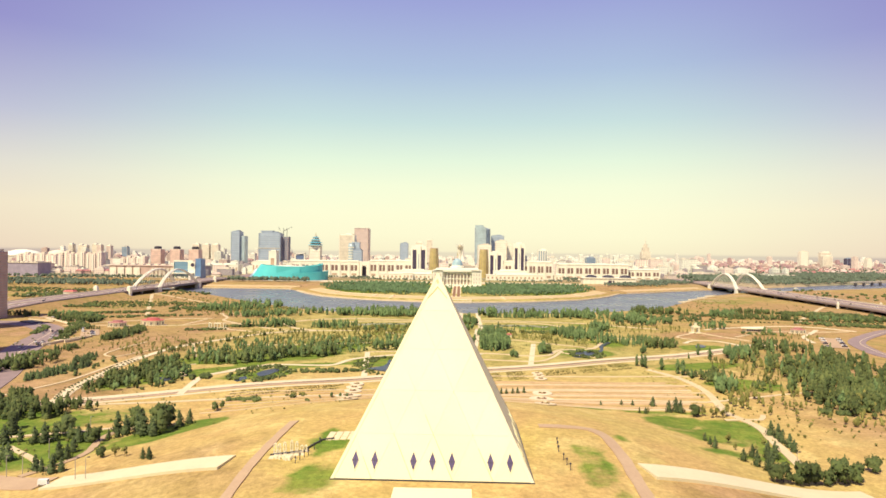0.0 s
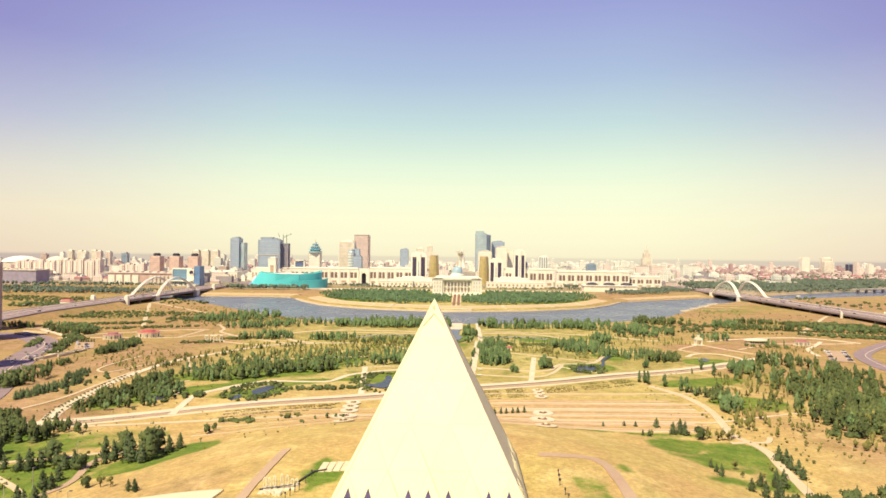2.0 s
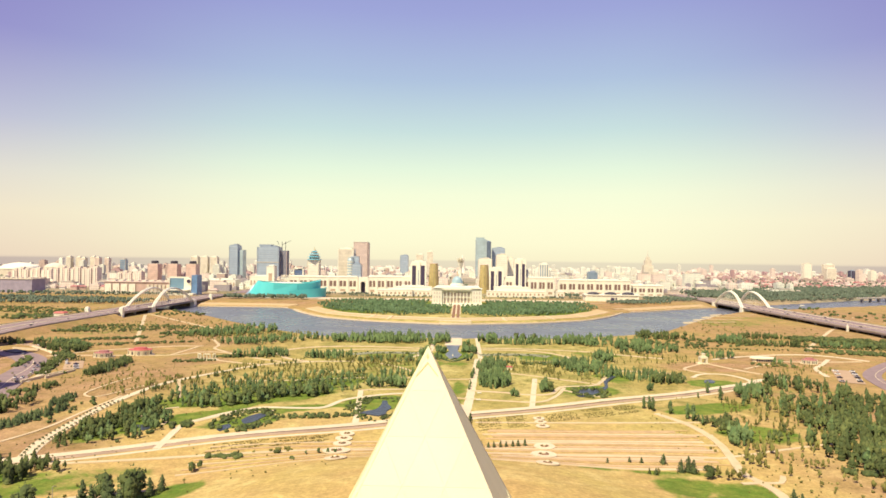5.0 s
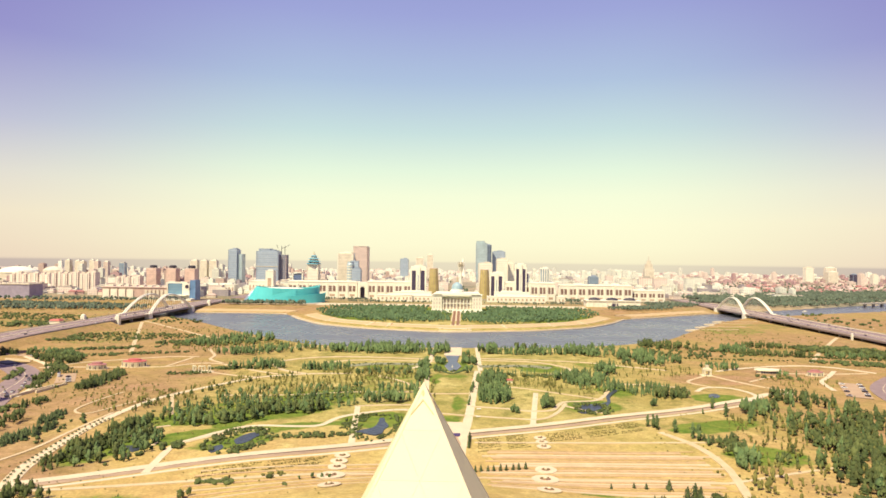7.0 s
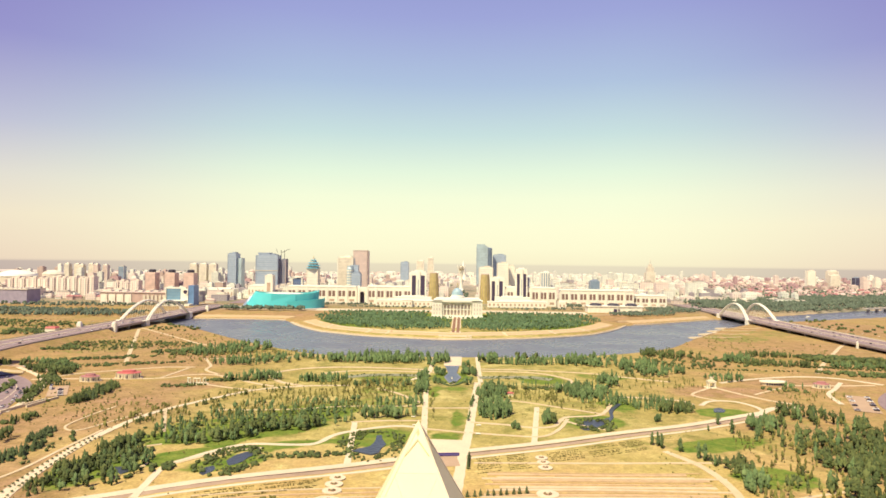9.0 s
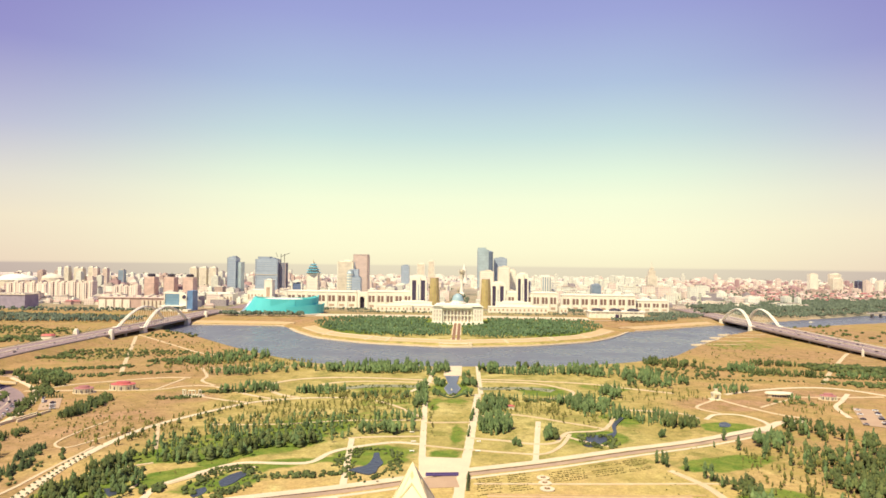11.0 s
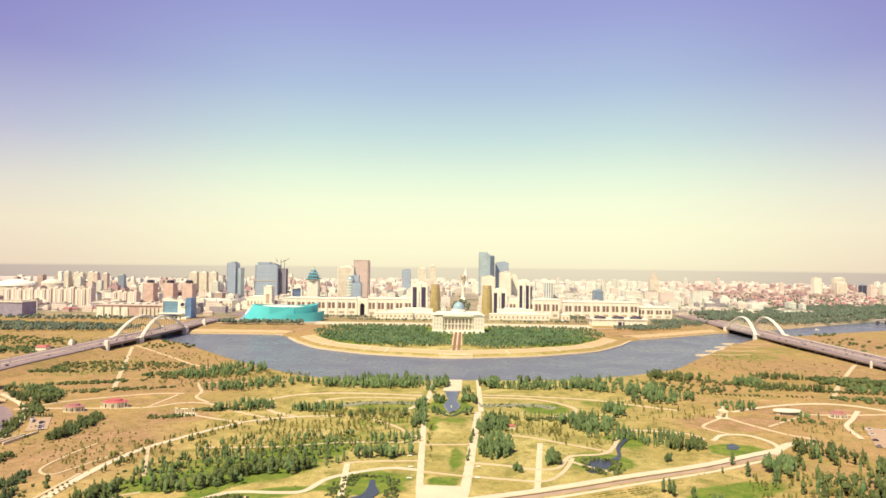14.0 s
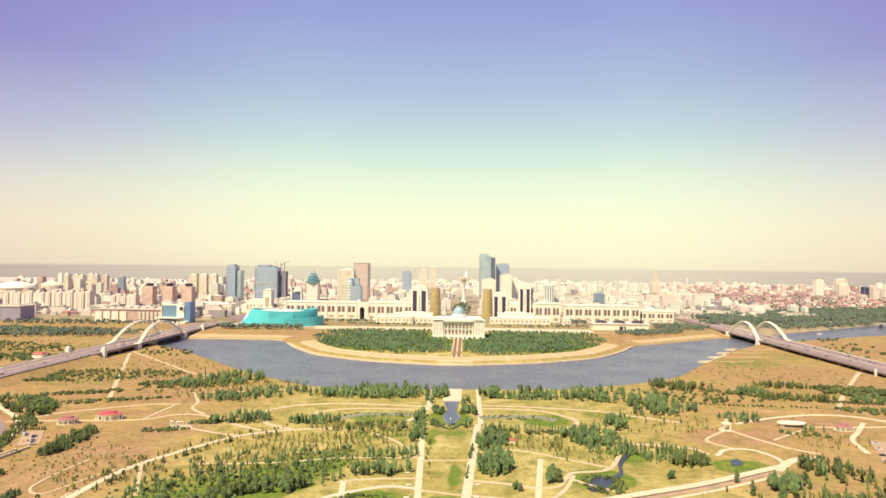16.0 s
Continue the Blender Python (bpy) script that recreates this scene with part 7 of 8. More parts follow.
# ---- the bridges ----
def bridge(x_near, x_far, y0, y1, z, arch0, arch1, rise, label, lamps, shore):
    """A straight road bridge with two arches over the river."""
    s = 1 if x_near > 0 else -1
    base = thing("arch_bridge", label, "bridge")
    w, cx = abs(x_far - x_near), (x_near + x_far) / 2

    def height(y):
        return z * step(y0 - 30, y0 + 220, y) * (1 - step(y1 - 150, y1 + 40, y)) + 0.8

    def strip(x0, x1, lo, hi, a=y0, b_=y1):
        verts, faces, n = [], [], 40
        for i in range(n + 1):
            y = a + (b_ - a) * i / n
            t = float(height(y))
            verts += [(x0, y, t + lo), (x1, y, t + lo), (x1, y, t + hi), (x0, y, t + hi)]
        for i in range(n):
            for k in range(4):
                faces.append((4 * i + k, 4 * i + (k + 1) % 4, 4 * i + 4 + (k + 1) % 4, 4 * i + 4 + k))
        faces += [(0, 1, 2, 3), tuple(4 * n + k for k in (3, 2, 1, 0))]
        return verts, faces
    part("deck", strip(cx - w / 2, cx + w / 2, -1.3, 0), ROAD, base, "mauve asphalt carriageway")
    for side in (-1, 1):
        part("girder", strip(cx + side * (w / 2 - 1.5) - 1, cx + side * (w / 2 - 1.5) + 1, -2.6, -1.3), CONCRETE, base, "concrete edge girder")
        # the shade under the deck is put into these girders' near-black colour
        part("under_girder", strip(cx + side * w * 0.3 - 3, cx + side * w * 0.3 + 3, -4.0, -1.3), SHADE_STEEL, base, "steel girder under the deck, darkened for the shade there")
        part("pavement", strip(cx + side * (w / 2 - 2.2) - 1.8, cx + side * (w / 2 - 2.2) + 1.8, 0, 0.3), PAVING, base)
        part("railing", strip(cx + side * (w / 2 - 0.3) - 0.15, cx + side * (w / 2 - 0.3) + 0.15, 0, 1.3), CONCRETE, base)
        part("lane_line", strip(cx + side * w * 0.14 - 0.25, cx + side * w * 0.14 + 0.25, 0.0, 0.03), HAZED_MARBLE, base)
    verts, faces, n = [], [], 30
    for i in range(n + 1):
        y = y0 - 20 + (shore - y0 + 20) * i / n
        t = float(height(y)) - 0.35
        for xx in (cx - w / 2 - 2 - 2.2 * t, cx - w / 2, cx + w / 2, cx + w / 2 + 2 + 2.2 * t):
            verts.append((xx, y, t if abs(xx - cx) <= w / 2 + 0.1 else tz(xx, y) - 0.3))
    for i in range(n):
        faces += [(4 * i + k, 4 * i + k + 1, 4 * i + k + 5, 4 * i + k + 4) for k in range(3)]
    faces.append((4 * n, 4 * n + 1, 4 * n + 2, 4 * n + 3))
    single("embankment", (verts, faces), bpy.data.materials["dry_grass"], "dry grass road embankment leading to the bridge", "embankment", kind="structure")
    part("median", strip(cx - 1, cx + 1, 0, 0.5), PAVING, base)
    ends = [y for y in np.arange(y0 + 60, y1, 55) if not arch0 - 15 < y < arch1 + 15]
    for y in ends:
        h = float(height(y))
        g = min(tz(cx, y), -1)
        if h > 2:
            for side in (-1, 0, 1):
                part("pier", box(cx + side * w * 0.36, y, g - 1, 4, 3.2, h - g - 1.4), CONCRETE, base)
    for side in (-1, 1):
        xa = cx + side * (w / 2 - 3)
        pts = []
        for i in range(21):
            t = i / 20
            y = arch0 + (arch1 - arch0) * t
            pts.append((xa - side * 5 * math.sin(math.pi * t), y, float(height(arch0)) - 5 + (rise + 5) * math.sin(math.pi * t) ** 0.85))
        for off in (-1.9, 1.9):
            rib = part("arch", tube([(p[0] + off, p[1], p[2]) for p in pts], 1.35, 8), HAZED_MARBLE, base, "white steel arch rib")
        for i in range(2, 20, 2):
            part("arch_tie", box(pts[i][0], pts[i][1], pts[i][2] - 0.5, 3.8, 0.9, 1.0), HAZED_MARBLE, rib)
        for i in range(3, 18):
            p = pts[i]
            part("hanger", tube([(xa, p[1], float(height(p[1]))), p], 0.34, 4), HAZED_MARBLE, rib)
        for y in (arch0, arch1):
            g = tz(xa, y)
            part("abutment", box(xa, y, min(g, -5) - 1, 9, 14, float(height(y)) - min(g, -5) + 2.5, taper=0.85), HAZED_MARBLE, base, "white arch footing")
    for y in lamps:
        for side in (-1, 1):
            xx = cx + side * (w / 2 + 1)
            part("pylon", join(box(xx, y, min(tz(xx, y), 0) - 1, 6.5 if s < 0 else 2.2, 6 if s < 0 else 3, float(height(y)) - min(tz(xx, y), 0) + (7 if s < 0 else 3)), turned([(3.6 if s < 0 else 1.3, float(height(y)) + (6 if s < 0 else 2.5)), (2.8 if s < 0 else 1.0, float(height(y)) + (8.6 if s < 0 else 3.6)), (0.3, float(height(y)) + (9.4 if s < 0 else 4))], xx, y, 10)), HAZED_MARBLE, base, "white gate pylon")
    for i, y in enumerate(np.arange(y0 + 30, y1, 38)):
        h = float(height(y))
        lamp = part("street_lamp", tube([(cx, y, h), (cx, y, h + 10), (cx + 2.4, y, h + 10.8)], 0.2, 4), CONCRETE, base)
        part("lantern", box(cx + 2.8, y, h + 10.6, 1.3, 0.5, 0.3), HAZED_MARBLE, lamp)


bridge(-556, -612, 420, 1420, 7.5, 915, 1090, 31, "road bridge with two white arches over the river", (808, 1170), 790)
bridge(600, 664, 470, 1700, 6.5, 1118, 1262, 30, "wide road bridge with two white arches over the river", (760,), 560)
ribbon("road", [(-584, 100), (-584, 300), (-584, 425)], 54, ROAD, "wide dark asphalt road leading to the bridge", category="road", lift=0.3)
ribbon("road", [(632, 100), (632, 300), (632, 475)], 60, ROAD, "wide dark asphalt road leading to the bridge", category="road", lift=0.3)
ribbon("road", [(-584, 1415), (-590, 1500), (-600, 1700)], 40, ROAD, "wide dark asphalt road into town", category="road", lift=0.3)
ribbon("road", [(632, 1690), (625, 1800), (600, 2000)], 40, ROAD, "wide dark asphalt road into town", category="road", lift=0.3)
ribbon("road", [(-640, 1240), (-500, 1230), (-330, 1225), (0, 1232), (330, 1225), (500, 1330), (620, 1480)], 16, ASPHALT, "asphalt embankment road behind the palace wood", category="road", lift=0.2)
ribbon("plaza", [(-330, 1260), (0, 1270), (300, 1262)], 60, PAVING, "pale paved square behind the palace", category="plaza", lift=0.1)
ribbon("plaza", [(-600, 1300), (-470, 1290), (-330, 1290)], 70, CONCRETE, "pale paved forecourt of the concert hall", category="plaza", lift=0.1)
ribbon("riverside_terrace", [(400, 872), (470, 955)], 9, PAVING, "pale stepped terrace on the river bank", category="terrace")
for k in range(4):
    x, y = 415 + 36 * k, 880 + 52 * k
    single("bank_steps", join(*[box(x - 2 - 3 * i, y + 4 * i, -5, 12, 5, 4.9 - 0.7 * i, 35) for i in range(4)]), PAVING, "pale stone steps down to the water", "steps", "river bank steps")
    ribbon("footpath", [(x + 4, y - 4), (x + 40, y - 10), (x + 70, y + 4)], 2.6, SANDPATH, WALK)
boat_hull = prism([(-7, -2), (5, -2), (9, 0), (5, 2), (-7, 2)], -4.1, -2.6, 1.05)
b = thing("boat", "small white river boat on the water", "boat", m=pose(850, 1345, 0, 0, 0, 25))
part("hull", boat_hull, HAZED_MARBLE, b)
part("cabin", box(-1, 0, -2.6, 7, 3, 1.8), HAZED_MARBLE, b)

# far footbridge
b = thing("girder_bridge", "low pale girder bridge across the upper river", "bridge")
part("deck", box(1180, 1560, 5, 180, 14, 3, 25), CONCRETE, b)
for i in range(5):
    part("pier", box(1110 + 33 * i, 1527 + 15.5 * i, -8, 4, 8, 13.5), CONCRETE, b)

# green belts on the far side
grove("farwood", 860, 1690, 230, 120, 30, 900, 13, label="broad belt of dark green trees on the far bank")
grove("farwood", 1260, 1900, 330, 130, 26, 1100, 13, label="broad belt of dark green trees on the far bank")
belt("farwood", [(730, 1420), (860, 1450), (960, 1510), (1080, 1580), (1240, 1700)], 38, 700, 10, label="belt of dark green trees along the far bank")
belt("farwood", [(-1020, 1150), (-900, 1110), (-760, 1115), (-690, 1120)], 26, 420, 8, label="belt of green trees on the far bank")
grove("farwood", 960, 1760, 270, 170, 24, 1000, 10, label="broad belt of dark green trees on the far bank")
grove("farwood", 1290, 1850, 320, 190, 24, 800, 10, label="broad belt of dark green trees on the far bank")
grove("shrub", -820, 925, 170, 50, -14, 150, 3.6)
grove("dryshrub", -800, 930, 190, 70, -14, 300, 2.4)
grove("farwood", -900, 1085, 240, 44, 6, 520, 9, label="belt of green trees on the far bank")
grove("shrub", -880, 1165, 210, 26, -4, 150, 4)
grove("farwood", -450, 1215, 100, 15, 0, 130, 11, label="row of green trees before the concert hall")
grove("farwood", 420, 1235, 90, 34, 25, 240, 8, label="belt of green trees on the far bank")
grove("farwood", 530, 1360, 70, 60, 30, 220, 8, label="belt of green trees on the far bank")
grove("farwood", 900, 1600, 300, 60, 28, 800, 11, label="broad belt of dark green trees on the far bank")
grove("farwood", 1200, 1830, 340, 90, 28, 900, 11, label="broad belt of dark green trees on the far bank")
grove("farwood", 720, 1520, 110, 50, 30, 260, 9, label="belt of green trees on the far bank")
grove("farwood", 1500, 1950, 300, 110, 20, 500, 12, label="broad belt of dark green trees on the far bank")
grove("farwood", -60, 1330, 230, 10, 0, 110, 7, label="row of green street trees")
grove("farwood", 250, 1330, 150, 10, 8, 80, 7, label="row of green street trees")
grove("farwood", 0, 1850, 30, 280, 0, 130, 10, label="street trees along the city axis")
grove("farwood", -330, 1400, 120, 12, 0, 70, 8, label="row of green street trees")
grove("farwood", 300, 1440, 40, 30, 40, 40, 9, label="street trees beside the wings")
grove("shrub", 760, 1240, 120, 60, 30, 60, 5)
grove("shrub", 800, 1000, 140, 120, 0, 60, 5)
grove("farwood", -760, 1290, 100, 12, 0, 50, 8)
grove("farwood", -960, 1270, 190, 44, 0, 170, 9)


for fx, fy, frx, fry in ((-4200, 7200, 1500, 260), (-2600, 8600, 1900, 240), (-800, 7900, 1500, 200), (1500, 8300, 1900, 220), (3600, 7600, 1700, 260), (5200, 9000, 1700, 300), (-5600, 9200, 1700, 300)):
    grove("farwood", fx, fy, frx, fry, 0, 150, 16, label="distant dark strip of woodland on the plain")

# ---- the town ----
def house(rng, x, y, w, d, h, mat, turn=0.0):
    base = thing("apartment_block", {0: "cream apartment block with rows of windows", 1: "white apartment block with rows of windows", 2: "tan brick apartment block", 3: "pinkish apartment block with rows of windows", 4: "grey office block with window bands"}[mat], "apartment block",
                 "blocks of the distant town", m=pose(x, y, tz(x, y) - 0.5, 0, 0, turn))
    part("wall", box(0, 0, 0, w, d, h), FACADES[mat], base)
    part("roof", join(box(0, 0, h, w + 1, d + 1, 1.2), box(rng.uniform(-0.2, 0.2) * w, 0, h + 1.2, w * rng.uniform(0.2, 0.4), d * 0.5, rng.uniform(2, 5))), rng.choice([HAZED_PLASTER, HAZED_MARBLE, CONCRETE, HAZED_PLASTER]), base)


def low_house(rng, x, y):
    base = thing("house", rng.choice(["small house with a red gable roof", "small house with a red hipped roof"]), "house", "small houses of the town", m=pose(x, y, tz(x, y) - 0.3, 0, 0, rng.uniform(-20, 20)))
    w, d, h = rng.uniform(12, 26), rng.uniform(10, 14), rng.uniform(5, 10)
    part("wall", box(0, 0, 0, w, d, h), rng.choice([HAZED_PLASTER, HAZED_MARBLE, PINKBRICK]), base)
    part("roof", ([(-w / 2 - 1, -d / 2 - 1, h), (w / 2 + 1, -d / 2 - 1, h), (w / 2 + 1, d / 2 + 1, h), (-w / 2 - 1, d / 2 + 1, h), (-w / 3, 0, h + 4.5), (w / 3, 0, h + 4.5)],
                  [(0, 1, 5, 4), (1, 2, 5), (2, 3, 4, 5), (3, 0, 4), (3, 2, 1, 0)]), rng.choice([RED_DULL, PINKBRICK, BROWN, RED_DULL]), base)


town = random.Random(41)


def far_district(n, x0, x1, y0, y1, h0, h1, mats, w0=18, w1=60):
    """Blocks too far off to tell apart, as one object."""
    shapes, which = [], []
    for _ in range(n):
        x, y = town.uniform(x0, x1), town.uniform(y0, y1)
        h = h0 + (h1 - h0) * town.random() ** 1.8
        w, d, mat = town.uniform(w0, w1), town.uniform(16, 28), town.choice(mats)
        for s in (box(x, y, tz(x, y) - 0.5, w, d, h), box(x, y, tz(x, y) + h - 0.5, w * 0.5, d * 0.5, 3.5)):
            shapes.append(s)
            which += [mat] * 6
    me = mesh_of("town_blocks", join(*shapes), FACADES)
    me.polygons.foreach_set("material_index", np.array(which, np.int32))
    tagged(new("town_blocks", me), "distant cream and tan apartment blocks of the town", "apartment blocks", kind="stuff")


def district(n, x0, x1, y0, y1, h0, h1, mats, w0=22, w1=70):
    for _ in range(n):
        x, y = town.uniform(x0, x1), town.uniform(y0, y1)
        h = h0 + (h1 - h0) * town.random() ** 1.8
        house(town, x, y, town.uniform(w0, w1), town.uniform(16, 28), h, town.choice(mats), town.choice([0, 0, 0, 8, -12]))


district(46, -1700, -700, 1720, 2150, 14, 40, [0, 0, 1, 2, 3], 16, 46)
district(22, -1250, -620, 1450, 1700, 10, 26, [0, 1, 4])
district(30, -640, -330, 1580, 1900, 16, 40, [1, 0, 4])
district(34, -320, -60, 1640, 2100, 10, 34, [1, 0, 1], 14, 40)
district(34, 60, 420, 1650, 2200, 12, 40, [1, 1, 0], 14, 40)
district(46, 330, 960, 1750, 2400, 10, 36, [1, 1, 0, 4], 14, 44)
district(24, 600, 1000, 1620, 1800, 8, 20, [1, 0])
district(34, 300, 980, 1850, 2350, 24, 56, [1, 1, 1, 0], 22, 44)
district(16, -640, -60, 1900, 2300, 24, 50, [1, 1, 0], 20, 40)
far_district(420, -2600, -700, 2050, 3500, 8, 40, [0, 1, 1, 2, 3, 0], 10, 40)
far_district(50, -2600, -800, 2300, 3700, 40, 70, [0, 1, 2], 16, 30)
far_district(200, -1500, -620, 1480, 2000, 5, 18, [0, 1, 1, 4, 3], 10, 34)
far_district(420, -900, -50, 1600, 3300, 7, 34, [0, 1, 1, 1, 4, 2], 9, 34)
far_district(640, 60, 1040, 1650, 3500, 7, 32, [1, 1, 1, 1, 0, 4], 9, 36)
far_district(70, 200, 1040, 2400, 3700, 30, 62, [1, 1, 1], 16, 34)
far_district(300, -1600, 2600, 4300, 7200, 10, 32, [1, 1, 0], 20, 60)
far_district(760, 900, 2400, 2080, 3000, 4, 9, [3, 2, 3, 0, 2], 6, 18)
far_district(520, 1100, 3200, 2700, 4300, 6, 22, [3, 2, 0, 3], 10, 36)
far_district(22, 1300, 3000, 2700, 4000, 34, 70, [0, 1, 3], 16, 30)
far_district(560, -2200, 2600, 3300, 5200, 6, 26, [0, 1, 1, 1], 10, 40)
far_district(360, -4200, 4600, 4600, 7400, 6, 24, [0, 1, 3, 1], 12, 60)
for _ in range(150):
    low_house(town, town.uniform(850, 1950), town.uniform(2000, 2650))
for _ in range(46):
    low_house(town, town.uniform(-1500, -600), town.uniform(1400, 1560))
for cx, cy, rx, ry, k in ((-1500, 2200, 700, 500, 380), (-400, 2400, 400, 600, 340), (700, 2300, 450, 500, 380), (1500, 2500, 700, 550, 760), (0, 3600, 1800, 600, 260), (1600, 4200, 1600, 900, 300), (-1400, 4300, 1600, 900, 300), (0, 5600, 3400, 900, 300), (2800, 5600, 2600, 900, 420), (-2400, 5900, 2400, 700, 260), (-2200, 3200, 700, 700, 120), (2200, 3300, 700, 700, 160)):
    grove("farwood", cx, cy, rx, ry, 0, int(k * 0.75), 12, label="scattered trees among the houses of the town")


# ---- pavilions in the park ----
def red_pavilion(cx, cy, rx, ry, h, label, tiles=RED):
    base = thing("pavilion", label, "pavilion", m=pose(cx, cy, tz(cx, cy) - 0.4))
    part("wall", turned([(rx, 0), (rx, h)], n=20, sy=ry / rx), CREAM, base)
    part("roof", turned([(rx * 1.04, h), (rx * 0.98, h + 0.5), (rx * 0.6, h + 0.8), (rx * 0.55, h + 2.2), (rx * 0.1, h + 2.6)], n=20, sy=ry / rx), tiles, base, "red roof")
    part("plinth", turned([(rx * 1.2, 0), (rx * 1.2, 0.9)], n=20, sy=ry / rx), PAVING, base)
    for k in range(10):
        a = math.pi + math.pi * (k + 0.5) / 10
        part("post", turned([(0.3, 0.6), (0.3, h)], rx * 1.08 * math.cos(a), ry * 1.08 * math.sin(a), 6), WHITE, base)
        if k % 2:
            part("window", box(rx * 1.0 * math.cos(a), ry * 1.0 * math.sin(a), 1.4, 1.8, 0.8, h * 0.5, math.degrees(a) + 90), GLASS_DARK, base)


red_pavilion(-330, 447, 12, 8, 6.0, "oval cream pavilion with a bright red roof")
red_pavilion(-358, 427, 9, 6.5, 5.0, "round cream pavilion with a dull red roof", RED_DULL)
red_pavilion(376, 462, 7.5, 5.5, 4.4, "round cream pavilion with a dark red roof", RED_DULL)
b = thing("pavilion", "long white oval cafe pavilion", "pavilion", m=pose(332, 470, tz(332, 470)))
part("wall", turned([(12, 0), (12, 3.2)], n=20, sy=0.45), WHITE, b)
part("roof", turned([(14, 3.2), (13.6, 4.2), (6, 4.8)], n=20, sy=0.5), WHITE, b)
for i in range(8):
    part("window", box(-8 + 2.3 * i, -5.5 + 0.08 * (i - 3.5) ** 2, 0.9, 1.4, 0.8, 1.6), GLASS_DARK, b)


def colonnade():
    base = thing("colonnade", "curved white colonnade ruin on a dry meadow", "colonnade", m=pose(-248, 420, tz(-248, 420)))
    for i in range(8):
        a = radians(200 + 20 * i)
        x, y = 9.5 * math.cos(a), 5.5 * math.sin(a) + 3
        part("column", turned([(0.75, 0), (0.55, 0.6), (0.5, 5.2), (0.8, 5.8)], x, y, 8), WHITE, base)
        if i not in (2, 5) and i < 7:
            b_ = radians(200 + 20 * (i + 1))
            part("beam", tube([(x, y, 6.2), (9.5 * math.cos(b_), 5.5 * math.sin(b_) + 3, 6.2)], 0.6, 4), WHITE, base)
    part("floor", turned([(12, -0.3), (12, 0.5)], 0, 2, 20, 1, 0.6), PAVING, base)


colonnade()


def gate_tower():
    base = thing("gate_tower", "pale stone memorial gate with four legs and a turret", "monument", m=Matrix.LocRotScale((262, 452, tz(262, 452)), None, (0.8, 0.8, 0.76)))
    for sx in (-1, 1):
        for sy in (-1, 1):
            part("leg", box(sx * 3.6, sy * 2.4, 0, 2, 2, 7), WHITE, base)
    part("lintel", join(box(0, 0, 7, 10, 7.4, 2.2), box(0, 0, 9.2, 6, 5, 1.2)), WHITE, base)
    part("turret", join(box(0, 0, 10.4, 3.0, 2.8, 3.0), box(0, 0, 13.4, 3.8, 3.4, 0.6)), WHITE, base)
    part("step", join(box(0, 0, -0.4, 15, 11, 0.7), box(0, 0, 0.3, 12.6, 9, 0.5)), WHITE, base)


gate_tower()
b = thing("kiosk", "small red and white kiosk among saplings", "kiosk", m=pose(57, 395, tz(57, 395)))
part("wall", box(0, 0, 0, 5, 4, 2.8), WHITE, b)
part("roof", box(0, 0, 2.8, 6, 5, 0.7, taper=0.7), RED, b)
b = thing("hut", "small white house with a red roof by the bridge approach", "hut", m=pose(-642, 784, tz(-642, 784)))
part("wall", box(0, 0, 0, 17, 10, 9), HAZED_MARBLE, b)
part("roof", box(0, 0, 9, 18, 12, 2.4, taper=0.75), RED, b)


def underpass():
    base = thing("underpass", "pale concrete underpass walls beside the curving road", "underpass")
    for x0, y0, x1, y1 in ((-352, 300, -346, 345), (-344, 318, -340, 352), (-486, 470, -452, 462)):
        d = Vector((x1 - x0, y1 - y0))
        part("wall", box((x0 + x1) / 2, (y0 + y1) / 2, tz(x0, y0) - 1, d.length, 1.4, 3.2, math.degrees(math.atan2(d.y, d.x))), PAVING, base)
    # near-black block added where only tower shade lies on the road
    part("shade_block", box(-470, 452, tz(-470, 452) - 1, 26, 12, 2.6, -30), SHADE_STEEL, base, "low dark block in place of shade on the road")


underpass()


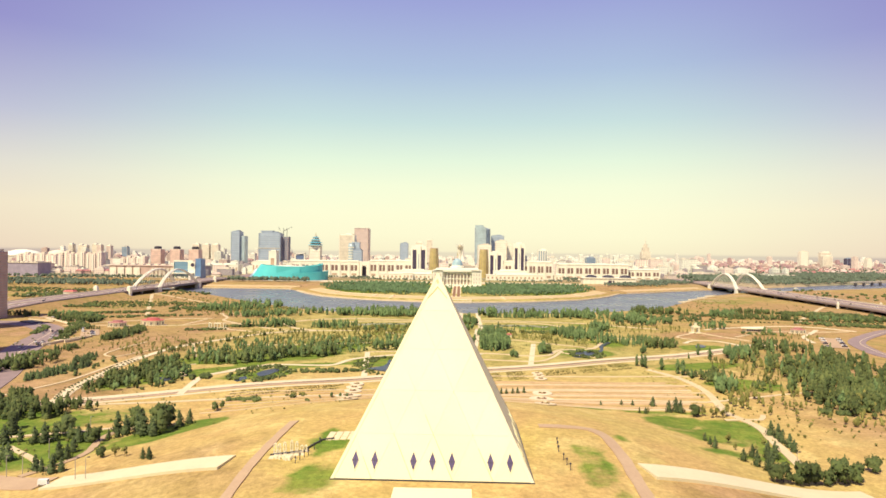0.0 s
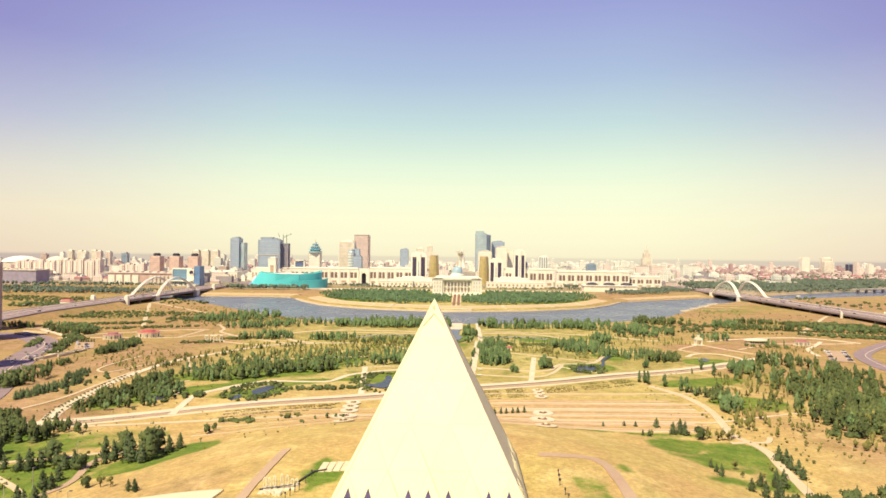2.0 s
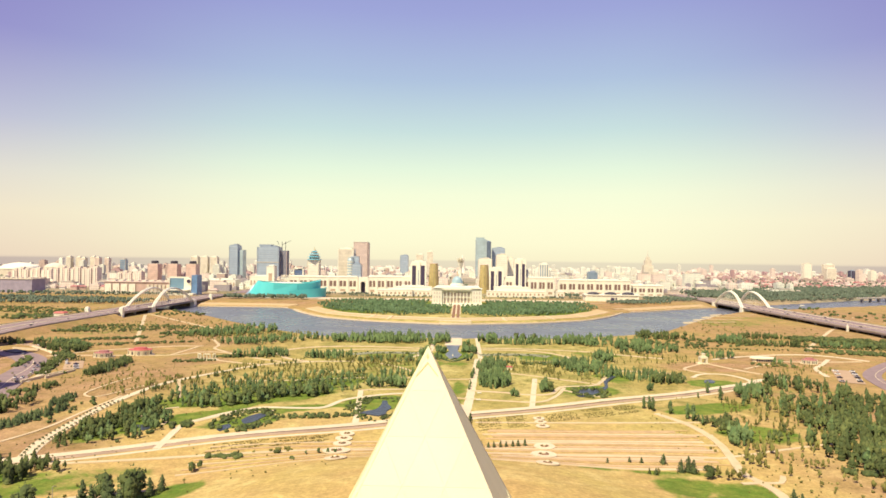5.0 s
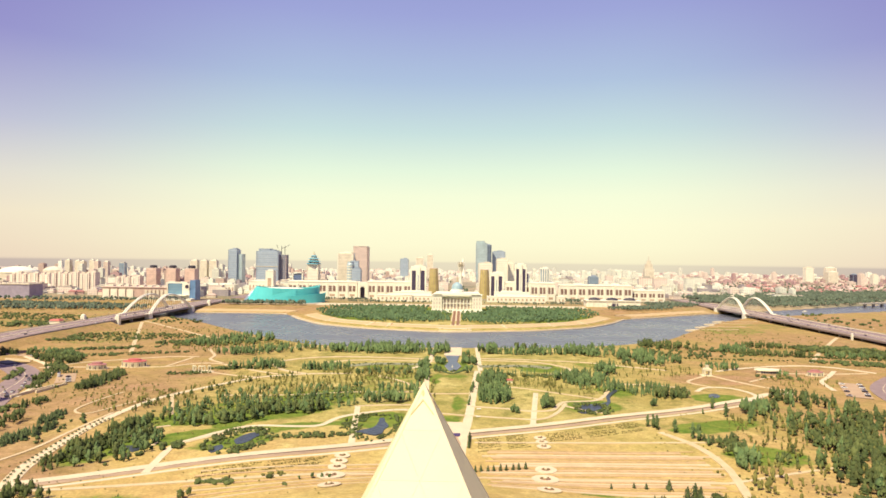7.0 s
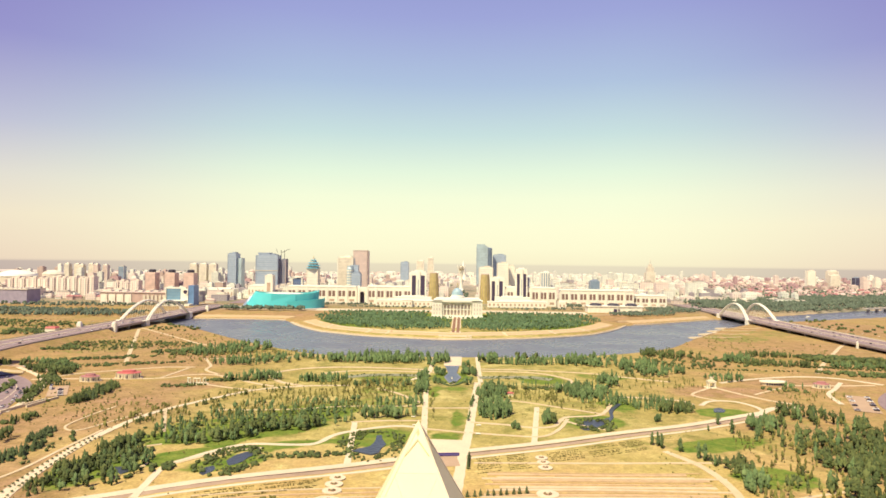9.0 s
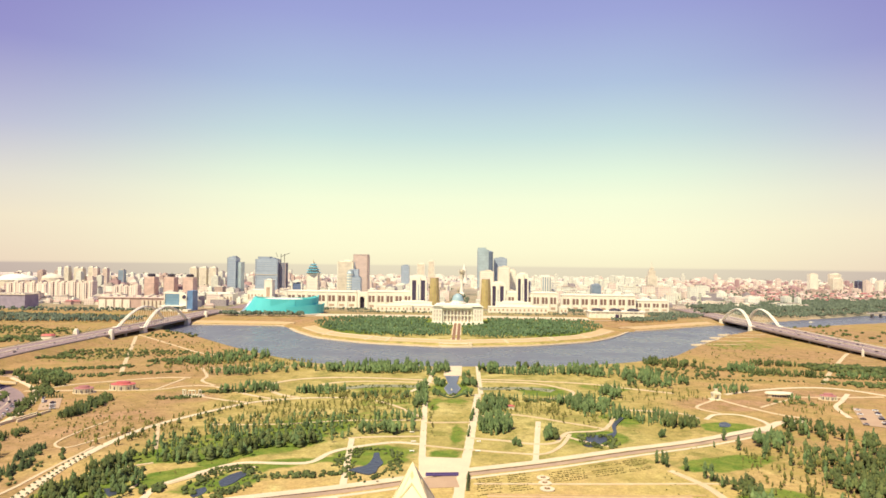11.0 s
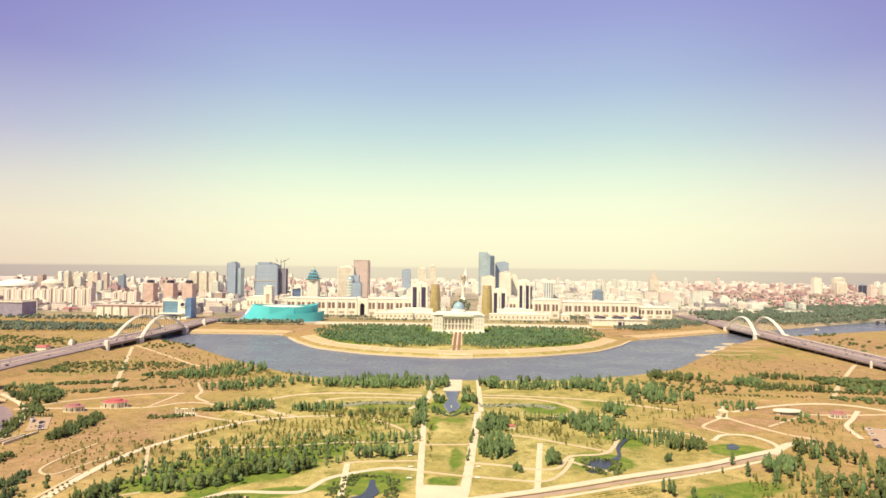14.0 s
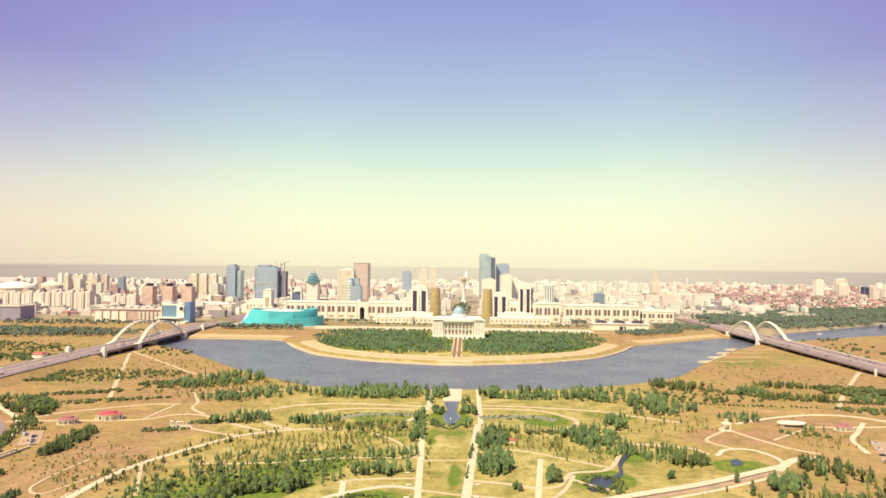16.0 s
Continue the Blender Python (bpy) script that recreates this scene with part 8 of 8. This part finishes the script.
# ---- cars ----
def car(x, y, turn, paint, lift=0.5, z=None, long=4.6):
    base = thing("bus" if long > 7 else "car", ("white coach on the asphalt" if long > 7 else {0: "white saloon car on the asphalt", 1: "black saloon car on the asphalt", 2: "silver saloon car on the asphalt"}[paint]), "bus" if long > 7 else "car", "parked vehicles",
                 m=pose(x, y, (tz(x, y) + lift) if z is None else z, 0, 0, turn))
    hgt = 2.9 if long > 7 else 0.75
    part("body", join(box(0, 0, 0.35, long, 1.85, hgt, taper=0.96)), CAR_PAINTS[paint], base)
    part("cabin", box(-0.2, 0, 0.35 + hgt, long * 0.55, 1.6, 0.6, taper=0.8), GLASS_DARK, base, "dark glazed cabin")
    for sx in (-1, 1):
        for sy in (-1, 1):
            v, f = turned([(0.33, -0.1), (0.33, 0.1)], n=8)
            part("wheel", ([(p[0] + sx * long * 0.31, p[2] + sy * 0.9, p[1] + 0.34) for p in v], f), SHADE_STEEL, base)


rng = random.Random(12)
for i in range(11):
    side = 7.0 if i % 3 else -6.5
    car(356 + 2.7 * i + side, 360 + 5.6 * i - side * 0.4, 152 + rng.uniform(-5, 5), rng.randrange(3))
car(-370, 386, 120, 0, long=11)
for i in range(4):
    car(-344 - 4.5 * i, 360 + 7 * i, 30, (0, 2, 0, 1)[i])
for i in range(5):
    car(-585 + 9 * (i % 2), 640 + 62 * i, 90, rng.randrange(3), z=7.9)
for i in range(4):
    car(-440 - 11 * i, 475 + 6 * i, 150, rng.randrange(3))
    car(-364 - 9 * i, 318 + 24 * i, 110, rng.randrange(3))
for i in range(30):
    car(612 + 8 * rng.randrange(6), rng.uniform(700, 1500), 90, rng.randrange(3), z=7.35)
for i in range(16):
    car(-578 - 8 * rng.randrange(4) + 16, rng.uniform(600, 1250), 90, rng.randrange(3), z=8.35)
for i in range(14):
    y = rng.uniform(255, 440)
    x = float(np.interp(y, [242, 290, 325, 358, 392, 424, 444], [-336, -360, -377, -390, -408, -438, -472])) + rng.choice([-8, -3, 4, 9])
    car(x, y, 118, rng.randrange(3), lift=0.9)
b = thing("van", "white van at the foot of the ramp", "van", m=Matrix.LocRotScale((-139, -4.8, tz(-139, -4.8) + 0.55), Euler((0, 0, 0.17)), (0.62, 0.7, 0.8)))
part("body", box(0, 0, 0.4, 5.4, 2.2, 2.2, taper=0.94), CAR_PAINTS[0], b)
part("windscreen", box(2.3, 0, 1.6, 0.9, 1.9, 0.8), GLASS_DARK, b)
for sx in (-1.6, 1.6):
    for sy in (-1, 1):
        v, f = turned([(0.38, -0.12), (0.38, 0.12)], n=8)
        part("wheel", ([(p[0] + sx, p[2] + sy * 1.0, p[1] + 0.38) for p in v], f), SHADE_STEEL, b)
